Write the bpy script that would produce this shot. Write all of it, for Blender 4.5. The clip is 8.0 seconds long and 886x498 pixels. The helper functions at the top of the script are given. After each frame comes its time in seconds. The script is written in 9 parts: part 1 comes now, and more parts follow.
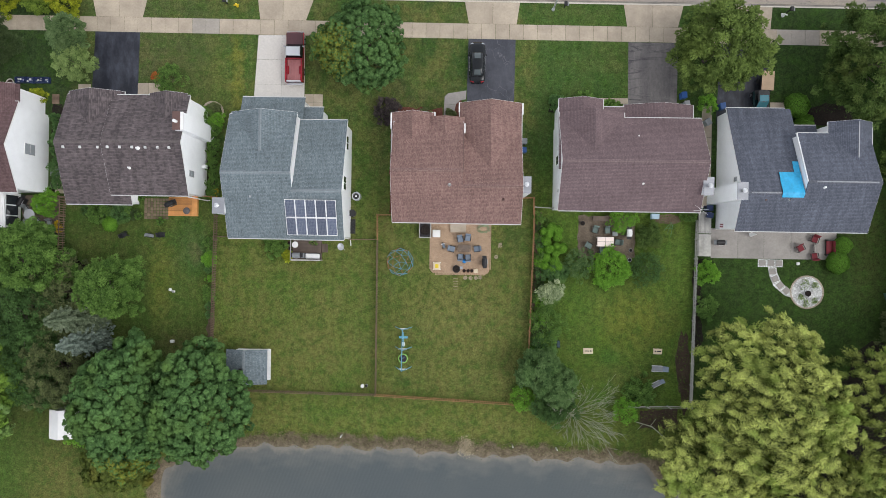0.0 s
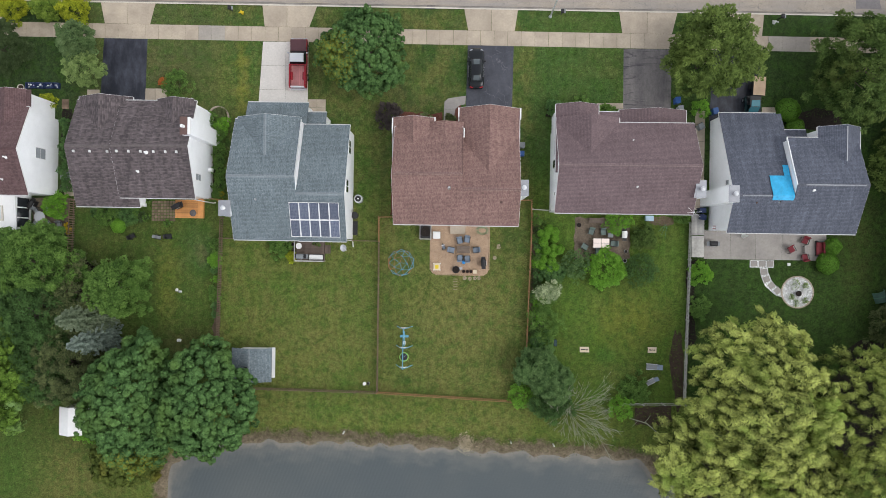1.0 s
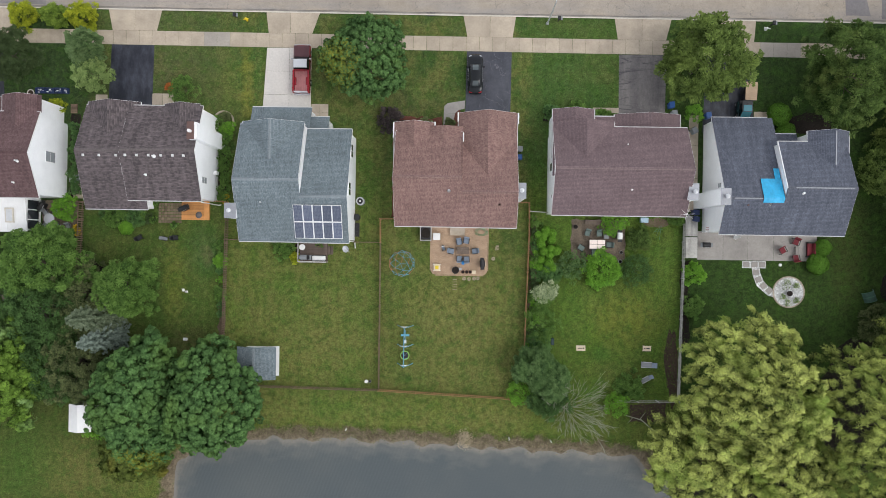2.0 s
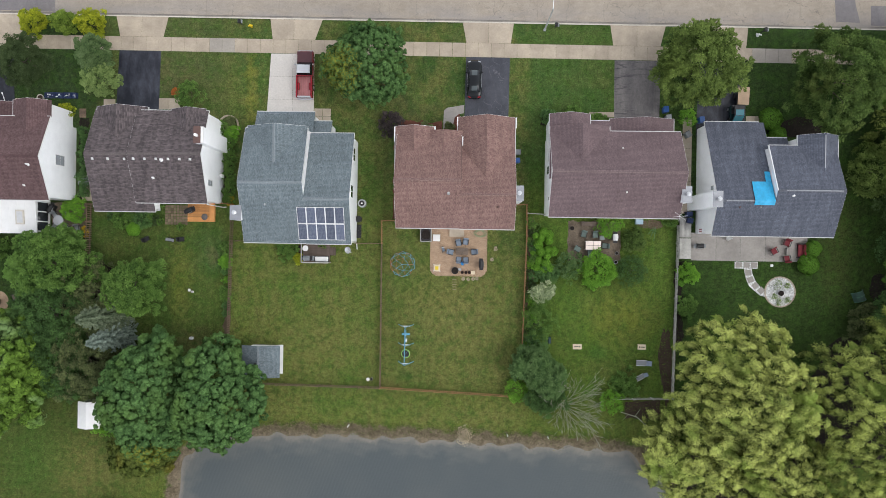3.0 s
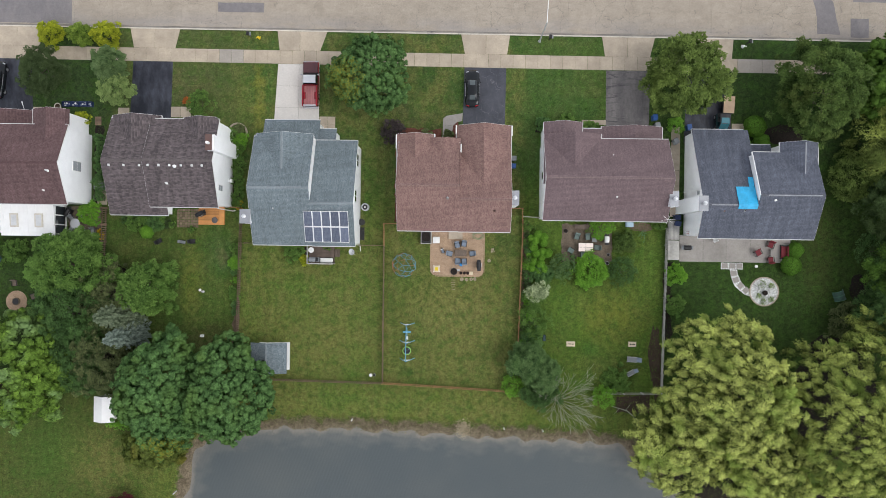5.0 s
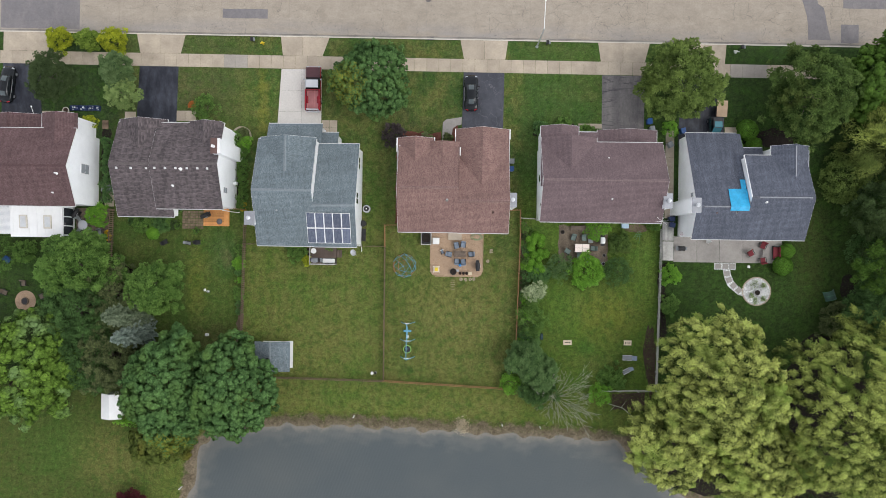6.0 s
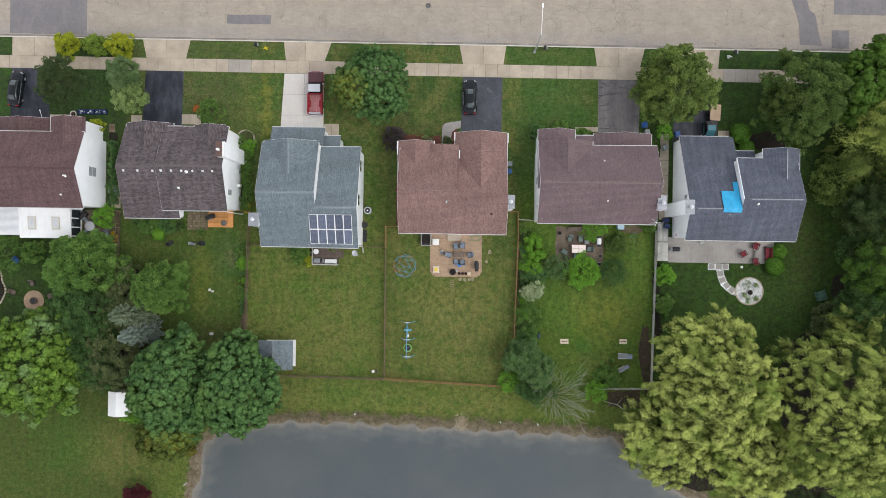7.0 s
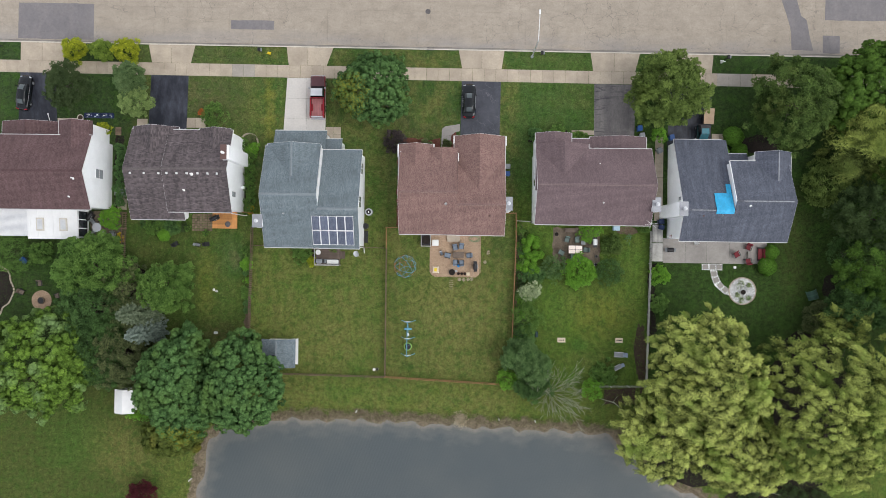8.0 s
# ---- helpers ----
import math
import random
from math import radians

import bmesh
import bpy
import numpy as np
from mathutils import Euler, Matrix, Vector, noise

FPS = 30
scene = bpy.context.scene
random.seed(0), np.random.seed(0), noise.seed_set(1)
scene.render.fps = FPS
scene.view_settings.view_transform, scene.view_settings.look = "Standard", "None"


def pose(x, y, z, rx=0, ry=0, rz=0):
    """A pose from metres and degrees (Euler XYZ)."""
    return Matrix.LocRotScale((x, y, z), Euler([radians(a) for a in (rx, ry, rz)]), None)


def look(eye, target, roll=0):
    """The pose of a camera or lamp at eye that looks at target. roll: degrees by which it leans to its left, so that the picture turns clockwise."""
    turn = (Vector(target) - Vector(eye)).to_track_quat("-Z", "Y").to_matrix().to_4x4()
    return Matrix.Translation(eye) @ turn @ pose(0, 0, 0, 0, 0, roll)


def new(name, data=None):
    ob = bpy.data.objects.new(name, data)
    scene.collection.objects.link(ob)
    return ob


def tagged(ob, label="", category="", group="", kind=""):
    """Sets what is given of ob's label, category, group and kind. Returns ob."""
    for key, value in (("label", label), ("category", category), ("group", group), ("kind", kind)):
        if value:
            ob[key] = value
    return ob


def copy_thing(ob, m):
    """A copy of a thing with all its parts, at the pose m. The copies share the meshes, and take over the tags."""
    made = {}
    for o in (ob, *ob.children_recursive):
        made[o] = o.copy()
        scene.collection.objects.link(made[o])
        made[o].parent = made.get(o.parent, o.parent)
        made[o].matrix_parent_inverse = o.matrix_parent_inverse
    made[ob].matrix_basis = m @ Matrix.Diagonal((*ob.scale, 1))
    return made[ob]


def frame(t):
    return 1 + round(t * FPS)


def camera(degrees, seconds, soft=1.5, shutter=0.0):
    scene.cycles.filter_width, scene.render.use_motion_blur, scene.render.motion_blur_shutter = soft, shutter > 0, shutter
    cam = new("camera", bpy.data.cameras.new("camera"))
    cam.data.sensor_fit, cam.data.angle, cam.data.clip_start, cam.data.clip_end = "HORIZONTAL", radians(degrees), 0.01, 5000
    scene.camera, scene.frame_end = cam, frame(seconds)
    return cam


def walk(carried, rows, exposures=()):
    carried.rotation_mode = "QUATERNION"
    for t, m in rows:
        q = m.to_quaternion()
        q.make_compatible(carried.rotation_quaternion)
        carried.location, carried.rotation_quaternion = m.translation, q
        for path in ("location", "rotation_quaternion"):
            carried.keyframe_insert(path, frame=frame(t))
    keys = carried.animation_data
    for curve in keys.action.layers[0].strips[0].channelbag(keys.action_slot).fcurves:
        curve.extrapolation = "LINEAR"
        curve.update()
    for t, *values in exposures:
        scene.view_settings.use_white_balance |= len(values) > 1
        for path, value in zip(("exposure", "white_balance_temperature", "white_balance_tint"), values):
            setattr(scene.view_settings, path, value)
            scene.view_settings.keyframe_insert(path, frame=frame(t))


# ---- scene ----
cam = camera(72.0, 8.0, soft=0.55)
PATH = [
    (0, 2.781, 2.887, 70.282, -0.042, 1.228, 0.894),
    (0.5, 2.806, 2.984, 71.194, -0.061, 1.231, 0.886),
    (1, 2.832, 3.075, 72.104, -0.078, 1.233, 0.878),
    (1.5, 2.860, 3.159, 73.012, -0.090, 1.234, 0.871),
    (2.25, 2.902, 3.273, 74.369, -0.103, 1.235, 0.861),
    (3, 2.947, 3.373, 75.721, -0.108, 1.233, 0.851),
    (3.5, 2.978, 3.431, 76.620, -0.107, 1.231, 0.846),
    (4, 3.010, 3.483, 77.517, -0.102, 1.229, 0.840),
    (4.5, 3.043, 3.529, 78.411, -0.094, 1.225, 0.836),
    (5.25, 3.094, 3.585, 79.748, -0.075, 1.218, 0.829),
    (6, 3.147, 3.627, 81.080, -0.049, 1.209, 0.823),
    (6.5, 3.184, 3.647, 81.966, -0.027, 1.202, 0.820),
    (7, 3.221, 3.660, 82.849, -0.001, 1.194, 0.817),
    (7.5, 3.260, 3.667, 83.730, 0.028, 1.186, 0.815),
    (8, 3.300, 3.668, 84.608, 0.061, 1.176, 0.813),
]
walk(cam, [(t, pose(x, y, z, rx, ry, rz)) for t, x, y, z, rx, ry, rz in PATH])

# ---------------------------------------------------------------- light
world = bpy.data.worlds.new("sky")
scene.world = world
world.use_nodes = True
_n = world.node_tree.nodes
_sky = _n.new("ShaderNodeTexSky")
_sky.sky_type, _sky.sun_disc = "NISHITA", False
_sky.sun_elevation, _sky.sun_rotation = radians(55), radians(107)
_sky.air_density, _sky.dust_density, _sky.ozone_density = 1.0, 6.0, 1.0
_hs = _n.new("ShaderNodeHueSaturation")
_hs.inputs["Saturation"].default_value = 0.15
world.node_tree.links.new(_sky.outputs[0], _hs.inputs["Color"])
_cloud = _n.new("ShaderNodeMix")
_cloud.data_type = "RGBA"
_cloud.inputs["Factor"].default_value = 0.68
# thin cloud all over, paler towards the horizon
_up = _n.new("ShaderNodeSeparateXYZ")
world.node_tree.links.new(_n.new("ShaderNodeTexCoord").outputs["Generated"], _up.inputs[0])
_veil = _n.new("ShaderNodeMix")
_veil.data_type = "RGBA"
_veil.inputs["A"].default_value, _veil.inputs["B"].default_value = (9.4, 9.75, 10.7, 1), (2.85, 2.95, 3.35, 1)
world.node_tree.links.new(_up.outputs[2], _veil.inputs["Factor"])
world.node_tree.links.new(_veil.outputs["Result"], _cloud.inputs["B"])
world.node_tree.links.new(_hs.outputs[0], _cloud.inputs["A"])
world.node_tree.links.new(_cloud.outputs["Result"], _n["Background"].inputs["Color"])
_n["Background"].inputs["Strength"].default_value = 0.168
sun = new("sun", bpy.data.lights.new("sun", "SUN"))
sun.data.energy, sun.data.angle, sun.data.color = 0.62, radians(32), (1.0, 0.98, 0.95)
sun.matrix_basis = look((34, -10, 50), (0, 0, 0))
scene.view_settings.exposure = 0.235


# ---------------------------------------------------------------- materials
class Nodes:
    """Small helper round a material's node tree."""

    def __init__(self, name):
        self.m = bpy.data.materials.new(name)
        self.m.use_nodes = True
        self.t = self.m.node_tree
        self.b = self.t.nodes["Principled BSDF"]
        self.geo = self.t.nodes.new("ShaderNodeNewGeometry")
        self.tc = self.t.nodes.new("ShaderNodeTexCoord")

    def link(self, a, b):
        self.t.links.new(a, b)

    def put(self, socket, value):
        if hasattr(value, "is_output"):
            self.link(value, socket)
        elif isinstance(value, tuple) and len(value) == 3 and socket.type == "RGBA":
            socket.default_value = (*value, 1)
        else:
            socket.default_value = value

    def noise(self, scale, vec=None, detail=4.0, rough=0.6, distort=0.0):
        n = self.t.nodes.new("ShaderNodeTexNoise")
        n.inputs["Scale"].default_value = scale
        n.inputs["Detail"].default_value = detail
        n.inputs["Roughness"].default_value = rough
        n.inputs["Distortion"].default_value = distort
        self.link(vec or self.tc.outputs["Object"], n.inputs["Vector"])
        return n.outputs["Fac"]

    def span(self, v, a, b, c=0.0, d=1.0):
        n = self.t.nodes.new("ShaderNodeMapRange")
        for s, x in zip(n.inputs, (v, a, b, c, d)):
            self.put(s, x)
        return n.outputs[0]

    def math(self, op, a, b=0.0):
        n = self.t.nodes.new("ShaderNodeMath")
        n.operation = op
        self.put(n.inputs[0], a)
        self.put(n.inputs[1], b)
        return n.outputs[0]

    def mix(self, f, a, b, kind="MIX"):
        n = self.t.nodes.new("ShaderNodeMix")
        n.data_type, n.blend_type = "RGBA", kind
        self.put(n.inputs["Factor"], f)
        self.put(n.inputs["A"], a)
        self.put(n.inputs["B"], b)
        return n.outputs["Result"]

    def value(self, col, v, sat=1.0, hue=0.5):
        n = self.t.nodes.new("ShaderNodeHueSaturation")
        self.put(n.inputs["Color"], col)
        self.put(n.inputs["Value"], v)
        self.put(n.inputs["Saturation"], sat)
        self.put(n.inputs["Hue"], hue)
        return n.outputs["Color"]

    def scaled(self, vec, sx, sy, sz):
        n = self.t.nodes.new("ShaderNodeMapping")
        n.inputs["Scale"].default_value = (sx, sy, sz)
        self.link(vec, n.inputs["Vector"])
        return n.outputs[0]

    def xyz(self, vec):
        n = self.t.nodes.new("ShaderNodeSeparateXYZ")
        self.link(vec, n.inputs[0])
        return n.outputs

    def bump(self, h, strength, dist=0.02):
        n = self.t.nodes.new("ShaderNodeBump")
        n.inputs["Strength"].default_value = strength
        n.inputs["Distance"].default_value = dist
        self.link(h, n.inputs["Height"])
        self.link(n.outputs[0], self.b.inputs["Normal"])

    def rand(self):
        return self.t.nodes.new("ShaderNodeObjectInfo").outputs["Random"]

    def done(self, col, rough=0.8, metal=0.0, spec=0.4):
        self.put(self.b.inputs["Base Color"], col)
        self.put(self.b.inputs["Roughness"], rough)
        self.b.inputs["Metallic"].default_value = metal
        self.b.inputs["Specular IOR Level"].default_value = spec
        return self.m


def plain(name, col, rough=0.7, metal=0.0, var=0.12, big=1.2, fine=25.0, bump=0.15, piece=0.0, spec=0.4):
    """A painted, moulded or raw surface with stains and grain."""
    k = Nodes(name)
    v = k.math("ADD", k.span(k.noise(big), 0.3, 0.7, 1 - var, 1 + var), k.span(k.noise(fine), 0.3, 0.7, -var * 0.6, var * 0.6))
    if piece:
        v = k.math("MULTIPLY", v, k.span(k.rand(), 0, 1, 1 - piece, 1 + piece))
    if bump:
        k.bump(k.noise(fine), bump)
    return k.done(k.value(col, v), rough, metal, spec)


def shingle(name, a, b, streak=0.15, rows=6.4, tab=0.27):
    """Asphalt shingles: courses along the slope, tabs of mixed shade, weather streaks running down."""
    k = Nodes(name)
    uv = k.tc.outputs["UV"]
    u, v, _ = k.xyz(uv)
    run = k.math("MULTIPLY", v, rows)
    course = k.math("FLOOR", run)
    at = k.t.nodes.new("ShaderNodeCombineXYZ")
    k.put(at.inputs[0], k.math("ADD", k.math("MULTIPLY", u, 1.0 / tab), k.math("MULTIPLY", course, 13.37)))
    k.put(at.inputs[1], k.math("MULTIPLY", course, 7.31))
    dash = k.span(k.noise(1.6, at.outputs[0], 2, 0.6), 0.37, 0.63, -0.05, 1.1)
    # lower edge of each course darkened as a painted shadow line
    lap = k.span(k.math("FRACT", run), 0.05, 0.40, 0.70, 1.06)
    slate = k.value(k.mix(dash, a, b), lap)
    tabs = k.noise(14.0, k.scaled(uv, 0.75, 1.0, 1), 3, 0.65)
    down = k.noise(1.6, k.scaled(uv, 1.0, 0.12, 1), 3)
    blot = k.noise(0.35, uv, 3)
    v = k.math("MULTIPLY", k.span(tabs, 0.3, 0.7, 0.90, 1.10), k.span(down, 0.3, 0.7, 1 - streak, 1 + streak))
    v = k.math("MULTIPLY", k.math("MULTIPLY", v, k.span(blot, 0.3, 0.7, 0.9, 1.1)), k.span(k.noise(3.4, k.scaled(uv, 0.8, 1.0, 1), 3, 0.7), 0.3, 0.7, 0.90, 1.10))
    k.bump(k.math("ADD", lap, k.noise(60, uv)), 0.35, 0.01)
    return k.done(k.value(slate, v), 0.92, 0, 0.25)


def siding(name, col):
    """Vinyl clapboard: lapped courses up the wall, faint dirt."""
    k = Nodes(name)
    z = k.xyz(k.geo.outputs["Position"])[2]
    lap = k.math("FRACT", k.math("MULTIPLY", z, 6.5))
    k.bump(lap, 0.5, 0.012)
    v = k.math("MULTIPLY", k.span(k.noise(0.7), 0.3, 0.7, 0.95, 1.03), k.span(lap, 0.0, 0.12, 0.86, 1.0))
    return k.done(k.value(col, v), 0.45, 0, 0.4)


def leaf(name, a, b, c, passing=0.22):
    """Foliage: three greens mixed leaf by leaf and tuft by tuft, with shade carried in tint."""
    k = Nodes(name)
    at = k.t.nodes.new("ShaderNodeAttribute")
    at.attribute_name = "tint"
    r = k.geo.outputs["Random Per Island"]
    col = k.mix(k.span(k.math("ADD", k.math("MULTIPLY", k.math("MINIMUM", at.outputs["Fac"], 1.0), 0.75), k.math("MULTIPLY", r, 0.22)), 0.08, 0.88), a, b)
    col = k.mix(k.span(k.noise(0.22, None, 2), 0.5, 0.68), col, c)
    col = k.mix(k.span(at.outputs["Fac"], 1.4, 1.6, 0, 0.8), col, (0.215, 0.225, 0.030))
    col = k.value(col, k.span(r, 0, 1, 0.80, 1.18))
    k.done(col, 0.7, 0, 0.1)
    tr = k.t.nodes.new("ShaderNodeBsdfTranslucent")
    k.link(col, tr.inputs["Color"])
    mx = k.t.nodes.new("ShaderNodeMixShader")
    mx.inputs[0].default_value = passing
    k.link(k.b.outputs[0], mx.inputs[1])
    k.link(tr.outputs[0], mx.inputs[2])
    k.link(mx.outputs[0], k.t.nodes["Material Output"].inputs["Surface"])
    return k.m


def lawn_material(blades=False):
    """Mown grass: lots of differing green, some shade in the colour, dry patches, clover, mowing stripes, soil along
    the pond's bank and in beds.
    """
    k = Nodes("grass_blades" if blades else "lawn_grass")
    pos = k.geo.outputs["Position"]
    px, py, pz = k.xyz(pos)
    ramp = k.t.nodes.new("ShaderNodeValToRGB")
    k.link(k.span(px, -70.0, 70.0), ramp.inputs[0])
    # the westmost lot is darkened for the shade of its trees
    lots = ((-70, (0.030, 0.053, 0.017)), (-43.6, (0.032, 0.056, 0.017)), (-42.6, (0.050, 0.084, 0.020)), (-25.5, (0.062, 0.102, 0.022)),
            (-24.8, (0.094, 0.134, 0.027)), (-6.5, (0.092, 0.128, 0.028)), (-6.0, (0.098, 0.120, 0.030)), (11.2, (0.086, 0.110, 0.029)),
            (12.0, (0.072, 0.128, 0.020)), (29.3, (0.074, 0.122, 0.020)), (30.3, (0.030, 0.058, 0.015)), (48.0, (0.029, 0.053, 0.013)), (70, (0.029, 0.050, 0.013)))
    el = ramp.color_ramp.elements
    while len(el) < len(lots):
        el.new(0.5)
    for e, (x, c) in zip(el, lots):
        e.position, e.color = (x + 70) / 140, (*c, 1)
    front = k.span(py, 9.0, 15.0)
    fronts = ((-70, (0.032, 0.058, 0.020)), (-42.5, (0.032, 0.058, 0.020)), (-41.0, (0.063, 0.086, 0.030)), (-27.0, (0.063, 0.088, 0.030)), (-24.0, (0.045, 0.088, 0.023)),
              (0.0, (0.045, 0.084, 0.024)), (13.0, (0.050, 0.098, 0.025)), (28.0, (0.049, 0.094, 0.024)), (31.0, (0.031, 0.058, 0.017)), (70.0, (0.027, 0.050, 0.015)))
    ramp2 = k.t.nodes.new("ShaderNodeValToRGB")
    k.link(k.span(px, -70.0, 70.0), ramp2.inputs[0])
    el = ramp2.color_ramp.elements
    while len(el) < len(fronts):
        el.new(0.5)
    for e, (x, c) in zip(el, fronts):
        e.position, e.color = (x + 70) / 140, (*c, 1)
    base = k.mix(front, ramp.outputs[0], ramp2.outputs[0])
    base = k.mix(k.span(py, -15.4, -14.6, 1.0, 0.0), base, k.mix(k.span(px, -41.0, -35.0), (0.066, 0.086, 0.022), (0.096, 0.128, 0.026)))
    # patches of lush, worn and dry turf, dark ones carrying shade: place, reach, colour, strength
    warp = k.t.nodes.new("ShaderNodeVectorMath")
    warp.operation = "MULTIPLY_ADD"
    wn = k.t.nodes.new("ShaderNodeTexNoise")
    wn.inputs["Scale"].default_value, wn.inputs["Detail"].default_value, wn.inputs["Roughness"].default_value = 0.55, 5, 0.65
    k.link(pos, wn.inputs["Vector"])
    k.link(wn.outputs["Color"], warp.inputs[0])
    warp.inputs[1].default_value = (3.2, 3.2, 0)
    k.link(pos, warp.inputs[2])
    # dark strips along walls and fences put their shade into the turf colour
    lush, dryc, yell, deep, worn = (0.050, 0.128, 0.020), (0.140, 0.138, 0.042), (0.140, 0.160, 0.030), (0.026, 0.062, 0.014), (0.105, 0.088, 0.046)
    for cx, cy, rx, ry, col, amount in (
            (-22.9, 22.5, 0.9, 7.0, (0.170, 0.175, 0.034), 0.85), (-21.6, 22.0, 0.7, 6.0, lush, 0.6), (-24.8, 22.0, 1.2, 6.0, (0.070, 0.120, 0.026), 0.7), (-33.0, 24.6, 5.0, 3.0, worn, 0.35), (-8.4, 13.0, 1.5, 6.5, lush, 0.6), (-1.4, 22.0, 1.7, 1.9, (0.075, 0.140, 0.040), 0.9), (-3.0, 20.5, 5.0, 2.6, worn, 0.35),
            (-27.8, 2.6, 2.8, 3.6, (0.032, 0.092, 0.026), 0.9), (-27.4, 2.0, 1.0, 1.4, (0.110, 0.105, 0.050), 0.7), (-31.6, -1.5, 1.6, 6.0, yell, 0.6), (-29.0, -9.0, 3.6, 2.0, worn, 0.5), (-15.6, -2.2, 7.0, 2.2, lush, 0.35), (-15.0, -9.0, 6.5, 3.6, dryc, 0.6),
            (-12.0, -4.0, 2.4, 5.0, dryc, 0.45), (-3.5, 1.2, 2.6, 3.4, lush, 0.45), (3.6, -4.8, 6.4, 4.4, (0.170, 0.160, 0.056), 0.7), (3.2, -9.6, 4.2, 3.6, dryc, 0.55), (9.9, -1.0, 1.4, 8.0, (0.048, 0.084, 0.020), 0.7), (9.0, 3.4, 2.0, 3.2, deep, 0.45), (-5.2, -2.0, 0.9, 8.0, (0.056, 0.096, 0.022), 0.6), (-4.4, 4.2, 2.0, 2.2, deep, 0.35), (-3.0, -12.6, 0.9, 0.8, deep, 0.8),
            (20.6, -9.2, 1.3, 1.4, lush, 0.8), (17.5, -4.2, 3.2, 3.4, (0.074, 0.155, 0.022), 0.5), (23.5, -5.0, 5.0, 3.8, (0.150, 0.165, 0.030), 0.7), (23.0, -11.6, 4.0, 2.0, (0.078, 0.098, 0.026), 0.55), (27.4, 3.0, 1.8, 3.4, (0.078, 0.150, 0.026), 0.4),
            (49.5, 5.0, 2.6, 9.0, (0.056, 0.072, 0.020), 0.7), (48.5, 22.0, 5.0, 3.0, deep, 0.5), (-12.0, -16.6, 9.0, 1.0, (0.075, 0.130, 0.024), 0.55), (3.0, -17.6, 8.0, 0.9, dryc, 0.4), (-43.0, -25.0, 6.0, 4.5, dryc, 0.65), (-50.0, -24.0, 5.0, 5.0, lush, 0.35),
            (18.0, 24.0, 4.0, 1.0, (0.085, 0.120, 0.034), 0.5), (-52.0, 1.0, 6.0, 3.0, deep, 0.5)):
        mp = k.t.nodes.new("ShaderNodeMapping")
        mp.inputs["Location"].default_value = (-(cx + 1.6) / rx, -(cy + 1.6) / ry, 0)
        mp.inputs["Scale"].default_value = (1 / rx, 1 / ry, 0)
        k.link(warp.outputs[0], mp.inputs["Vector"])
        ln = k.t.nodes.new("ShaderNodeVectorMath")
        ln.operation = "LENGTH"
        k.link(mp.outputs[0], ln.inputs[0])
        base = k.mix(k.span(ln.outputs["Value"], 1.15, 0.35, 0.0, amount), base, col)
    patch = k.noise(0.16, pos, 5, 0.62)
    dry = k.math("MULTIPLY", k.math("MULTIPLY", k.span(px, 11.2, 12.2, 1.0, 0.3), k.span(px, 28.0, 31.0, 1.0, 0.1)), k.math("MULTIPLY", k.span(px, -27.0, -24.0, 0.45, 1.0), k.span(px, -45.0, -42.0, 0.15, 1.0)))
    base = k.mix(k.math("MULTIPLY", k.span(patch, 0.46, 0.60, 0, 0.55), dry), base, (0.140, 0.140, 0.040))
    warm = k.math("MULTIPLY", k.span(k.noise(0.45, k.scaled(pos, 1.0, 0.7, 1), 5, 0.65, 0.5), 0.43, 0.62, 0, 0.6), dry)
    base = k.mix(warm, base, (0.136, 0.132, 0.043))
    clover = k.noise(0.33, k.scaled(pos, 1, 1.3, 1), 5, 0.7)
    base = k.mix(k.span(clover, 0.52, 0.70, 0, 0.45), base, (0.046, 0.112, 0.018))
    stripe = k.math("SINE", k.math("MULTIPLY", k.math("ADD", px, k.span(k.noise(0.25, pos, 2), 0, 1, -0.3, 0.3)), 5.6))
    streak = k.noise(1.0, k.scaled(pos, 1.6, 0.12, 1), 3)
    fine = k.noise(6.5, pos, 5, 0.8)
    tuft = k.noise(1.9, pos, 6, 0.75)
    speck = k.noise(3.2, k.scaled(pos, 1.0, 0.8, 1), 4, 0.75)
    base = k.mix(k.math("MULTIPLY", k.span(speck, 0.50, 0.66, 0, 0.6), k.span(dry, 0, 1, 0.2, 1)), base, (0.132, 0.150, 0.050))
    base = k.mix(k.span(k.noise(0.9, pos, 6, 0.7), 0.53, 0.38, 0, 0.6), base, (0.044, 0.094, 0.016))
    v = k.math("MULTIPLY", k.span(fine, 0.34, 0.66, 0.50, 1.52), k.span(tuft, 0.36, 0.64, 0.64, 1.34))
    v = k.math("MULTIPLY", v, k.span(streak, 0.3, 0.7, 0.93, 1.07))
    v = k.math("MULTIPLY", v, k.span(k.math("MULTIPLY", stripe, k.span(patch, 0.35, 0.6, 0.2, 1.0)), -1, 1, 0.96, 1.04))
    if blades:
        v = k.span(k.geo.outputs["Random Per Island"], 0, 1, 0.72, 1.32)
        return k.done(k.value(base, v, 1.02), 0.8, 0, 0.15)
    base = k.value(base, v)
    # the pond's bank: bare soil, dry reed and mud
    at = k.t.nodes.new("ShaderNodeAttribute")
    at.attribute_name = "soil"
    edge = k.math("ADD", at.outputs["Fac"], k.span(k.noise(0.9, pos, 6, 0.75), 0.2, 0.8, -0.62, 0.62))
    mud = k.mix(k.span(k.noise(1.7, pos, 5, 0.7), 0.35, 0.65), (0.082, 0.066, 0.042), (0.20, 0.162, 0.110))
    mud = k.value(mud, k.span(fine, 0.3, 0.7, 0.6, 1.4))
    base = k.mix(k.span(edge, 0.40, 0.72), base, mud)
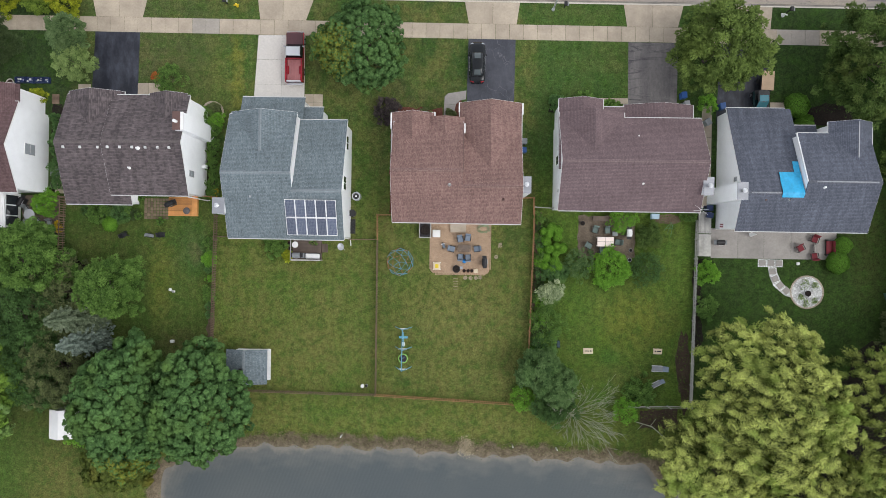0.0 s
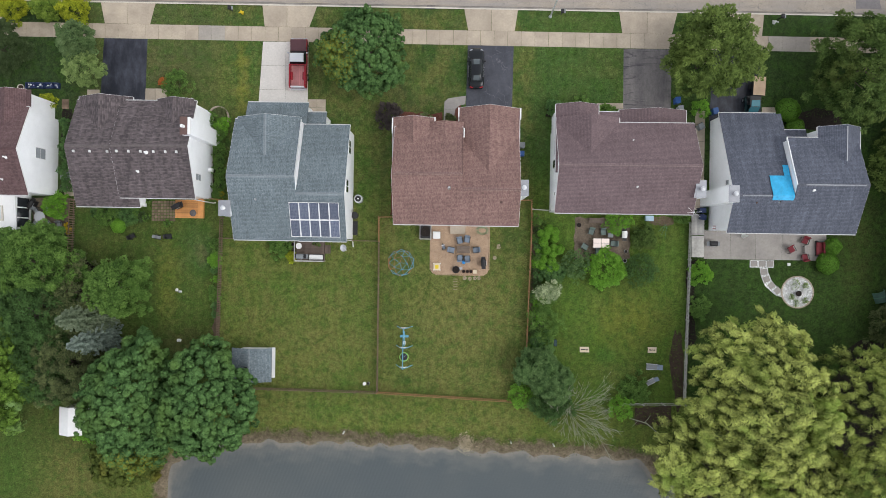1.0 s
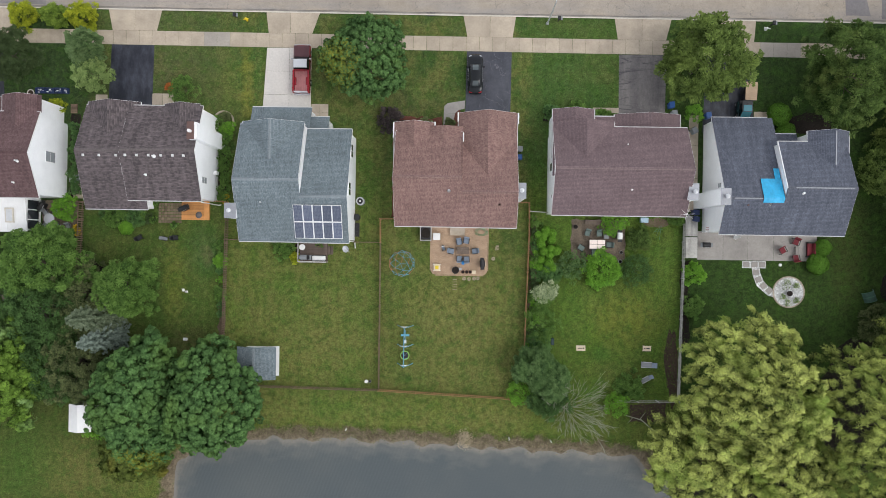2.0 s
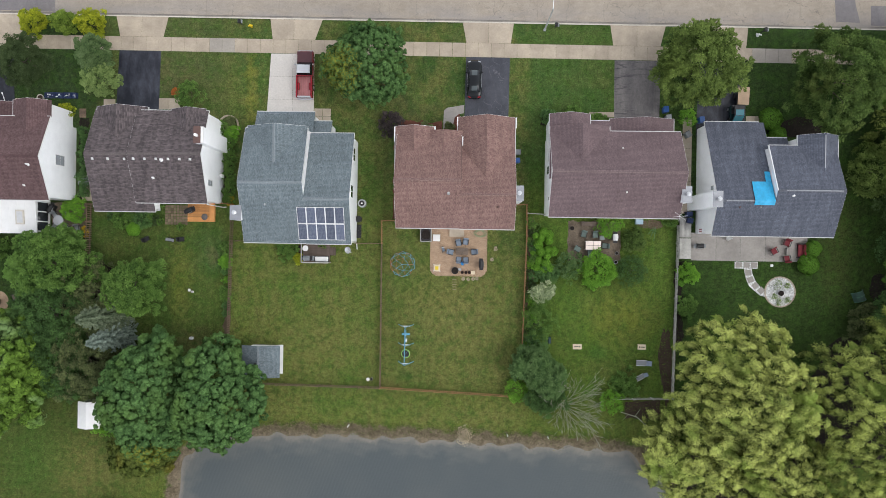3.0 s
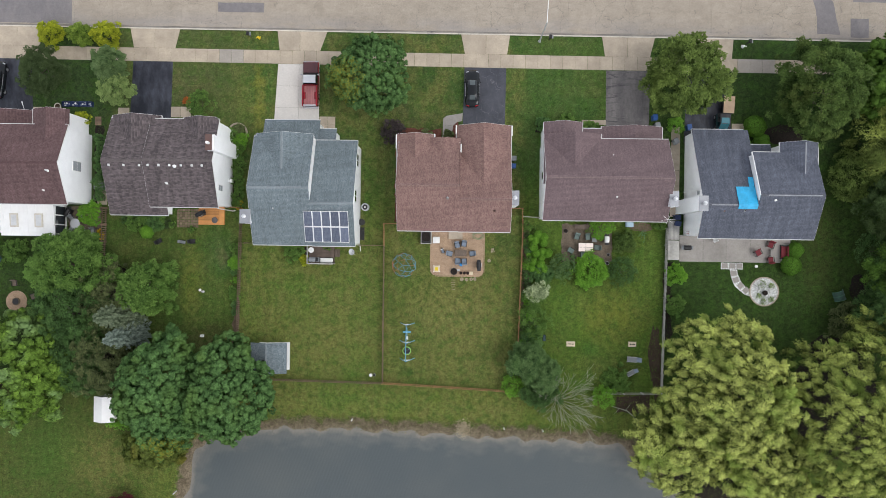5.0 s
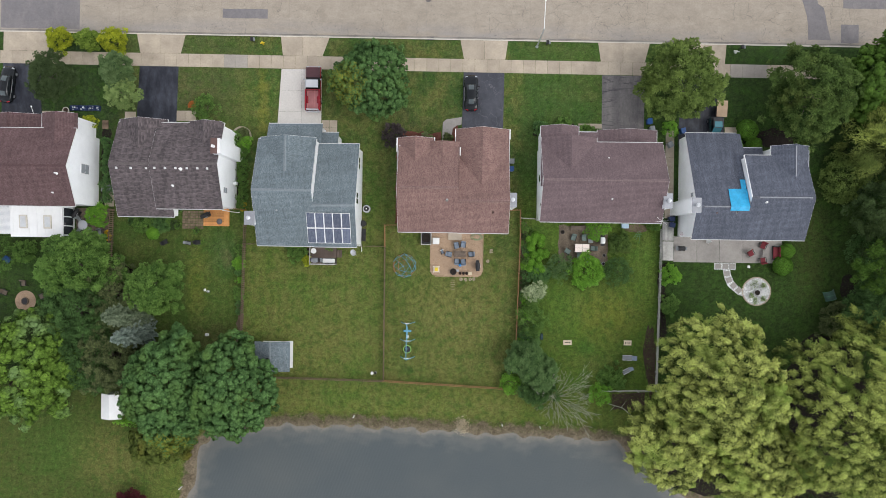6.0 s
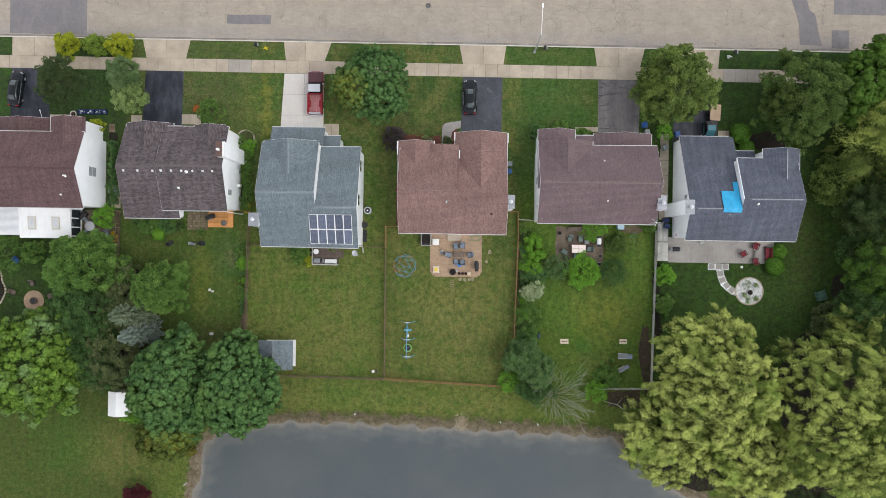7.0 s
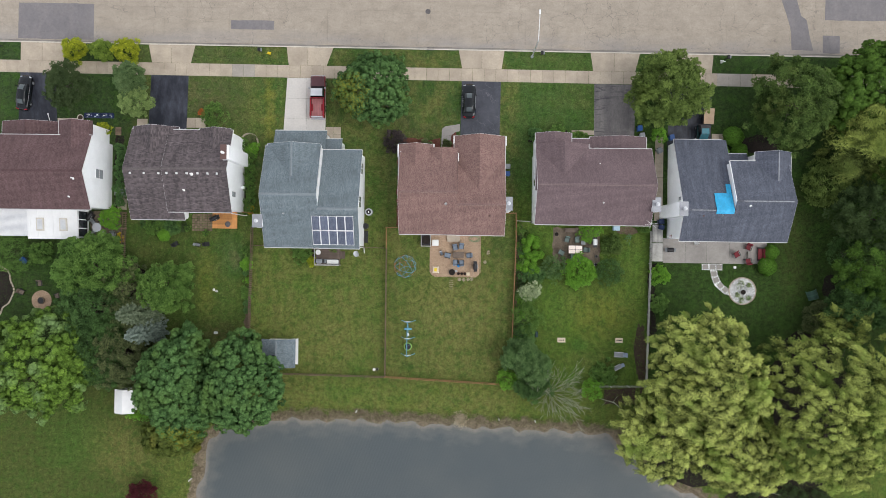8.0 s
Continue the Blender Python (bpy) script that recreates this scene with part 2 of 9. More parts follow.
    base = k.mix(k.span(at.outputs["Fac"], 0.91, 0.97, 0.0, 0.8), base, k.value((0.27, 0.235, 0.185), k.span(fine, 0.3, 0.7, 0.8, 1.2)))
    k.bump(k.math("ADD", k.noise(14, pos, 4, 0.8), k.noise(3, pos, 3)), 0.45, 0.05)
    return k.done(base, 0.95, 0, 0.1)


def soil_material(name, a, b):
    k = Nodes(name)
    pos = k.geo.outputs["Position"]
    c = k.mix(k.span(k.noise(7, pos, 5, 0.75), 0.35, 0.65), a, b)
    c = k.value(c, k.span(k.noise(0.8, pos, 4), 0.3, 0.7, 0.75, 1.25))
    k.bump(k.noise(16, pos, 4, 0.8), 0.8, 0.05)
    return k.done(c, 0.95, 0, 0.15)


def concrete(name, col, piece=0.1, cracks=False, stain=0.12):
    k = Nodes(name)
    pos = k.geo.outputs["Position"]
    v = k.math("MULTIPLY", k.span(k.noise(0.5, pos, 5, 0.65), 0.3, 0.7, 1 - stain, 1 + stain), k.span(k.noise(4.5, pos, 5, 0.75), 0.3, 0.7, 0.90, 1.10))
    v = k.math("MULTIPLY", v, k.span(k.rand(), 0, 1, 1 - piece, 1 + piece))
    c = k.value(col, v)
    if cracks:
        w = k.t.nodes.new("ShaderNodeTexVoronoi")
        w.feature = "DISTANCE_TO_EDGE"
        w.inputs["Scale"].default_value = 0.27
        warp = k.t.nodes.new("ShaderNodeVectorMath")
        warp.operation = "ADD"
        n = k.t.nodes.new("ShaderNodeTexNoise")
        n.inputs["Scale"].default_value, n.inputs["Detail"].default_value = 1.1, 6
        k.link(pos, n.inputs["Vector"])
        k.link(pos, warp.inputs[0])
        k.link(n.outputs["Color"], warp.inputs[1])
        k.link(warp.outputs[0], w.inputs["Vector"])
        line = k.math("MULTIPLY", k.span(w.outputs["Distance"], 0.0, 0.008, 1, 0), k.span(k.noise(0.13, pos, 3), 0.46, 0.54))
        px, py, _ = k.xyz(pos)
        wob = k.math("MULTIPLY", k.math("SUBTRACT", k.noise(0.45, pos, 5, 0.6), 0.5), 2.4)
        for axis, per, thin in ((px, 0.215, 0.0075), (k.math("ADD", py, k.math("MULTIPLY", px, 0.0115)), 0.30, 0.007)):
            far = k.math("ABSOLUTE", k.math("SUBTRACT", k.math("FRACT", k.math("MULTIPLY", k.math("ADD", axis, wob), per)), 0.5))
            seen = k.span(k.noise(0.35, k.scaled(pos, 1.0, 0.6, 1), 2), 0.44, 0.50)
            line = k.math("MAXIMUM", line, k.math("MULTIPLY", k.span(far, 0.0, thin, 1, 0), seen))
        c = k.mix(k.math("MULTIPLY", line, 0.62), c, (0.12, 0.11, 0.10))
        c = k.value(c, k.math("MULTIPLY", k.span(k.noise(11.0, pos, 4, 0.8), 0.32, 0.68, 0.86, 1.14), k.span(k.noise(1.6, k.scaled(pos, 0.5, 1.4, 1), 6, 0.75), 0.3, 0.7, 0.90, 1.10)))
        blot = k.span(k.noise(0.9, k.scaled(pos, 0.35, 1, 1), 6, 0.75), 0.60, 0.75)
        c = k.mix(k.math("MULTIPLY", blot, 0.25), c, (0.19, 0.17, 0.15))
        # dust, spalls and damp gathered along the gutter
        side = k.span(k.math("ADD", py, k.math("MULTIPLY", px, 0.0115)), 31.9, 34.2, 1.0, 0.0)
        c = k.mix(k.math("MULTIPLY", k.math("MULTIPLY", side, k.span(k.noise(0.35, k.scaled(pos, 0.4, 1.5, 1), 4), 0.35, 0.6)), 0.55), c, (0.26, 0.25, 0.25))
        spall = k.math("MULTIPLY", k.span(k.noise(3.2, k.scaled(pos, 0.8, 1.3, 1), 4, 0.7), 0.60, 0.68), k.math("MULTIPLY", k.span(side, 0.1, 0.5), k.span(k.noise(0.12, k.scaled(pos, 1, 0.2, 1), 2), 0.45, 0.58)))
        c = k.mix(k.math("MULTIPLY", spall, 0.75), c, (0.12, 0.11, 0.105))
    k.bump(k.noise(40, pos, 3), 0.25, 0.01)
    return k.done(c, 0.85, 0, 0.3)


def asphalt(name, col, worn, amount=0.5, gloss=0.75, run=0.45, cracks=0.0, scuffs=0.0):
    k = Nodes(name)
    pos = k.geo.outputs["Position"]
    f = k.math("MULTIPLY", k.span(k.noise(0.55, k.scaled(pos, 1.0, run, 1), 5, 0.65), 0.42, 0.66), amount)
    c = k.mix(f, col, worn)
    if scuffs:
        # curved dark marks across the drive, in broken bands, and pale worn spots
        mark = k.span(k.noise(0.62, k.scaled(pos, 0.35, 2.3, 1), 5, 0.7, 1.6), 0.52, 0.64)
        where = k.span(k.noise(0.16, pos, 2), 0.42, 0.56)
        c = k.mix(k.math("MULTIPLY", k.math("MULTIPLY", mark, where), scuffs), c, (0.040, 0.040, 0.044))
        c = k.mix(k.math("MULTIPLY", k.span(k.noise(1.1, pos, 6, 0.75), 0.56, 0.72), 0.5), c, (0.24, 0.225, 0.21))
    if cracks:
        w = k.t.nodes.new("ShaderNodeTexVoronoi")
        w.feature = "DISTANCE_TO_EDGE"
        w.inputs["Scale"].default_value = 0.55
        warp = k.t.nodes.new("ShaderNodeVectorMath")
        warp.operation = "ADD"
        n = k.t.nodes.new("ShaderNodeTexNoise")
        n.inputs["Scale"].default_value, n.inputs["Detail"].default_value = 0.9, 4
        k.link(pos, n.inputs["Vector"])
        k.link(pos, warp.inputs[0])
        k.link(n.outputs["Color"], warp.inputs[1])
        k.link(warp.outputs[0], w.inputs["Vector"])
        line = k.math("MULTIPLY", k.span(w.outputs["Distance"], 0.0, 0.014, 1, 0), k.span(k.noise(0.5, pos, 2), 0.44, 0.54))
        c = k.mix(k.math("MULTIPLY", line, cracks), c, (0.20, 0.20, 0.21))
    c = k.value(c, k.math("MULTIPLY", k.span(k.noise(30, pos, 3), 0.3, 0.7, 0.85, 1.15), k.span(k.noise(3.0, pos, 6, 0.8), 0.3, 0.7, 0.82, 1.18)))
    k.bump(k.noise(70, pos, 2), 0.4, 0.01)
    return k.done(c, k.span(k.noise(0.7, pos, 3), 0.3, 0.7, gloss - 0.15, gloss + 0.1), 0, 0.4)


def water_material():
    k = Nodes("pond_water")
    pos = k.geo.outputs["Position"]
    c = k.mix(k.span(k.noise(0.06, pos, 3), 0.4, 0.65), (0.080, 0.094, 0.098), (0.096, 0.107, 0.106))
    at = k.t.nodes.new("ShaderNodeAttribute")
    at.attribute_name = "depth"
    # shallows: silt shows through, in shelves with soft uneven rims
    near = k.math("ADD", at.outputs["Fac"], k.span(k.noise(0.28, k.scaled(pos, 1.0, 1.6, 1), 5, 0.6), 0.2, 0.8, -2.6, 2.2))
    c = k.mix(k.span(near, 0.7, 2.4, 0.45, 0.0), c, (0.150, 0.152, 0.136))
    c = k.mix(k.span(k.math("ADD", at.outputs["Fac"], k.span(k.noise(1.3, pos, 4, 0.7), 0.2, 0.8, -0.4, 0.4)), 0.1, 0.8, 0.75, 0.0), c, (0.225, 0.205, 0.175))
    c = k.value(c, k.span(k.noise(9.0, pos, 4, 0.7), 0.3, 0.7, 0.94, 1.06))
    wv = k.t.nodes.new("ShaderNodeTexWave")
    wv.bands_direction = "DIAGONAL"
    wv.inputs["Scale"].default_value, wv.inputs["Distortion"].default_value, wv.inputs["Detail"].default_value = 1.1, 2.5, 3.0
    k.link(k.scaled(pos, 1.3, -0.5, 1), wv.inputs["Vector"])
    swell = k.math("MULTIPLY", wv.outputs["Fac"], k.span(k.xyz(pos)[0], -12.0, 4.0, 0.8, 0.25))
    k.bump(k.math("ADD", k.noise(2.0, k.scaled(pos, 1.0, 2.6, 1), 4, 0.6, 0.6), swell), 0.24, 0.05)
    k.done(c, 0.12, 0, 0.5)
    k.b.inputs["IOR"].default_value = 1.33
    return k.m


def solar_material():
    k = Nodes("solar_cells")
    br = k.t.nodes.new("ShaderNodeTexBrick")
    k.link(k.tc.outputs["UV"], br.inputs["Vector"])
    br.offset = 0.0
    for key, v in (("Scale", 1.0), ("Brick Width", 0.16), ("Row Height", 0.16), ("Mortar Size", 0.008), ("Mortar Smooth", 0.2)):
        br.inputs[key].default_value = v
    br.inputs["Color1"].default_value, br.inputs["Color2"].default_value = (0.060, 0.074, 0.115, 1), (0.085, 0.100, 0.145, 1)
    br.inputs["Mortar"].default_value = (0.17, 0.19, 0.23, 1)
    return k.done(k.value(br.outputs["Color"], k.span(k.rand(), 0, 1, 0.8, 1.3)), 0.25, 0, 0.5)


def pavers_material(name, a, b, w, h):
    k = Nodes(name)
    br = k.t.nodes.new("ShaderNodeTexBrick")
    k.link(k.geo.outputs["Position"], br.inputs["Vector"])
    for key, v in (("Scale", 1.0), ("Brick Width", w), ("Row Height", h), ("Mortar Size", 0.008)):
        br.inputs[key].default_value = v
    br.inputs["Color1"].default_value, br.inputs["Color2"].default_value = (*a, 1), (*b, 1)
    br.inputs["Mortar"].default_value = (*[x * 0.55 for x in a], 1)
    v = k.math("MULTIPLY", k.span(k.noise(0.8), 0.3, 0.7, 0.85, 1.15), k.span(k.noise(12), 0.3, 0.7, 0.9, 1.1))
    k.bump(br.outputs["Fac"], 0.4, -0.01)
    return k.done(k.value(br.outputs["Color"], v), 0.85)


M = {
    "lawn": lawn_material(),
    "blades": lawn_material(True),
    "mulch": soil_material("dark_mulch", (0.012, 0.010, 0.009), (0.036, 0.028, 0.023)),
    "red_mulch": soil_material("red_mulch", (0.10, 0.035, 0.025), (0.17, 0.075, 0.055)),
    "soil": soil_material("bare_soil", (0.085, 0.062, 0.042), (0.17, 0.13, 0.09)),
    "dark_soil": soil_material("dark_red_soil", (0.032, 0.024, 0.018), (0.085, 0.060, 0.042)),
    "gravel": soil_material("tan_gravel", (0.20, 0.165, 0.11), (0.34, 0.29, 0.21)),
    "white_stone": soil_material("white_stones", (0.22, 0.23, 0.21), (0.90, 0.90, 0.89)),
    "walk": concrete("pavement_concrete", (0.405, 0.343, 0.266), 0.08, stain=0.17),
    "walk_grey": concrete("grey_concrete", (0.325, 0.302, 0.278), 0.06, stain=0.18),
    "walk_worn": concrete("worn_grey_pavement", (0.33, 0.30, 0.26), 0.05),
    "pale": concrete("pale_concrete", (0.56, 0.53, 0.49), 0.04, stain=0.06),
    "road": concrete("road_concrete", (0.338, 0.292, 0.236), 0.015, cracks=True, stain=0.1),
    "gutter_slab": concrete("stained_gutter_concrete", (0.25, 0.23, 0.205), 0.12, stain=0.3),
    "curb": concrete("curb_concrete", (0.54, 0.50, 0.43), 0.06),
    "tar": asphalt("road_patch_asphalt", (0.172, 0.160, 0.164), (0.245, 0.225, 0.215)),
    "black": asphalt("sealed_asphalt", (0.013, 0.015, 0.023), (0.062, 0.067, 0.086), 0.85, 0.55),
    "blue_asphalt": asphalt("dark_asphalt", (0.046, 0.049, 0.062), (0.085, 0.088, 0.104), 0.6, 0.7, 0.45, 0.5),
    "worn": asphalt("worn_asphalt", (0.175, 0.160, 0.154), (0.085, 0.080, 0.082), 0.9, 0.8, 0.25, 0.0, 0.9),
    "water": water_material(),
    "white": siding("white_siding", (0.93, 0.94, 0.95)),
    "trim": plain("white_trim", (0.80, 0.80, 0.79), 0.4, var=0.04, bump=0),
    "gutter": plain("weathered_white_gutter", (0.58, 0.58, 0.57), 0.5, var=0.12, big=0.8, bump=0),
    "hedge": leaf("clipped_green_leaves", (0.048, 0.120, 0.016), (0.150, 0.310, 0.040), (0.12, 0.26, 0.034)),
    "roof0": shingle("maroon_shingles", (0.092, 0.056, 0.056), (0.128, 0.081, 0.081), 0.15, 6.4, 0.4),
    "roof1": shingle("umber_shingles", (0.068, 0.057, 0.060), (0.124, 0.103, 0.104), 0.22, 6.0, 1.0),
    "roof2": shingle("slate_shingles", (0.098, 0.126, 0.139), (0.182, 0.216, 0.231), 0.08, 6.6, 0.21),
    "roof3": shingle("russet_shingles", (0.156, 0.092, 0.083), (0.248, 0.158, 0.137), 0.08, 6.6, 0.21),
    "roof4": shingle("plum_shingles", (0.126, 0.090, 0.094), (0.166, 0.121, 0.126), 0.08, 6.5),
    "roof5": shingle("charcoal_shingles", (0.078, 0.086, 0.110), (0.112, 0.123, 0.154), 0.18, 6.5),
    "roof0_cap": shingle("maroon_ridge_shingles", (0.085, 0.050, 0.050), (0.105, 0.064, 0.064)),
    "roof1_cap": shingle("umber_ridge_shingles", (0.105, 0.090, 0.088), (0.13, 0.112, 0.11), 0.2),
    "roof2_cap": shingle("slate_ridge_shingles", (0.17, 0.20, 0.215), (0.215, 0.245, 0.26), 0.08),
    "roof3_cap": shingle("russet_ridge_shingles", (0.165, 0.10, 0.09), (0.24, 0.162, 0.145), 0.08),
    "roof4_cap": shingle("plum_ridge_shingles", (0.155, 0.112, 0.113), (0.195, 0.146, 0.147), 0.08),
    "roof5_cap": shingle("charcoal_ridge_shingles", (0.085, 0.092, 0.11), (0.115, 0.122, 0.145), 0.1),
    "brown_cap": plain("brown_flashing", (0.12, 0.07, 0.06), 0.6),
    "metal": plain("galvanised_metal", (0.62, 0.63, 0.64), 0.35, 0.85, 0.08),
    "dull_metal": plain("dull_grey_metal", (0.30, 0.31, 0.33), 0.5, 0.3, 0.1),
    "dark": plain("black_plastic", (0.018, 0.018, 0.02), 0.45, var=0.25),
    "glass_dark": plain("dark_window_glass", (0.03, 0.035, 0.04), 0.08, var=0.1, bump=0, spec=0.6),
    "skylight_glass": plain("milky_skylight", (0.58, 0.59, 0.60), 0.25, var=0.1, bump=0, spec=0.6),
    "glass_grey": plain("curtained_window_glass", (0.30, 0.32, 0.34), 0.12, var=0.1, bump=0, spec=0.6),
    "fence_brown": plain("weathered_fence_wood", (0.175, 0.120, 0.084), 0.85, var=0.3, piece=0.2),
    "fence_red": plain("red_cedar_fence", (0.33, 0.175, 0.085), 0.8, var=0.25, piece=0.15),
    "fence_grey": plain("grey_fence_wood", (0.40, 0.39, 0.36), 0.85, var=0.25, piece=0.15),
    "deck": plain("orange_deck_boards", (0.56, 0.26, 0.085), 0.6, var=0.16, piece=0.26),
    "deck_dark": plain("brown_deck_boards", (0.115, 0.085, 0.068), 0.75, var=0.2, piece=0.15),
    "bark": plain("tree_bark", (0.095, 0.075, 0.06), 0.95, var=0.3, bump=0.6),
    "pale_bark": plain("bare_twigs", (0.30, 0.31, 0.23), 0.9, var=0.2),
    "solar": solar_material(),
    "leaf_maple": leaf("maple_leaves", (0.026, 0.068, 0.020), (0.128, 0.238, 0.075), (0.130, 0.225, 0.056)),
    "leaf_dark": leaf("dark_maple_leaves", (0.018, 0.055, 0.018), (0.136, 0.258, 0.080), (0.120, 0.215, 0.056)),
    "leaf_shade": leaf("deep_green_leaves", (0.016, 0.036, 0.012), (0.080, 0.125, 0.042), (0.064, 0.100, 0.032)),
    "leaf_deep": leaf("dull_deep_green_leaves", (0.026, 0.048, 0.016), (0.085, 0.122, 0.048), (0.070, 0.105, 0.036)),
    "leaf_willow_dark": leaf("dark_willow_leaves", (0.014, 0.028, 0.007), (0.24, 0.30, 0.072), (0.12, 0.165, 0.038)),
    "leaf_willow_mid": leaf("pale_tipped_willow_leaves", (0.018, 0.036, 0.008), (0.36, 0.43, 0.100), (0.20, 0.26, 0.055)),
    "leaf_garden": leaf("deep_garden_leaves", (0.018, 0.046, 0.016), (0.105, 0.195, 0.056), (0.070, 0.130, 0.036)),
    "leaf_feather": leaf("dull_feathery_leaves", (0.018, 0.042, 0.010), (0.135, 0.210, 0.052), (0.125, 0.165, 0.042)),
    "leaf_corner": leaf("fresh_dark_leaves", (0.018, 0.050, 0.008), (0.120, 0.220, 0.034), (0.090, 0.170, 0.028)),
    "leaf_autumn": leaf("yellowing_leaves", (0.040, 0.070, 0.014), (0.150, 0.185, 0.040), (0.190, 0.165, 0.030)),
    "leaf_sage": leaf("sage_green_leaves", (0.030, 0.072, 0.022), (0.175, 0.255, 0.105), (0.105, 0.190, 0.060)),
    "leaf_bank": leaf("dry_bank_weeds", (0.085, 0.080, 0.040), (0.210, 0.190, 0.105), (0.120, 0.130, 0.050)),
    "leaf_mid": leaf("green_leaves", (0.020, 0.058, 0.013), (0.165, 0.285, 0.062), (0.120, 0.225, 0.048)),
    "leaf_light": leaf("light_green_leaves", (0.014, 0.044, 0.008), (0.195, 0.325, 0.050), (0.200, 0.310, 0.115)),
    "leaf_bright": leaf("bright_leaves", (0.081, 0.201, 0.025), (0.187, 0.385, 0.042), (0.163, 0.350, 0.052)),
    "leaf_grey": leaf("grey_green_leaves", (0.034, 0.085, 0.024), (0.160, 0.255, 0.092), (0.105, 0.200, 0.056)),
    "leaf_brown": leaf("bronze_green_leaves", (0.022, 0.040, 0.014), (0.170, 0.202, 0.082), (0.105, 0.130, 0.052)),
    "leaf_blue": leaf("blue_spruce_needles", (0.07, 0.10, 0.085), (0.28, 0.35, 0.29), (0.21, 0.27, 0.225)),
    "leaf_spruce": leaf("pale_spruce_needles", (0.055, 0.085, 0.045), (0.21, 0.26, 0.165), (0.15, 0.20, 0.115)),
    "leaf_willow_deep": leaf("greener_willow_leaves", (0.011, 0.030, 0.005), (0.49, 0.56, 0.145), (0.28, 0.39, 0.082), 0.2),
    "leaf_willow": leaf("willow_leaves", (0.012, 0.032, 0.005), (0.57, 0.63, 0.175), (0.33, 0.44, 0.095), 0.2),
    "leaf_pale": leaf("pale_green_leaves", (0.08, 0.14, 0.04), (0.30, 0.40, 0.14), (0.24, 0.34, 0.11)),
    "leaf_locust": leaf("feathery_leaves", (0.022, 0.050, 0.011), (0.205, 0.285, 0.070), (0.160, 0.220, 0.050)),
    "leaf_lime": leaf("yellow_green_leaves", (0.05, 0.105, 0.014), (0.25, 0.35, 0.060), (0.17, 0.27, 0.040)),
    "leaf_yellow": leaf("golden_leaves", (0.075, 0.125, 0.012), (0.43, 0.47, 0.036), (0.27, 0.34, 0.026)),
    "leaf_white": leaf("white_flowers", (0.08, 0.16, 0.045), (0.56, 0.62, 0.38), (0.18, 0.29, 0.10)),
    "leaf_orange": leaf("orange_flowers", (0.07, 0.14, 0.02), (0.62, 0.13, 0.05), (0.10, 0.22, 0.03)),
    "leaf_red": leaf("crimson_leaves", (0.046, 0.011, 0.015), (0.123, 0.028, 0.035), (0.092, 0.022, 0.028)),
    "leaf_purple": leaf("purple_leaves", (0.030, 0.026, 0.026), (0.100, 0.080, 0.078), (0.070, 0.060, 0.056)),
}


# ---------------------------------------------------------------- building blocks
def thing(name, x, y, z=0.0, rz=0.0, label="", category="", group="", kind=""):
    ob = new(name)
    ob.matrix_basis = pose(x, y, z, 0, 0, rz)
    ob.empty_display_size = 0.3
    return tagged(ob, label, category, group, kind)


def slope_uv(bm):
    """UVs in metres: u along the level line of each face, v up its slope."""
    lay = bm.loops.layers.uv.verify()
    bm.normal_update()
    for f in bm.faces:
        n = f.normal
        u = Vector((-n.y, n.x, 0))
        u = u.normalized() if u.length > 1e-3 else Vector((1, 0, 0))
        v = n.cross(u)
        for lo in f.loops:
            lo[lay].uv = (lo.vert.co.dot(u), lo.vert.co.dot(v))


def part(name, bm, material, parent=None, label="", local=False, bevel=0.0, smooth=False):
    """Links a bmesh as one mesh object under a thing or a part. Its numbers are the world's unless local."""
    if parent is not None and not local:
        top = parent
        while top.parent:
            top = top.parent
        bm.transform(top.matrix_basis.inverted())
    if bevel:
        bmesh.ops.bevel(bm, geom=bm.edges[:], offset=bevel, segments=1, affect="EDGES", clamp_overlap=True)
    bmesh.ops.recalc_face_normals(bm, faces=bm.faces[:])
    slope_uv(bm)
    me = bpy.data.meshes.new(name)
    bm.to_mesh(me)
    bm.free()
    me.materials.append(M[material])
    if smooth:
        me.polygons.foreach_set("use_smooth", [True] * len(me.polygons))
    ob = new(name, me)
    ob.parent = parent
    if label:
        ob["label"] = label
    return ob


def solo(name, bm, material, label, category="", group="", kind="", bevel=0.0, smooth=False):
    """A thing of one mesh, its numbers the world's."""
    return tagged(part(name, bm, material, None, "", True, bevel, smooth), label, category, group, kind)


def box(bm, x0, x1, y0, y1, z0, z1, m=None):
    v = [bm.verts.new((x, y, z)) for z in (z0, z1) for x, y in ((x0, y0), (x1, y0), (x1, y1), (x0, y1))]
    for q in ((3, 2, 1, 0), (4, 5, 6, 7), (0, 1, 5, 4), (1, 2, 6, 5), (2, 3, 7, 6), (3, 0, 4, 7)):
        bm.faces.new([v[i] for i in q])
    if m is not None:
        bmesh.ops.transform(bm, matrix=m, verts=v)
    return bm


def boxed(*a):
    return box(bmesh.new(), *a)


def slab(bm, corners, drop):
    """A sheet through the corners, thickened straight down by drop."""
    top = [bm.verts.new(c) for c in corners]
    low = [bm.verts.new((c[0], c[1], c[2] - drop)) for c in corners]
    bm.faces.new(top)
    bm.faces.new(low[::-1])
    n = len(top)
    for i in range(n):
        bm.faces.new((top[i], low[i], low[(i + 1) % n], top[(i + 1) % n]))
    return bm


def flat(pts, z, drop=0.06):
    return slab(bmesh.new(), [(x, y, z) for x, y in pts], drop)


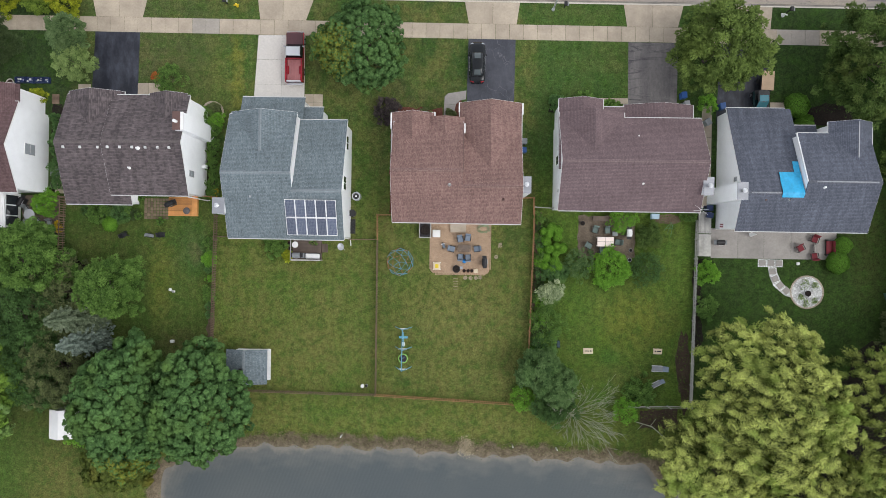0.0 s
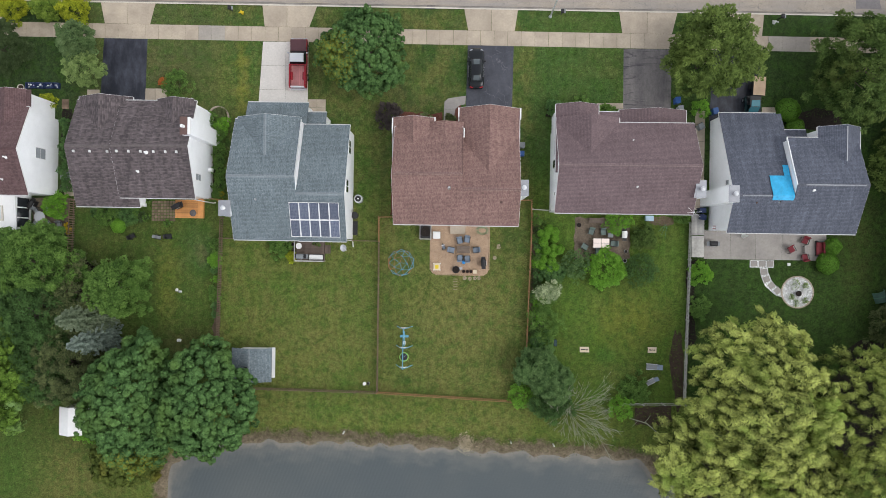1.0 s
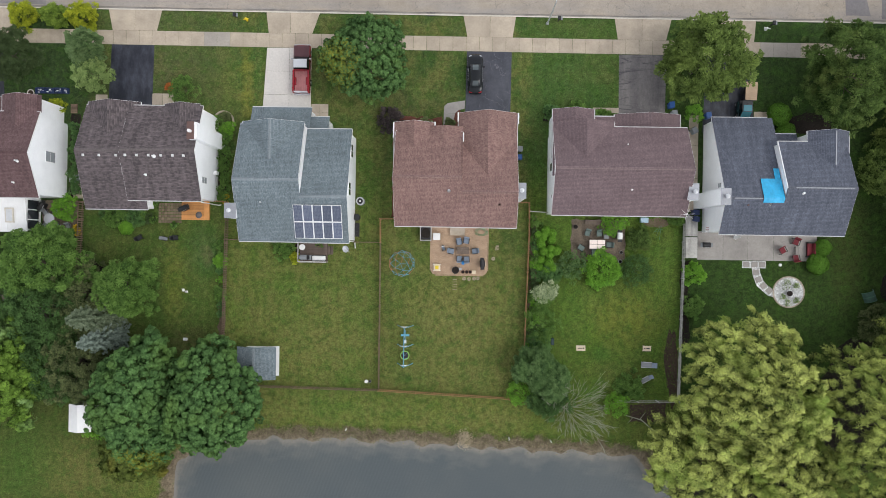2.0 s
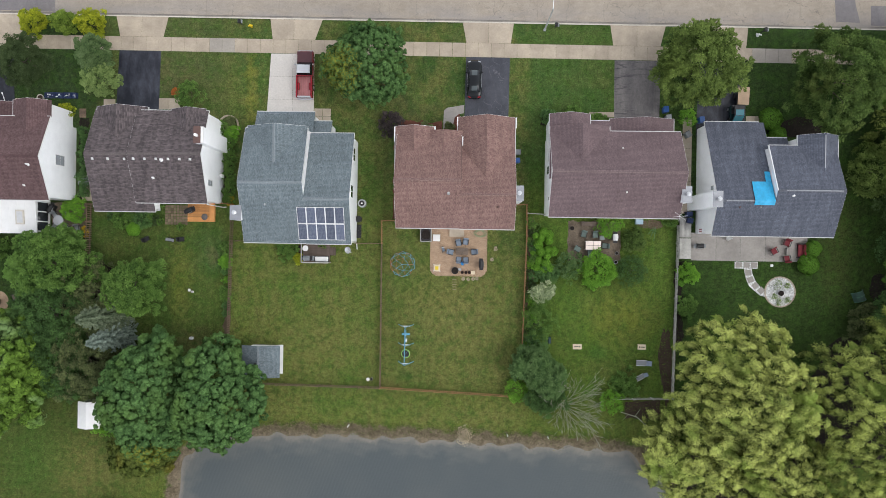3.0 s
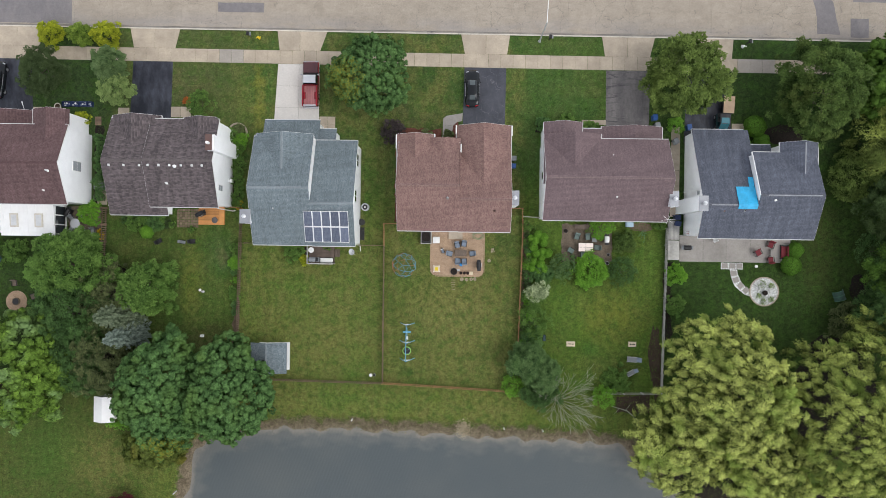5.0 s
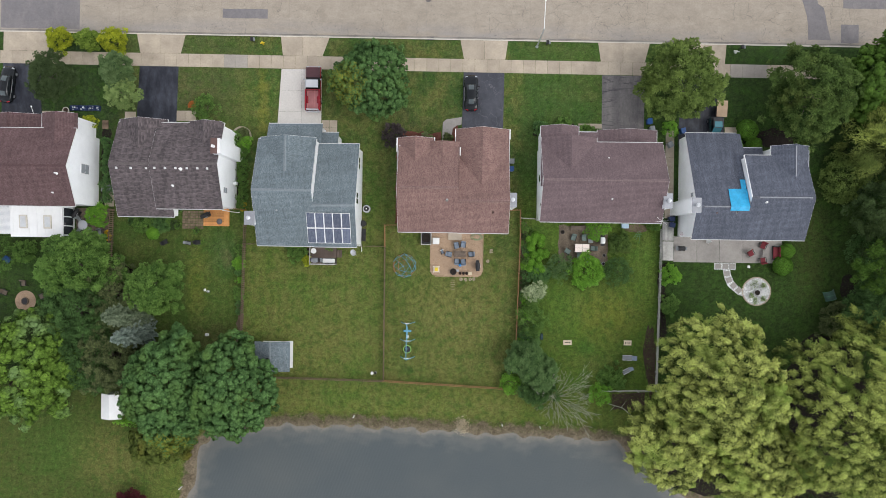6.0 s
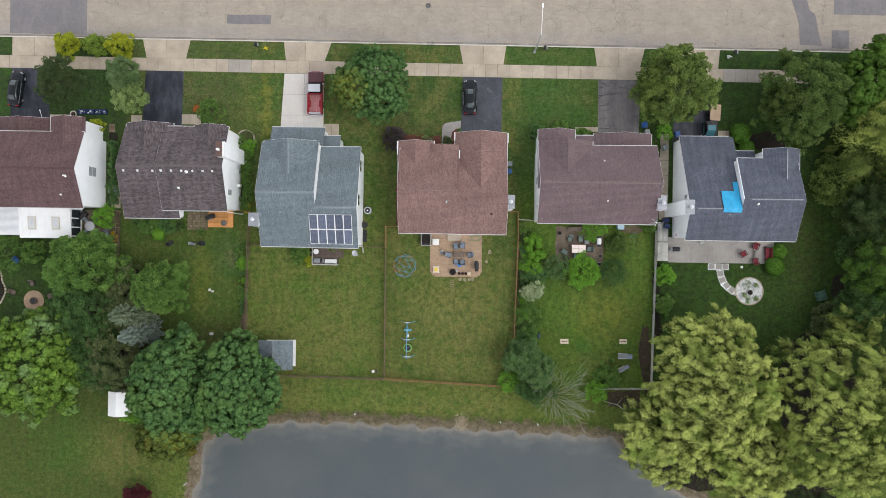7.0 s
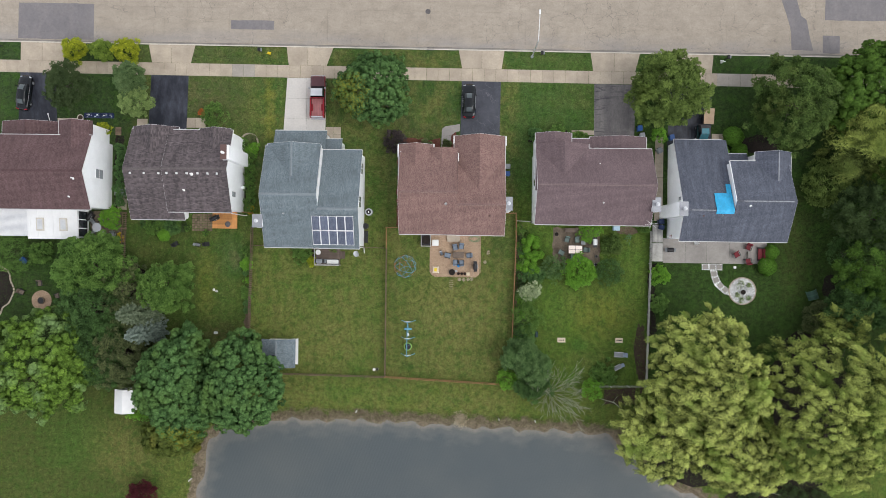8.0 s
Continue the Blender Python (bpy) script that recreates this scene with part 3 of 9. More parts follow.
def tube(bm, a, b, r0, r1=None, n=8):
    """A round bar from a to b."""
    a, b = Vector(a), Vector(b)
    d = b - a
    m = Matrix.Translation((a + b) / 2) @ d.to_track_quat("Z", "Y").to_matrix().to_4x4()
    bmesh.ops.create_cone(bm, cap_ends=True, segments=n, radius1=r0, radius2=r0 if r1 is None else r1, depth=d.length, matrix=m)
    return bm


def disc(x, y, r, z, drop=0.06, n=28, ry=None, wob=0.0, seed=1):
    rnd = random.Random(seed)
    return flat([(x + (r + rnd.uniform(-wob, wob)) * math.cos(i * math.tau / n), y + ((ry or r) + rnd.uniform(-wob, wob)) * math.sin(i * math.tau / n)) for i in range(n)], z, drop)


def blob(x, y, rx, ry, seed, n=40, wob=0.18):
    """An uneven outline of a bed."""
    rnd = random.Random(seed)
    ph = [rnd.uniform(0, 6.28) for _ in range(4)]
    out = []
    for i in range(n):
        a = i * math.tau / n
        k = 1 + wob * (0.5 * math.sin(2 * a + ph[0]) + 0.35 * math.sin(3 * a + ph[1]) + 0.25 * math.sin(7 * a + ph[2]) + 0.15 * math.sin(13 * a + ph[3]))
        out.append((x + rx * k * math.cos(a), y + ry * k * math.sin(a)))
    return out


# ---------------------------------------------------------------- ground, road, pavement, pond
SKEW = -0.0115


def road_y(x, y=0.0):
    return y + SKEW * x


SHORE = [(-32.5, -90), (-32.2, -31), (-31.5, -26.5), (-30.6, -23.6), (-28.5, -21.6), (-24, -20.9), (-20, -20.5), (-10, -20.4), (-4, -20.6), (3, -20.8), (9, -21.1),
         (16, -21.3), (22, -21.5), (25.5, -22.0), (28, -24.5), (33, -28.5), (40, -31.5), (47, -36), (52, -48), (54, -90)]


def shore_distance(px, py):
    """Metres inside (+) or outside (-) the pond's shore line, for arrays."""
    poly = np.array(SHORE + [(54, -120), (-32.5, -120)], float)
    inside = np.zeros(px.shape, bool)
    best = np.full(px.shape, 1e9)
    for (ax, ay), (bx, by) in zip(poly, np.roll(poly, -1, 0)):
        t = np.clip(((px - ax) * (bx - ax) + (py - ay) * (by - ay)) / ((bx - ax) ** 2 + (by - ay) ** 2 + 1e-12), 0, 1)
        best = np.minimum(best, np.hypot(px - ax - t * (bx - ax), py - ay - t * (by - ay)))
        if ay != by:
            inside ^= ((ay > py) != (by > py)) & (px < (bx - ax) * (py - ay) / (by - ay) + ax)
    ripple = 0.22 * np.sin(1.9 * px + 0.6 * py) + 0.16 * np.sin(0.83 * px - 1.1 * py + 1.0) + 0.10 * np.sin(3.3 * px + 2.0)
    return np.where(inside, best, -best) + ripple * np.exp(-(best / 3.0) ** 2)


def build_ground():
    xs = np.concatenate([[-2500, -900, -350, -160], np.arange(-100, -36, 0.8), np.arange(-36, 34, 0.4), np.arange(34, 100.1, 0.8), [160, 350, 900, 2500]])
    ys = np.concatenate([[-2500, -900, -350, -160], np.arange(-100, -34, 3.0), np.arange(-34, -24, 0.7), np.arange(-24, -17, 0.35), np.arange(-17, 31, 0.7), [31.42, 31.5, 37, 43.3, 43.38], np.arange(45, 100, 5.0), [160, 350, 900, 2500]])
    gx, gy = np.meshgrid(xs, ys)
    d = shore_distance(gx, gy)
    gz = np.interp(d, [-2.2, -1.0, 0.0, 1.0, 4.0], [0.0, -0.10, -0.36, -0.8, -1.7])
    gz = np.where((gy > 31.45) & (gy < 43.35), -0.5, gz)
    gz = np.where((gy > 31) & (np.abs(gy - 37) > 6.5), np.where(gy > 40, 0.0, gz), gz)
    soil = np.interp(d, [-2.5, -1.6, -0.9, 3.0], [0.0, 0.42, 0.9, 1.0])
    gy = gy + SKEW * np.clip(gx, -120, 120) * np.clip((gy - 18) / 12, 0, 1)
    verts = np.stack([gx, gy, gz], -1).reshape(-1, 3)
    w, h = len(xs), len(ys)
    i = (np.arange(h - 1)[:, None] * w + np.arange(w - 1)[None]).ravel()
    me = bpy.data.meshes.new("ground")
    me.from_pydata(verts.tolist(), [], np.stack([i, i + 1, i + w + 1, i + w], 1).tolist())
    me.attributes.new("soil", "FLOAT", "POINT").data.foreach_set("value", soil.ravel().astype(np.float32))
    me.polygons.foreach_set("use_smooth", [True] * len(me.polygons))
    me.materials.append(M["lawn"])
    tagged(new("ground", me), "mown lawns of several gardens sloping to a pond bank", "ground", kind="structure")


build_ground()


def build_water():
    xs, ys = np.arange(-60, 80.1, 0.7), np.concatenate([np.arange(-130, -34, 4.0), np.arange(-34, -16.9, 0.5)])
    gx, gy = np.meshgrid(xs, ys)
    w, h = len(xs), len(ys)
    i = (np.arange(h - 1)[:, None] * w + np.arange(w - 1)[None]).ravel()
    me = bpy.data.meshes.new("water")
    me.from_pydata(np.stack([gx, gy, np.full(gx.shape, -0.36)], -1).reshape(-1, 3).tolist(), [], np.stack([i, i + 1, i + w + 1, i + w], 1).tolist())
    me.attributes.new("depth", "FLOAT", "POINT").data.foreach_set("value", shore_distance(gx, gy).ravel().astype(np.float32))
    me.materials.append(M["water"])
    tagged(new("water", me), "calm grey pond reflecting an overcast sky", "pond", kind="structure")


build_water()

road = thing("road", 0, 37, -0.15, label="cracked beige concrete street with dark asphalt patches", category="road", kind="structure")
curb = thing("curb", 0, 31.4, 0, label="low concrete kerb and gutter along the street", category="kerb", kind="structure")
walkway = thing("pavement", 0, 28, 0, label="tan concrete pavement of square slabs", category="pavement", kind="structure")


def strip(x0, x1, ya, yb, z, drop, g=0.012):
    """A four-cornered piece lying along the street."""
    return slab(bmesh.new(), [(x0 + g, road_y(x0, ya) + g, z), (x1 - g, road_y(x1, ya) + g, z), (x1 - g, road_y(x1, yb) - g, z), (x0 + g, road_y(x0, yb) - g, z)], drop)


part("road_bed", strip(-400, 400, 31.3, 43.5, -0.2, 0.2), "tar", road)
for row, (ya, yb) in enumerate(((31.78, 36.75), (36.75, 40.0), (40.0, 43.1))):
    x = -84.0 + row * 1.1
    while x < 84:
        part("concrete_panel", strip(x, x + 4.6, ya, yb, -0.15, 0.08, 0.005), "road", road)
        x += 4.6
def ragged(pts, seed, step=0.9, wob=0.04):
    """The outline pts with a broken, uneven edge."""
    rnd = random.Random(seed)
    out = []
    for (xa, ya), (xb, yb) in zip(pts, pts[1:] + pts[:1]):
        k = max(1, int(math.hypot(xb - xa, yb - ya) / step))
        out += [(xa + (xb - xa) * i / k + rnd.uniform(-wob, wob), ya + (yb - ya) * i / k + rnd.uniform(-wob, wob)) for i in range(k)]
    return out


for i, (x0, x1, ya, yb) in enumerate(((-28.6, -22.5, 33.8, 35.05), (-58.8, -48.0, 31.95, 37.0), (53.3, 55.6, 31.95, 34.4), (53.6, 80.0, 36.5, 40.0))):
    part("asphalt_patch", flat(ragged([(x0, road_y(x0, ya)), (x1, road_y(x1, ya)), (x1, road_y(x1, yb)), (x0, road_y(x0, yb))], i), -0.144, 0.05), "tar", road)
part("asphalt_patch", flat(ragged([(49.1, 31.75), (52.0, 31.7), (51.05, 35.95), (50.35, 36.5), (49.7, 38.7), (48.9, 41), (46.8, 41), (47.65, 38.65), (48.9, 34.9)], 9), -0.143, 0.05), "tar", road)
x = -90.0
while x < 90:
    part("kerb_stone", strip(x, x + 3.0, 31.36, 31.52, 0.03, 0.4, 0.006), "curb", curb)
    part("gutter_slab", strip(x, x + 3.0, 31.52, 31.74, -0.135, 0.2, 0.006), "gutter_slab", curb)
    x += 3.0
part("kerb_stone", strip(-400, 400, 43.15, 43.35, 0.03, 0.4), "curb", curb)
x, i = -84.27, 0
while x < 84:
    part("paving_slab", strip(x, x + 1.60, 27.1, 28.86, 0.035, 0.12, 0.014), "walk_worn" if i in (35, 36, 77, 78, 79) else "walk", walkway)
    x += 1.60
    i += 1

# aprons between pavement and kerb, and the drives behind
APRONS = [(-58.3, -52.1, 0.0, 0.2), (-39.6, -34.1, 0.5, 0.6), (-20.35, -15.0, 0.3, 0.9), (3.85, 9.35, 0.5, 0.35), (21.95, 27.75, 0.4, 0.6), (32.9, 38.2, 0.4, 0.2)]
for x0, x1, fl, fr in APRONS:
    ob = thing("apron", (x0 + x1) / 2, 30, 0, label="flared tan concrete apron crossing the grass verge", category="driveway", group="aprons", kind="structure")
    xm = (x0 + x1) / 2
    for a, b, ta, tb in ((x0, xm, x0 - fl, xm), (xm, x1, xm, x1 + fr)):
        g = 0.014
        part("concrete_slab", slab(bmesh.new(), [(a + g, road_y(a, 28.87), 0.03), (b - g, road_y(b, 28.87), 0.03), (tb - g, road_y(tb, 31.35), 0.03), (ta + g, road_y(ta, 31.35), 0.03)], 0.1), "walk", ob)
DRIVES = [((-58.3, 27.8), (-53.2, 27.8), (-52.9, 19.5), (-58.5, 19.5), "black", "dark sealed asphalt drive"), ((-39.65, 27.55), (-34.4, 27.5), (-34.6, 19.0), (-40.05, 19.0), "black", "black sealed asphalt drive with a damp sheen"),
          ((3.85, 27.05), (9.25, 27.0), (9.15, 17.5), (3.7, 17.5), "blue_asphalt", "dark blue-grey asphalt drive with fine cracks"), ((22.15, 26.8), (27.8, 26.75), (27.7, 18.0), (22.2, 18.0), "worn", "worn grey-brown asphalt drive with black stains"),
          ((32.6, 26.7), (38.2, 26.65), (38.2, 17.5), (32.2, 17.5), "black", "dark asphalt drive under a tree")]
for a, b, c, d, m, text in DRIVES:
    solo("driveway", slab(bmesh.new(), [(*p, 0.03) for p in (a, b, c, d)], 0.12), m, text, "driveway", kind="structure")
ob = thing("driveway", -17.8, 24, 0, label="pale grey concrete drive cast in large slabs", category="driveway", kind="structure")
for i in range(3):
    ya, yb = 27.3 - i * 2.85, 27.3 - (i + 1) * 2.85
    la, lb = -20.5 - 0.06 * (27.3 - ya), -20.5 - 0.06 * (27.3 - yb)
    for (pa, pb), (qa, qb) in (((la, -17.75), (lb, -17.75)), ((-17.75, -15.05), (-17.75, -15.05))):
        part("concrete_slab", slab(bmesh.new(), [(qa + 0.012, yb + 0.012, 0.03), (qb - 0.012, yb + 0.012, 0.03), (pb - 0.012, ya - 0.012, 0.03), (pa + 0.012, ya - 0.012, 0.03)], 0.1), "pale", ob)


# ---------------------------------------------------------------- houses
def lie(axis, a, b, z):
    """Ridge runs along x (axis 'x') or along y."""
    return (a, b, z) if axis == "x" else (b, a, z)


def gable(house, axis, a0, a1, lo, zlo, mid, zmid, hi, zhi, roof, wall="white", rakes=(True, True), gutters=(True, True), walls=True, cap=True, slopes=(True, True), verge=0.25, wall_end=None):
    """A gabled wing: ridge from a0 to a1 at (mid, zmid), eaves at (lo, zlo) and (hi, zhi)."""
    th = 0.14
    for keep, (b, z) in zip(slopes, ((lo, zlo), (hi, zhi))):
        if keep:
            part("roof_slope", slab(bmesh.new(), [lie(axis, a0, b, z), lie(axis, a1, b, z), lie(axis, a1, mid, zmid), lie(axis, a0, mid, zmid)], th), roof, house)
    for on, a, s in zip(rakes, (a0, a1), (-1, 1)):
        if on:
            for keep, (b, z) in zip(slopes, ((lo, zlo), (hi, zhi))):
                if keep:
                    part("rake_board", slab(bmesh.new(), [lie(axis, a, b, z - 0.03), lie(axis, a + 0.025 * s, b, z - 0.03), lie(axis, a + 0.025 * s, mid, zmid - 0.03), lie(axis, a, mid, zmid - 0.03)], 0.16), "trim", house)
    for on, keep, (b, z), s in zip(gutters, slopes, ((lo, zlo), (hi, zhi)), (-1, 1)):
        if on and keep:
            bm = bmesh.new()
            slab(bm, [lie(axis, a0, b, z - 0.03), lie(axis, a1, b, z - 0.03), lie(axis, a1, b + 0.08 * s, z - 0.03), lie(axis, a0, b + 0.08 * s, z - 0.03)], 0.1)
            part("gutter", bm, "gutter", house)
    if cap and all(slopes):
        k = 0.17
        bm = bmesh.new()
        for b, z in ((lo, zlo), (hi, zhi)):
            f = k / abs(b - mid)
            slab(bm, [lie(axis, a0, mid, zmid + 0.025), lie(axis, a1, mid, zmid + 0.025), lie(axis, a1, mid + (b - mid) * f, zmid + (z - zmid) * f + 0.025), lie(axis, a0, mid + (b - mid) * f, zmid + (z - zmid) * f + 0.025)], 0.03)
        part("ridge_cap", bm, roof + "_cap", house)
    if walls:
        oh, d = 0.35, 0.17
        w0, w1 = a0 + (verge if rakes[0] else 0.02), a1 - (verge if rakes[1] else 0.02)
        w1 = w1 if wall_end is None else wall_end
        zl = zlo + (zmid - zlo) * oh / abs(mid - lo) - d
        zh = zhi + (zmid - zhi) * oh / abs(hi - mid) - d
        ring = [(lo + oh, 0.0), (hi - oh, 0.0), (hi - oh, zh), (mid, zmid - d), (lo + oh, zl)]
        bm = bmesh.new()
        v0 = [bm.verts.new(lie(axis, w0, b, z)) for b, z in ring]
        v1 = [bm.verts.new(lie(axis, w1, b, z)) for b, z in ring]
        bm.faces.new(v0)
        bm.faces.new(v1[::-1])
        for i in range(5):
            bm.faces.new((v0[i], v0[(i + 1) % 5], v1[(i + 1) % 5], v1[i]))
        part("wall", bm, wall, house)


def lean_to(house, x0, x1, ya, za, yb, zb, roof, wall="white", gutter=True):
    """A single slope falling north from (ya, za) to the eave (yb, zb)."""
    part("roof_slope", slab(bmesh.new(), [(x0, ya, za), (x1, ya, za), (x1, yb, zb), (x0, yb, zb)], 0.13), roof, house)
    if gutter:
        part("gutter", boxed(x0, x1, yb, yb + 0.1, zb - 0.12, zb - 0.02), "gutter", house)
    bm = bmesh.new()
    e = yb - 0.3
    ze = zb + (za - zb) * 0.3 / (yb - ya) - 0.16
    ring = [(ya, 0), (e, 0), (e, ze), (ya, za - 0.16)]
    v0 = [bm.verts.new((x0 + 0.2, b, z)) for b, z in ring]
    v1 = [bm.verts.new((x1 - 0.2, b, z)) for b, z in ring]
    bm.faces.new(v0)
    bm.faces.new(v1[::-1])
    for i in range(4):
        bm.faces.new((v0[i], v0[(i + 1) % 4], v1[(i + 1) % 4], v1[i]))
    part("wall", bm, wall, house)


def chimney(house, x0, x1, y0, y1, top, side="white", cap="dull_metal", pipe=True, wide_to=None):
    """A boxed chimney chase with a cap sheet and a metal flue pipe."""
    ch = part("chimney", boxed(x0, x1, y0, y1, 0.0, top), side, house, "white-clad chimney chase")
    part("chimney_cap", boxed(x0 - 0.05, x1 + 0.05, y0 - 0.05, y1 + 0.05, top, top + 0.07), cap, ch)
    if pipe:
        cx, cy = (x0 + x1) / 2, (y0 + y1) / 2
        bm = tube(bmesh.new(), (cx, cy, top + 0.05), (cx, cy, top + 0.55), 0.15, n=14)
        tube(bm, (cx, cy, top + 0.5), (cx, cy, top + 0.58), 0.25, 0.25, 16)
        tube(bm, (cx, cy, top + 0.58), (cx, cy, top + 0.7), 0.25, 0.06, 16)
        part("flue_pipe", bm, "metal", ch)


def wall_window(house, x, y, z, w, h, side, glass="glass_grey", panes=2):
    """A window in an east (side 1) or west (-1) wall: frame, stacked panes."""
    s = side
    xa, xb = sorted((x, x + 0.06 * s))
    win = part("window", boxed(xa, xb, y - w / 2, y + w / 2, z - h / 2, z + h / 2), "trim", house)
    xa, xb = sorted((x + 0.05 * s, x + 0.075 * s))
    for i in range(panes):
        if w > h:
            y0 = y - w / 2 + 0.09 + i * (w - 0.09) / panes
            part("pane", boxed(xa, xb, y0, y0 + (w - 0.09) / panes - 0.09, z - h / 2 + 0.09, z + h / 2 - 0.09), glass, win)
            continue
        z0 = z - h / 2 + 0.07 + i * (h - 0.07) / panes
        part("pane", boxed(xa, xb, y - w / 2 + 0.07, y + w / 2 - 0.07, z0, z0 + (h - 0.07) / panes - 0.07), glass, win)


def roof_vent(house, x, y, z, mat="trim"):
    bm = boxed(x - 0.12, x + 0.12, y - 0.13, y + 0.13, z - 0.2, z + 0.1)
    part("roof_vent", bm, mat, house, bevel=0.03)


def roof_pipe(house, x, y, z, r=0.09, h=0.4, mat="trim"):
    bm = tube(bmesh.new(), (x, y, z - 0.15), (x, y, z + h), r, n=12)
    tube(bm, (x, y, z - 0.1), (x, y, z + 0.12), r * 2.2, r, 12)
    part("vent_pipe", bm, mat, house)


def downspout(house, x, y, z, dx, dy):
    bm = bmesh.new()
    box(bm, x - 0.05, x + 0.05, y - 0.05, y + 0.05, 0.1, z)
    tube(bm, (x, y, 0.15), (x + dx, y + dy, 0.06), 0.06, n=6)
    part("downspout", bm, "trim", house)


# brown-roofed house with a sunroom, at the west edge
h = thing("house", -52.1, 13.1, label="white-sided house with maroon shingle roof and a white sunroom", category="house", group="houses")
gable(h, "x", -59.6, -44.75, 8.25, 5.4, 13.1, 7.45, 18.05, 5.4, "roof0")
gable(h, "y", 13.0, 20.0, -49.3, 5.2, -46.95, 6.3, -45.12, 5.4, "roof0", rakes=(False, True), gutters=(True, False), cap=False)
part("eave_return", boxed(-45.15, -44.8, 18.0, 20.0, 5.05, 5.3), "roof0", h)
gable(h, "y", 16.5, 20.3, -58.6, 2.9, -54.6, 4.1, -50.6, 2.9, "roof0", rakes=(False, True))
wall_window(h, -45.0, 13.2, 3.2, 1.3, 1.7, 1)
roof_pipe(h, -46.1, 12.2, 7.1)
roof_pipe(h, -47.2, 9.9, 6.1, 0.07, 0.25)
roof_vent(h, -55.0, 12.3, 7.0, "roof0")
sr = part("sunroom", boxed(-54.9, -48.2, 4.6, 8.5, 0.0, 2.5), "white", h, "white sunroom with a panel roof and two skylights")
part("sunroom_roof", slab(bmesh.new(), [(-55.0, 4.35, 2.62), (-48.05, 4.35, 2.62), (-48.05, 8.45, 3.0), (-55.0, 8.45, 3.0)], 0.14), "trim", sr)
for xa in (-53.2, -50.0):
    part("skylight", slab(bmesh.new(), [(xa - 0.52, 5.45, 2.87), (xa + 0.52, 5.45, 2.87), (xa + 0.52, 7.2, 3.02), (xa - 0.52, 7.2, 3.02)], 0.14), "curb", sr)
    part("skylight_glass", slab(bmesh.new(), [(xa - 0.36, 5.65, 2.895), (xa + 0.36, 5.65, 2.895), (xa + 0.36, 7.0, 3.012), (xa - 0.36, 7.0, 3.012)], 0.02), "skylight_glass", sr)
for i in range(7):
    xa = -54.6 + i * 1.05
    part("roof_seam", slab(bmesh.new(), [(xa, 4.36, 2.65), (xa + 0.04, 4.36, 2.65), (xa + 0.04, 8.44, 3.03), (xa, 8.44, 3.03)], 0.04), "trim", sr)
for i in range(3):
    ya = 4.75 + i * 1.2
    part("sunroom_window", boxed(-48.25, -48.14, ya, ya + 1.05, 0.5, 2.35), "glass_dark", sr)
aw = part("awning", slab(bmesh.new(), [(-59.4, 4.7, 2.5), (-55.05, 4.7, 2.5), (-55.05, 8.3, 2.95), (-59.4, 8.3, 2.95)], 0.07), "trim", h, "ribbed white patio awning")
for i in range(24):
    ya = 4.75 + i * 0.15
    za = 2.505 + (ya - 4.7) * 0.125
    part("awning_rib", slab(bmesh.new(), [(-59.4, ya, za + 0.03), (-55.05, ya, za + 0.03), (-55.05, ya + 0.06, za + 0.035), (-59.4, ya + 0.06, za + 0.035)], 0.05), "metal", aw)
for xa in (-59.2, -57.2, -55.3):
    part("awning_post", boxed(xa - 0.05, xa + 0.05, 4.75, 4.85, 0, 2.45), "trim", aw)

# umber-roofed house
h = thing("house", -32.9, 13.2, label="white-sided house with weathered umber shingle roof in two levels", category="house", group="houses")
gable(h, "x", -39.65, -32.4, 7.1, 4.9, 13.5, 7.2, 19.0, 4.95, "roof1", wall_end=-34.2)
part("bay", boxed(-34.25, -32.65, 7.45, 8.6, 3.3, 4.82), "white", h)
gable(h, "x", -34.5, -26.05, 8.1, 5.4, 13.55, 7.55, 18.9, 5.3, "roof1")
gable(h, "y", 14.0, 19.35, -39.45, 4.95, -36.4, 6.45, -33.4, 4.95, "roof1", rakes=(False, True), cap=False)
gable(h, "y", 14.0, 19.1, -30.5, 5.25, -28.2, 6.5, -26.36, 5.42, "roof1", rakes=(False, True), cap=False, gutters=(True, False))
for xa in (-38.7, -36.9, -35.0):
    roof_vent(h, xa, 12.95, 7.05, "gutter")
for xa in (-33.8, -32.5, -31.2, -29.8, -28.5, -27.3):
    roof_vent(h, xa, 12.95, 7.38, "gutter")
roof_pipe(h, -30.6, 12.85, 7.4, 0.10, 0.3)
roof_pipe(h, -31.9, 10.9, 6.55, 0.08, 0.3)
ch = part("chimney", boxed(-26.55, -25.55, 14.7, 16.5, 0.0, 8.1), "white", h, "white-clad chimney chase")
part("chimney_cap", boxed(-26.6, -25.8, 14.65, 16.55, 8.1, 8.2), "brown_cap", ch)
part("chimney_shoulder", boxed(-25.8, -25.5, 14.68, 16.52, 8.0, 8.14), "trim", ch)
part("flue_pipe", tube(bmesh.new(), (-26.2, 15.5, 8.1), (-26.2, 15.5, 8.7), 0.17, n=16), "trim", ch)
wall_window(h, -26.3, 10.6, 4.2, 0.8, 1.3, 1)
downspout(h, -26.15, 8.0, 5.2, 0.3, 0.05)
part("meter_box", boxed(-26.33, -25.9, 11.6, 12.0, 0.8, 1.4), "trim", h)

# slate-roofed house with solar panels
h = thing("house", -15.4, 11.0, label="slate-grey shingle house with rooftop solar panels and white trim", category="house", group="houses")
gable(h, "x", -21.7, -14.4, 3.65, 5.4, 10.4, 8.0, 16.95, 5.45, "roof2", rakes=(True, False))
bm = bmesh.new()
ring = [(9.2, 6.6), (10.4, 7.86), (16.75, 5.36), (16.75, 3.6)]
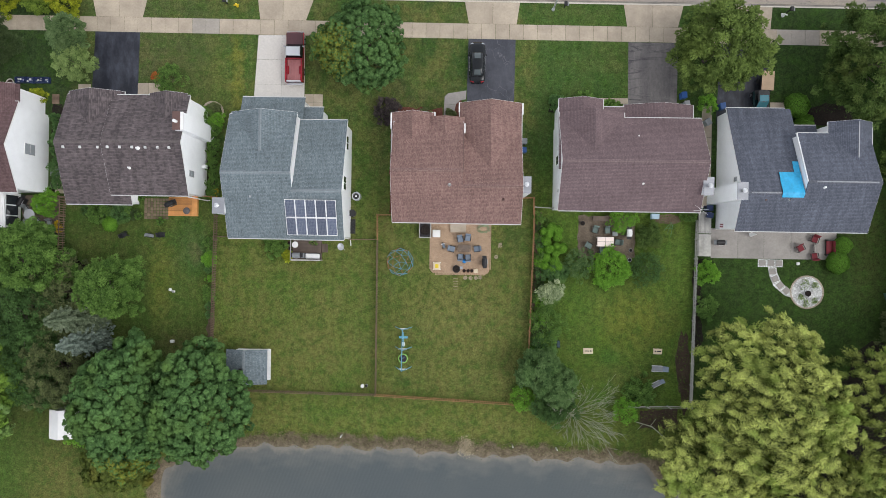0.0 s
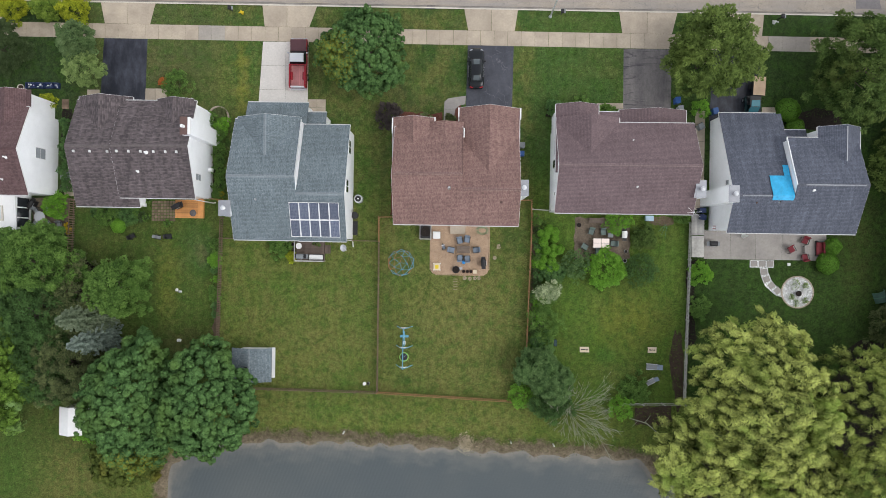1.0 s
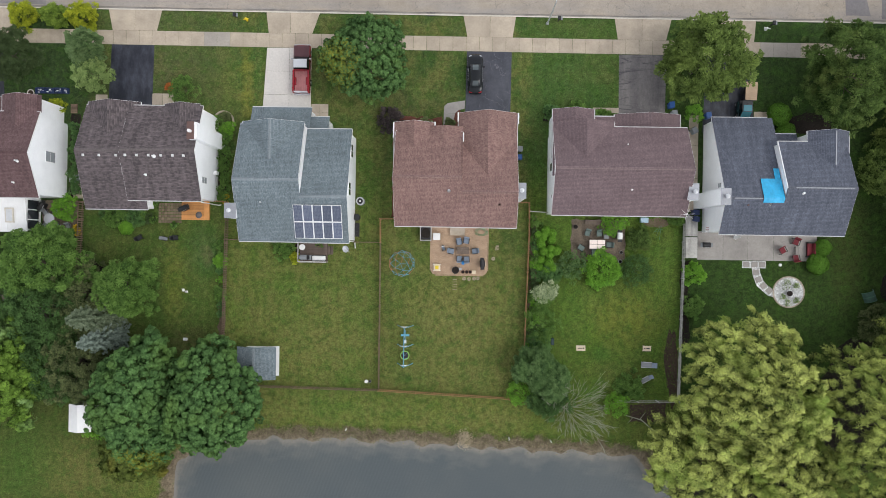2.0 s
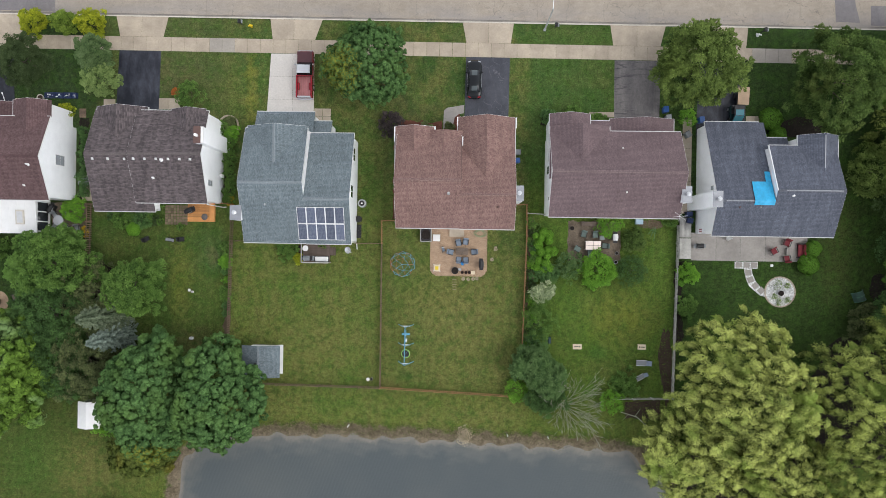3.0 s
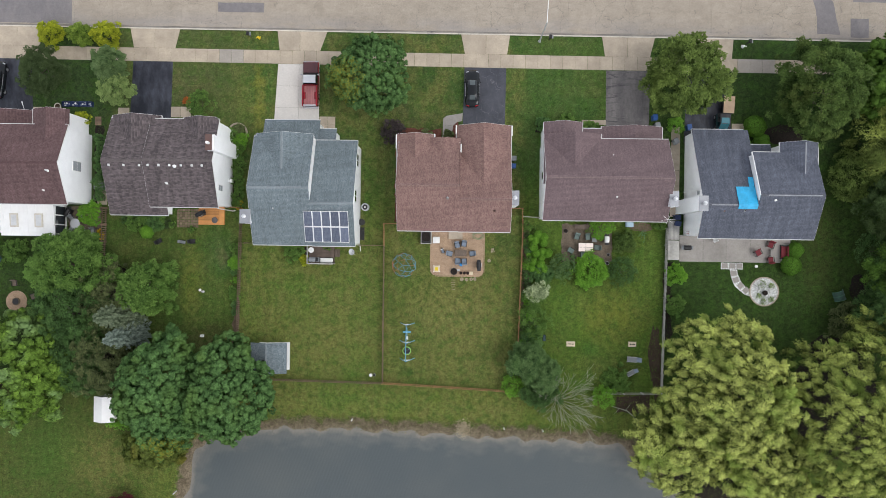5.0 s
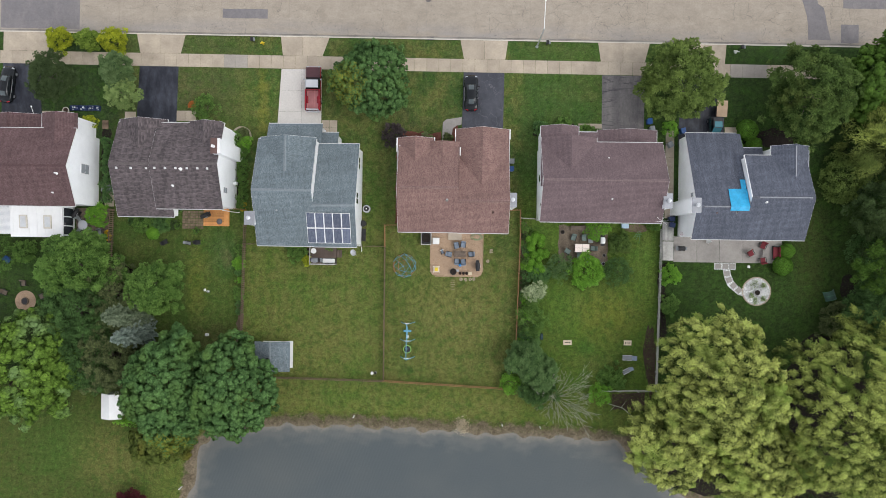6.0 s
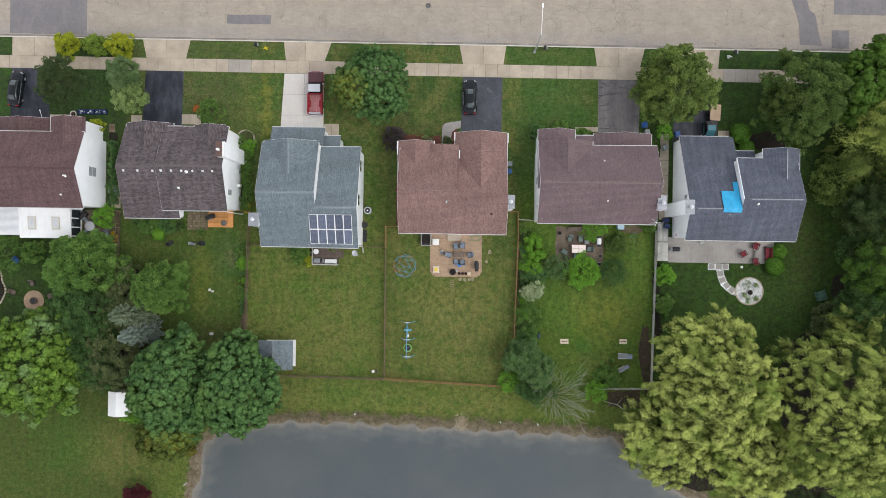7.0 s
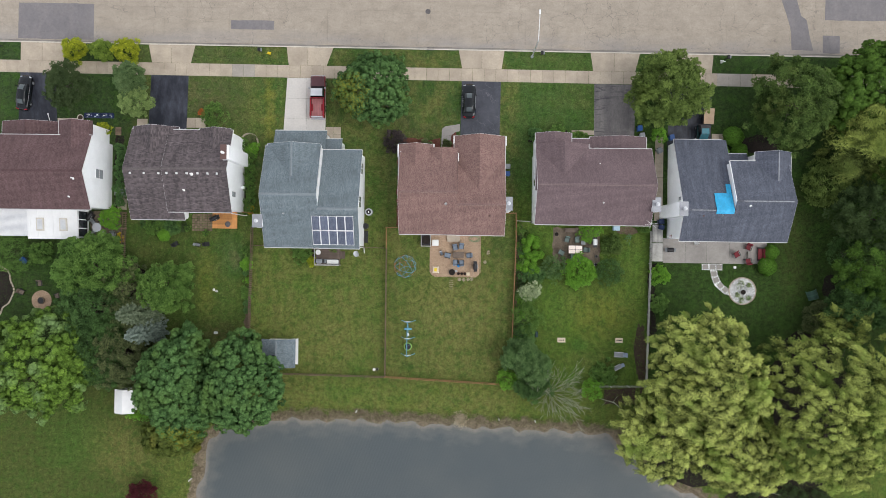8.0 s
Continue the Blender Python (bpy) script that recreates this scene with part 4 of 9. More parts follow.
va, vb = ([bm.verts.new((x, y, z)) for y, z in ring] for x in (-14.46, -14.385))
bm.faces.new(va)
bm.faces.new(vb[::-1])
for i in range(4):
    bm.faces.new((va[i], va[(i + 1) % 4], vb[(i + 1) % 4], vb[i]))
part("step_cladding", bm, "trim", h)
gable(h, "x", -14.5, -9.2, 3.6, 5.37, 8.65, 7.33, 16.65, 4.3, "roof2", rakes=(False, True))
gable(h, "y", 11.5, 17.2, -21.45, 5.4, -17.9, 7.1, -14.42, 5.4, "roof2", rakes=(False, True), gutters=(True, False))
lean_to(h, -21.2, -14.2, 16.4, 4.2, 19.4, 2.9, "roof2")
lean_to(h, -14.4, -12.1, 15.4, 4.3, 18.3, 3.0, "roof2")
chimney(h, -22.75, -21.55, 6.2, 7.8, 7.0)
part("step_flashing", slab(bmesh.new(), [(-14.42, 16.95, 5.52), (-14.34, 16.95, 5.52), (-14.34, 10.4, 8.04), (-14.42, 10.4, 8.04)], 0.16), "gutter", h)
wall_window(h, -9.45, 14.35, 3.1, 1.6, 1.2, 1, "glass_dark")
wall_window(h, -9.45, 9.8, 4.4, 1.55, 1.3, 1, "glass_dark")
downspout(h, -9.42, 3.8, 5.1, 0.05, -0.8)
downspout(h, -11.9, 16.6, 3.4, 1.0, 0.45)
roof_pipe(h, -18.8, 8.0, 7.05, 0.08, 0.2, "metal")
sp = part("solar_rack", slab(bmesh.new(), [(-15.15, 4.1, 5.68), (-9.85, 4.1, 5.68), (-9.85, 7.72, 7.08), (-15.15, 7.72, 7.08)], 0.03), "metal", h, "two rows of five blue solar panels")
for i in range(5):
    for j in range(2):
        xa, ya = -15.2 + i * 1.08, 4.05 + j * 1.86
        f = lambda y: 5.74 + (y - 4.1) * 0.387
        part("panel_frame", slab(bmesh.new(), [(xa, ya, f(ya)), (xa + 1.05, ya, f(ya)), (xa + 1.05, ya + 1.82, f(ya + 1.82)), (xa, ya + 1.82, f(ya + 1.82))], 0.04), "trim", sp)
        part("panel", slab(bmesh.new(), [(xa + 0.05, ya + 0.05, f(ya + 0.05) + 0.008), (xa + 1.0, ya + 0.05, f(ya + 0.05) + 0.008), (xa + 1.0, ya + 1.77, f(ya + 1.77) + 0.008), (xa + 0.05, ya + 1.77, f(ya + 1.77) + 0.008)], 0.02), "solar", sp)

# russet-roofed house in the middle
h = thing("house", 2.8, 11.5, label="house with mottled russet shingle roof and a tan brick patio", category="house", group="houses")
gable(h, "x", -4.1, 3.4, 5.6, 5.4, 10.9, 8.0, 16.3, 5.4, "roof3", rakes=(True, False))
gable(h, "x", 3.3, 9.62, 5.57, 5.38, 9.4, 7.25, 16.5, 4.3, "roof3", rakes=(False, True))
gable(h, "y", 12.0, 17.35, -4.28, 5.2, -2.0, 6.4, 0.25, 5.2, "roof3", rakes=(False, True), cap=False)
gable(h, "y", 11.0, 18.6, 2.95, 4.65, 6.25, 6.45, 9.62, 4.65, "roof3", rakes=(False, True), cap=False)
gable(h, "y", 11.5, 16.9, -0.6, 5.3, 1.4, 6.1, 3.5, 5.3, "roof3", rakes=(False, False), cap=False, gutters=(False, False), walls=False)
for xa, ya, yb, z in ((-4.36, 15.6, 17.3, 5.3), (0.3, 16.4, 17.4, 5.3), (2.9, 17.6, 18.6, 4.75), (9.72, 17.4, 18.6, 4.75), (3.52, 15.2, 16.2, 5.45)):
    part("eave_return", boxed(xa - 0.07, xa + 0.07, ya, yb, z - 0.35, z), "trim", h)
part("step_flashing", slab(bmesh.new(), [(3.36, 15.4, 5.92), (3.43, 15.4, 5.92), (3.43, 10.9, 8.05), (3.36, 10.9, 8.05)], 0.14), "brown_cap", h)
chimney(h, 9.5, 10.45, 8.8, 10.45, 6.7)
roof_pipe(h, 2.0, 9.5, 7.35, 0.1, 0.3, "metal")
roof_pipe(h, 7.6, 8.1, 6.65, 0.08, 0.12, "brown_cap")
downspout(h, -4.2, 17.0, 5.0, -0.8, 0.4)
part("step", boxed(2.1, 3.9, 4.75, 5.9, 0.0, 0.32), "walk", h)

# plum-roofed house
h = thing("house", 21.0, 12.0, label="white-sided house with wide plum-brown shingle roof", category="house", group="houses")
gable(h, "x", 13.5, 28.45, 7.1, 5.4, 12.05, 8.0, 17.0, 5.4, "roof4")
gable(h, "y", 11.5, 17.55, 13.55, 5.4, 16.95, 7.35, 20.35, 5.4, "roof4", rakes=(False, False), cap=False)
gable(h, "y", 13.5, 19.0, 13.5, 5.2, 15.85, 6.35, 18.15, 5.2, "roof4", rakes=(False, True), cap=False)
gable(h, "y", 15.5, 19.0, 21.0, 2.9, 24.9, 4.1, 28.5, 2.9, "roof4", rakes=(False, True), cap=False)
lean_to(h, 18.0, 21.2, 16.0, 3.7, 18.7, 2.9, "roof4")
chimney(h, 28.15, 29.15, 8.85, 10.6, 7.0)
roof_pipe(h, 21.6, 14.9, 6.5, 0.05, 0.2)
roof_pipe(h, 22.0, 9.9, 6.9, 0.06, 0.25)
wall_window(h, 13.75, 12.7, 3.4, 1.0, 1.5, -1, "glass_dark")
wall_window(h, 13.75, 9.3, 4.2, 0.45, 0.5, -1, "glass_dark", 1)
ant = part("aerial", tube(bmesh.new(), (28.2, 7.3, 5.0), (28.2, 7.3, 6.4), 0.03), "metal", h, "white television aerial")
for a, ln in ((0.1, 0.8), (1.2, 0.6), (2.5, 0.8)):
    part("aerial_arm", tube(bmesh.new(), (28.2 - ln * math.cos(a), 7.3 - ln * math.sin(a), 6.35), (28.2 + ln * math.cos(a), 7.3 + ln * math.sin(a), 6.4), 0.016), "trim", ant)

# charcoal-roofed house with a tarpaulin
h = thing("house", 39.0, 11.0, label="white-sided house with charcoal shingle roof in two levels", category="house", group="houses")
gable(h, "x", 32.1, 38.45, 5.2, 5.4, 9.1, 7.13, 18.75, 2.9, "roof5", rakes=(True, False))
gable(h, "x", 38.45, 45.9, 5.2, 5.4, 10.25, 7.64, 15.6, 5.4, "roof5", rakes=(False, True))
part("rake_board", slab(bmesh.new(), [(38.36, 15.6, 5.42), (38.46, 15.6, 5.42), (38.46, 10.25, 7.66), (38.36, 10.25, 7.66)], 0.2), "trim", h)
lean_to(h, 38.4, 39.0, 15.0, 4.5, 18.7, 2.9, "roof5", gutter=False)
gable(h, "y", 11.5, 16.8, 41.7, 5.35, 44.0, 6.75, 46.25, 5.35, "roof5", rakes=(False, True), cap=False)
part("ridge_vent", boxed(43.95, 44.05, 12.9, 16.6, 6.70, 6.79), "dull_metal", h)
part("ridge_vent", boxed(39.3, 45.5, 10.2, 10.31, 7.56, 7.66), "dull_metal", h)
part("ridge_vent", boxed(33.0, 38.2, 9.05, 9.15, 7.06, 7.15), "dull_metal", h)
lean_to(h, 38.7, 41.8, 14.9, 3.6, 16.9, 2.9, "roof5")
chimney(h, 31.3, 32.3, 8.35, 10.05, 7.7)
wall_window(h, 32.35, 10.7, 4.9, 0.6, 0.8, -1)
roof_pipe(h, 40.2, 9.7, 7.3, 0.11, 0.3)
roof_pipe(h, 37.0, 8.5, 6.8, 0.09, 0.12)
roof_pipe(h, 34.6, 8.4, 6.75, 0.08, 0.2, "brown_cap")
M["tarp"] = plain("blue_tarpaulin", (0.03, 0.37, 0.64), 0.42, var=0.16, big=2.0, bump=0.4)
tarp = thing("tarpaulin", 37.3, 10.5, 6.8, label="bright blue tarpaulin spread over charcoal roof shingles", category="tarpaulin")
rz = lambda y: (7.1 - (y - 9.1) * 0.4352) if y > 9.1 else (7.1 - (9.1 - y) * 0.444)
crease = lambda x, y: 0.13 + 0.02 * math.sin(3.1 * x + 4.3 * y) + 0.016 * math.sin(9.0 * x - 3.0 * y) + 0.012 * math.sin(5.0 * x + 11.0 * y)
for k, (x0, x1, lean, ya, yb) in enumerate(((36.1, 38.34, 0.05, 8.65, 11.35), (37.72, 38.33, 0.04, 11.36, 12.55))):
    bm = bmesh.new()
    nx, ny = (14, 18) if k == 0 else (6, 8)
    for z in (0.03, 0.0):
        grid = [[bm.verts.new((x0 + (x1 - x0) * i / nx + lean * j / ny, ya + (yb - ya) * j / ny, rz(ya + (yb - ya) * j / ny) + crease(x0 + (x1 - x0) * i / nx, ya + (yb - ya) * j / ny) + z)) for i in range(nx + 1)] for j in range(ny + 1)]
        for j in range(ny):
            for i in range(nx):
                q = (grid[j][i], grid[j][i + 1], grid[j + 1][i + 1], grid[j + 1][i])
                bm.faces.new(q if z else q[::-1])
    part("sheet" if k == 0 else "flap", bm, "tarp", tarp, smooth=True)


# ---------------------------------------------------------------- trees and shrubs
def leaf_mesh(name, pos, nrm, along, length, width, tint, material):
    """Many small pointed leaves from arrays, as one mesh."""
    n = len(pos)
    side = np.cross(nrm, along)
    side /= np.linalg.norm(side, axis=1)[:, None] + 1e-9
    L, W = length[:, None], width[:, None]
    v = np.stack([pos - along * L * 0.5, pos + side * W * 0.5, pos + along * L * 0.5, pos - side * W * 0.5], 1).reshape(-1, 3)
    me = bpy.data.meshes.new(name)
    me.vertices.add(4 * n)
    me.vertices.foreach_set("co", v.astype(np.float32).ravel())
    me.loops.add(4 * n)
    me.loops.foreach_set("vertex_index", np.arange(4 * n, dtype=np.int32))
    me.polygons.add(n)
    me.polygons.foreach_set("loop_start", np.arange(0, 4 * n, 4, dtype=np.int32))
    me.update(calc_edges=True)
    me.attributes.new("tint", "FLOAT", "POINT").data.foreach_set("value", np.repeat(tint, 4).astype(np.float32))
    me.materials.append(M[material])
    return new(name, me)


def unit(a):
    return a / (np.linalg.norm(a, axis=-1, keepdims=True) + 1e-9)


def crown(rg, rx, ry, z0, z1, lobes, tufts, per, tuft_r, size, style, loose=0.24, gap=1.0, turning=None):
    """Leaf arrays of a crown: lobes are big masses, tufts sit over them, leaves in each tuft."""
    cz, hz = z0 + (z1 - z0) * 0.45, (z1 - z0) * 0.55
    # big masses
    a = rg.uniform(0, math.tau, lobes)
    rr = np.sqrt(rg.uniform(0.05, 1, lobes)) * (0.70 if loose > 0.1 else 0.68)
    lz = rg.uniform(-0.25, 0.62, lobes) * (1.15 - rr)
    rr[:3], lz[:3] = rr[:3] * 0.35, 0.5
    lc = np.stack([rr * np.cos(a), rr * np.sin(a), lz], 1)
    lr = rg.uniform(0.30, 0.46, lobes) * gap
    k = rg.integers(0, lobes, tufts)
    d = rg.normal(size=(tufts, 3))
    d[:, 2] = np.abs(d[:, 2]) * 0.9 - 0.15
    d = unit(d)
    tc = lc[k] + d * lr[k][:, None] * rg.uniform(0.95 - loose, 0.97 + loose, tufts)[:, None]
    # drop tufts buried deep in the crown
    tc = tc[np.linalg.norm(tc * [1, 1, 0.9], axis=1) > 0.3]
    nt = len(tc)
    c = tc * [rx, ry, hz] + [0, 0, cz]
    c[:, 2] = np.maximum(c[:, 2], z0 * 0.8)
    out = unit(tc * [1, 1, 1.2] + [0, 0, 0.15])
    tr = tuft_r * rg.uniform(0.65, 1.3, nt)
    i = np.repeat(np.arange(nt), per)
    m = len(i)
    q = unit(rg.normal(size=(m, 3)) + out[i] * 0.9 + [0, 0, 0.5])
    rad = tr[i] * rg.uniform(0.7, 1.0, m)
    # outward leaves tinted paler, inner ones darker, as shade in the colour
    lit_side = np.sum(q * out[i], 1)
    tint = np.clip((0.40 + 0.17 * rg.normal(size=nt))[i] + 0.32 * lit_side, 0, 1)
    pos = c[i] + q * rad[:, None] * [1.15, 1.15, 0.75]
    nrm = unit(q * 1.1 + out[i] * 0.2 + [0, 0, 0.3] + rg.normal(size=(m, 3)) * 0.2)
    along = unit(np.cross(nrm, rg.normal(size=(m, 3))))
    if style == "spiky":
        along = unit(q * [1, 1, 0.5] + out[i] * 0.4 - [0, 0, 0.25] + rg.normal(size=(m, 3)) * 0.25)
        nrm = unit(np.cross(along, np.cross(nrm, along)))
    if turning:
        # leaves gone yellow on one side of the tree
        tx, ty, tr2 = turning
        away = np.hypot(pos[:, 0] - tx, pos[:, 1] - ty) / tr2
        tint += 2.0 * (rg.random(m) < np.clip(1.15 - away, 0, 0.75))
    wide = {"broad": 0.85, "fine": 0.38, "round": 0.95, "spiky": 0.3}[style]
    return pos, nrm, along, size * rg.uniform(0.7, 1.3, m), size * wide * rg.uniform(0.8, 1.2, m), tint


def dome_crown(rg, rx, ry, z0, z1, tufts, per, tuft_r, size, turning=None, pointed=False):
    """Leaf arrays of a close round crown: leafy tufts packed over a lumpy dome, with a sparser layer beneath."""
    cz, hz = z0 + (z1 - z0) * 0.35, (z1 - z0) * 0.65
    if pointed:
        tufts, tuft_r, per, size = max(8, int(tufts * 0.62)), tuft_r * 1.18, per * 4 // 3, size * 1.14
    inner = tufts // 2
    k = np.concatenate([np.arange(tufts) / tufts, rg.random(inner)])
    nt = tufts + inner
    dz = np.clip(1 - 1.3 * k + rg.normal(size=nt) * 0.03, -0.4, 0.999)
    phi = np.concatenate([np.arange(tufts) * 2.39996, rg.uniform(0, math.tau, inner)]) + rg.normal(size=nt) * 0.22
    rad = np.sqrt(1 - dz ** 2)
    d = np.stack([rad * np.cos(phi), rad * np.sin(phi), dz], 1)
    s1, s2, s3 = rg.uniform(0, 6, 3)
    lump = 1 + 0.11 * rad * np.sin(3 * phi + s1) + 0.09 * np.sin(5 * phi + 5 * dz + s2) * rad + 0.08 * np.sin(8 * phi - 7 * dz + s3) * rad + rg.normal(size=nt) * 0.06
    if pointed:
        lump += 0.07 * np.sin(4 * phi + 4 * dz + s1) * rad + 0.05 * np.sin(6 * phi - 6 * dz + s2) + rg.normal(size=nt) * 0.09
    lump[tufts:] *= 0.82
    c = d * lump[:, None] * [rx, ry, hz] * 0.94 + [0, 0, cz]
    c[:, 2] = np.maximum(c[:, 2], z0 * 0.8)
    out = unit(d + [0, 0, 0.25])
    tr = tuft_r * rg.uniform(0.6, 1.35, nt)
    i = np.repeat(np.arange(nt), per)
    m = len(i)
    q = unit(rg.normal(size=(m, 3)) + out[i] * 1.0 + [0, 0, 0.4])
    # each cluster has ragged points rather than a smooth round
    spoke = 1 + 0.16 * np.sin(np.arctan2(q[:, 1], q[:, 0]) * 5 + rg.uniform(0, 6, nt)[i])
    pos = c[i] + q * (tr[i] * spoke * rg.uniform(0.85, 1.0, m))[:, None] * [1.05, 1.05, 0.75]
    nrm = unit(q + rg.normal(size=(m, 3)) * 0.16)
    along = unit(np.cross(nrm, rg.normal(size=(m, 3))))
    # tint drops towards the inside of a tuft, painting shade between tufts
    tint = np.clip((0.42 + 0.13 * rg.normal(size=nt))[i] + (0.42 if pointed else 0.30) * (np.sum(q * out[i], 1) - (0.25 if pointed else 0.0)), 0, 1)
    if turning:
        # leaves gone yellow on one side of the tree
        away = np.hypot(pos[:, 0] - turning[0], pos[:, 1] - turning[1]) / turning[2]
        tint += 2.0 * (rg.random(m) < np.clip(1.15 - away, 0, 0.6))
    if pointed:
        # narrow leaves that stand out from each cluster
        along = unit(q * [1, 1, 0.35] + out[i] * 0.25 - [0, 0, 0.2] + rg.normal(size=(m, 3)) * 0.28)
        nrm = unit(nrm - along * np.sum(nrm * along, 1)[:, None] + [0, 0, 0.15])
    return pos, nrm, along, size * (1.15 if pointed else 1.0) * rg.uniform(0.7, 1.3, m), size * (0.44 if pointed else 0.85) * rg.uniform(0.8, 1.2, m), tint


def willow_crown(rg, rx, ry, z0, z1, plumes, per, reach, size, wind):
    """Leaf arrays of a willow: plumes over a lumpy dome, each a fountain of curling strands, sparser plumes beneath."""
    under = plumes // 3
    turn = np.concatenate([np.arange(plumes) + 0.5, rg.uniform(0, plumes, under)])
    n = plumes + under
    low = np.arange(n) >= plumes
    sa = turn * 2.39996 + rg.normal(size=n) * 0.10
    sr = np.sqrt(turn / plumes) * rg.uniform(0.96, 1.01, n)
    edge = 0.95 + 0.06 * np.sin(3 * sa + rg.uniform(0, 6)) + 0.05 * np.sin(5 * sa + rg.uniform(0, 6)) + 0.04 * np.sin(11 * sa + rg.uniform(0, 6))
    x, y = rx * sr * edge * np.cos(sa), ry * sr * edge * np.sin(sa)
    # big masses with clefts between them
    f = rg.uniform(0, 6, 4)
    mass = np.sin(1.25 * x + 0.5 * y + f[0]) * np.sin(1.15 * y - 0.45 * x + f[1]) + 0.6 * np.sin(0.6 * x - 0.9 * y + f[2]) * np.sin(0.7 * x + 0.5 * y + f[3])
    z = z0 + 0.5 + (z1 - z0 - 1.2) * np.sqrt(np.clip(1 - sr ** 2.4, 0.02, 1)) + 1.2 * mass + rg.normal(size=n) * 0.55 - low * rg.uniform(1.2, 2.6, n)
    wide = reach * rg.uniform(0.6, 1.35, n)
    lean = np.stack([np.cos(sa) * sr * 0.7 + wind[0], np.sin(sa) * sr * 0.7 + wind[1]], 1)
    az = np.arctan2(lean[:, 1], lean[:, 0]) + rg.normal(size=n) * 0.8
    comb = np.stack([np.cos(az), np.sin(az), np.full(n, -0.25)], 1)
    side = np.stack([-np.sin(az), np.cos(az), np.zeros(n)], 1)
    out = unit(np.stack([np.cos(sa) * sr, np.sin(sa) * sr, np.full(n, 0.9)], 1))
    i = np.repeat(np.arange(n), per)
    m = len(i)
    q = unit(rg.normal(size=(m, 3)) + out[i] * 1.1 + [0, 0, 0.4])
    # each plume is drawn out along its comb and frays into curls at the tip
    fwd, lat = np.sum(q * comb[i], 1), np.sum(q * side[i], 1)
    tip = np.clip(fwd, 0, 1)
    fray = 1 + 0.30 * np.sin(7 * lat + rg.uniform(0, 6, n)[i]) * tip
    pos = np.stack([x, y, z], 1)[i] + (comb[i] * (fwd * 1.12 * fray + 0.35 * tip * rg.random(m))[:, None] + side[i] * (lat * 0.88)[:, None]) * wide[i][:, None]
    pos[:, 2] += q[:, 2] * 0.62 * wide[i] - 0.35 * tip * tip * wide[i] + rg.normal(size=m) * 0.05
    swirl = (rg.normal(size=n) * 0.5)[i] + 1.7 * np.sin(2.6 * fwd + 3.0 * lat + rg.uniform(0, 6, n)[i])
    along = unit(comb[i] * np.cos(swirl * 0.9)[:, None] + side[i] * np.sin(swirl * 0.9)[:, None] + rg.normal(size=(m, 3)) * 0.22)
    nrm = unit(q + rg.normal(size=(m, 3)) * 0.22)
    # clefts, lower plumes and inner leaves tinted darker, painting their shade; tips paler
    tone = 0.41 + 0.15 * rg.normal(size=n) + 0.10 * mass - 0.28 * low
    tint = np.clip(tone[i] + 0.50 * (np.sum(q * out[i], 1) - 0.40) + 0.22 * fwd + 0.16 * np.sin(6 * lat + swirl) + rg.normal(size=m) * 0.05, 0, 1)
    return pos, nrm, along, size * rg.uniform(0.7, 1.4, m), size * 0.22 * rg.uniform(0.7, 1.3, m), tint


def trunk_mesh(rg, h, r, limbs, spread, base):
    bm = bmesh.new()
    top = base + (h - base) * 0.6
    tube(bm, (0, 0, -0.15), (0.05, 0.03, base), r, r * 0.75, 9)
    tube(bm, (0.05, 0.03, base), (0.1, -0.1, top), r * 0.75, r * 0.25, 8)
    for _ in range(limbs):
        a = rg.uniform(0, math.tau)
        z = base + (top - base) * rg.uniform(0, 0.7)
        b = (spread * 0.6 * math.cos(a), spread * 0.6 * math.sin(a), z + (h - z) * rg.uniform(0.25, 0.6))
        tube(bm, (0.06, 0, z), b, r * 0.4, r * 0.12, 6)
        tube(bm, b, (b[0] * 1.4 + rg.uniform(-0.5, 0.5), b[1] * 1.4 + rg.uniform(-0.5, 0.5), b[2] + 0.4), r * 0.14, r * 0.03, 5)
    return bm


def tree(name, label, x, y, rx, ry, h, material, style="broad", base=None, lobes=14, tufts=260, per=55, tuft_r=0.55, size=0.24, seed=1, wind=(0, 0), group="", category="tree", turning=None):
    rg = np.random.default_rng(seed)
    base = h * 0.28 if base is None else base
    ob = thing(name, x, y, label=label, category=category, group=group)
    part("trunk", trunk_mesh(rg, h, 0.06 + h * 0.022, 7, min(rx, ry), base), "bark", ob, local=True, smooth=True)
    if style == "willow":
        strands = willow_crown(rg, rx, ry, base, h, tufts, per, tuft_r, size, wind)
    elif style in ("dome", "star"):
        strands = dome_crown(rg, rx, ry, base, h, tufts, per, tuft_r, size, turning, style == "star")
    else:
        strands = crown(rg, rx, ry, base, h, lobes, tufts, per, tuft_r, size, style, 0.08 if "maple" in name else 0.16, 0.82, turning)
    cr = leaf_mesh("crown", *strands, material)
    cr.parent = ob
    return ob


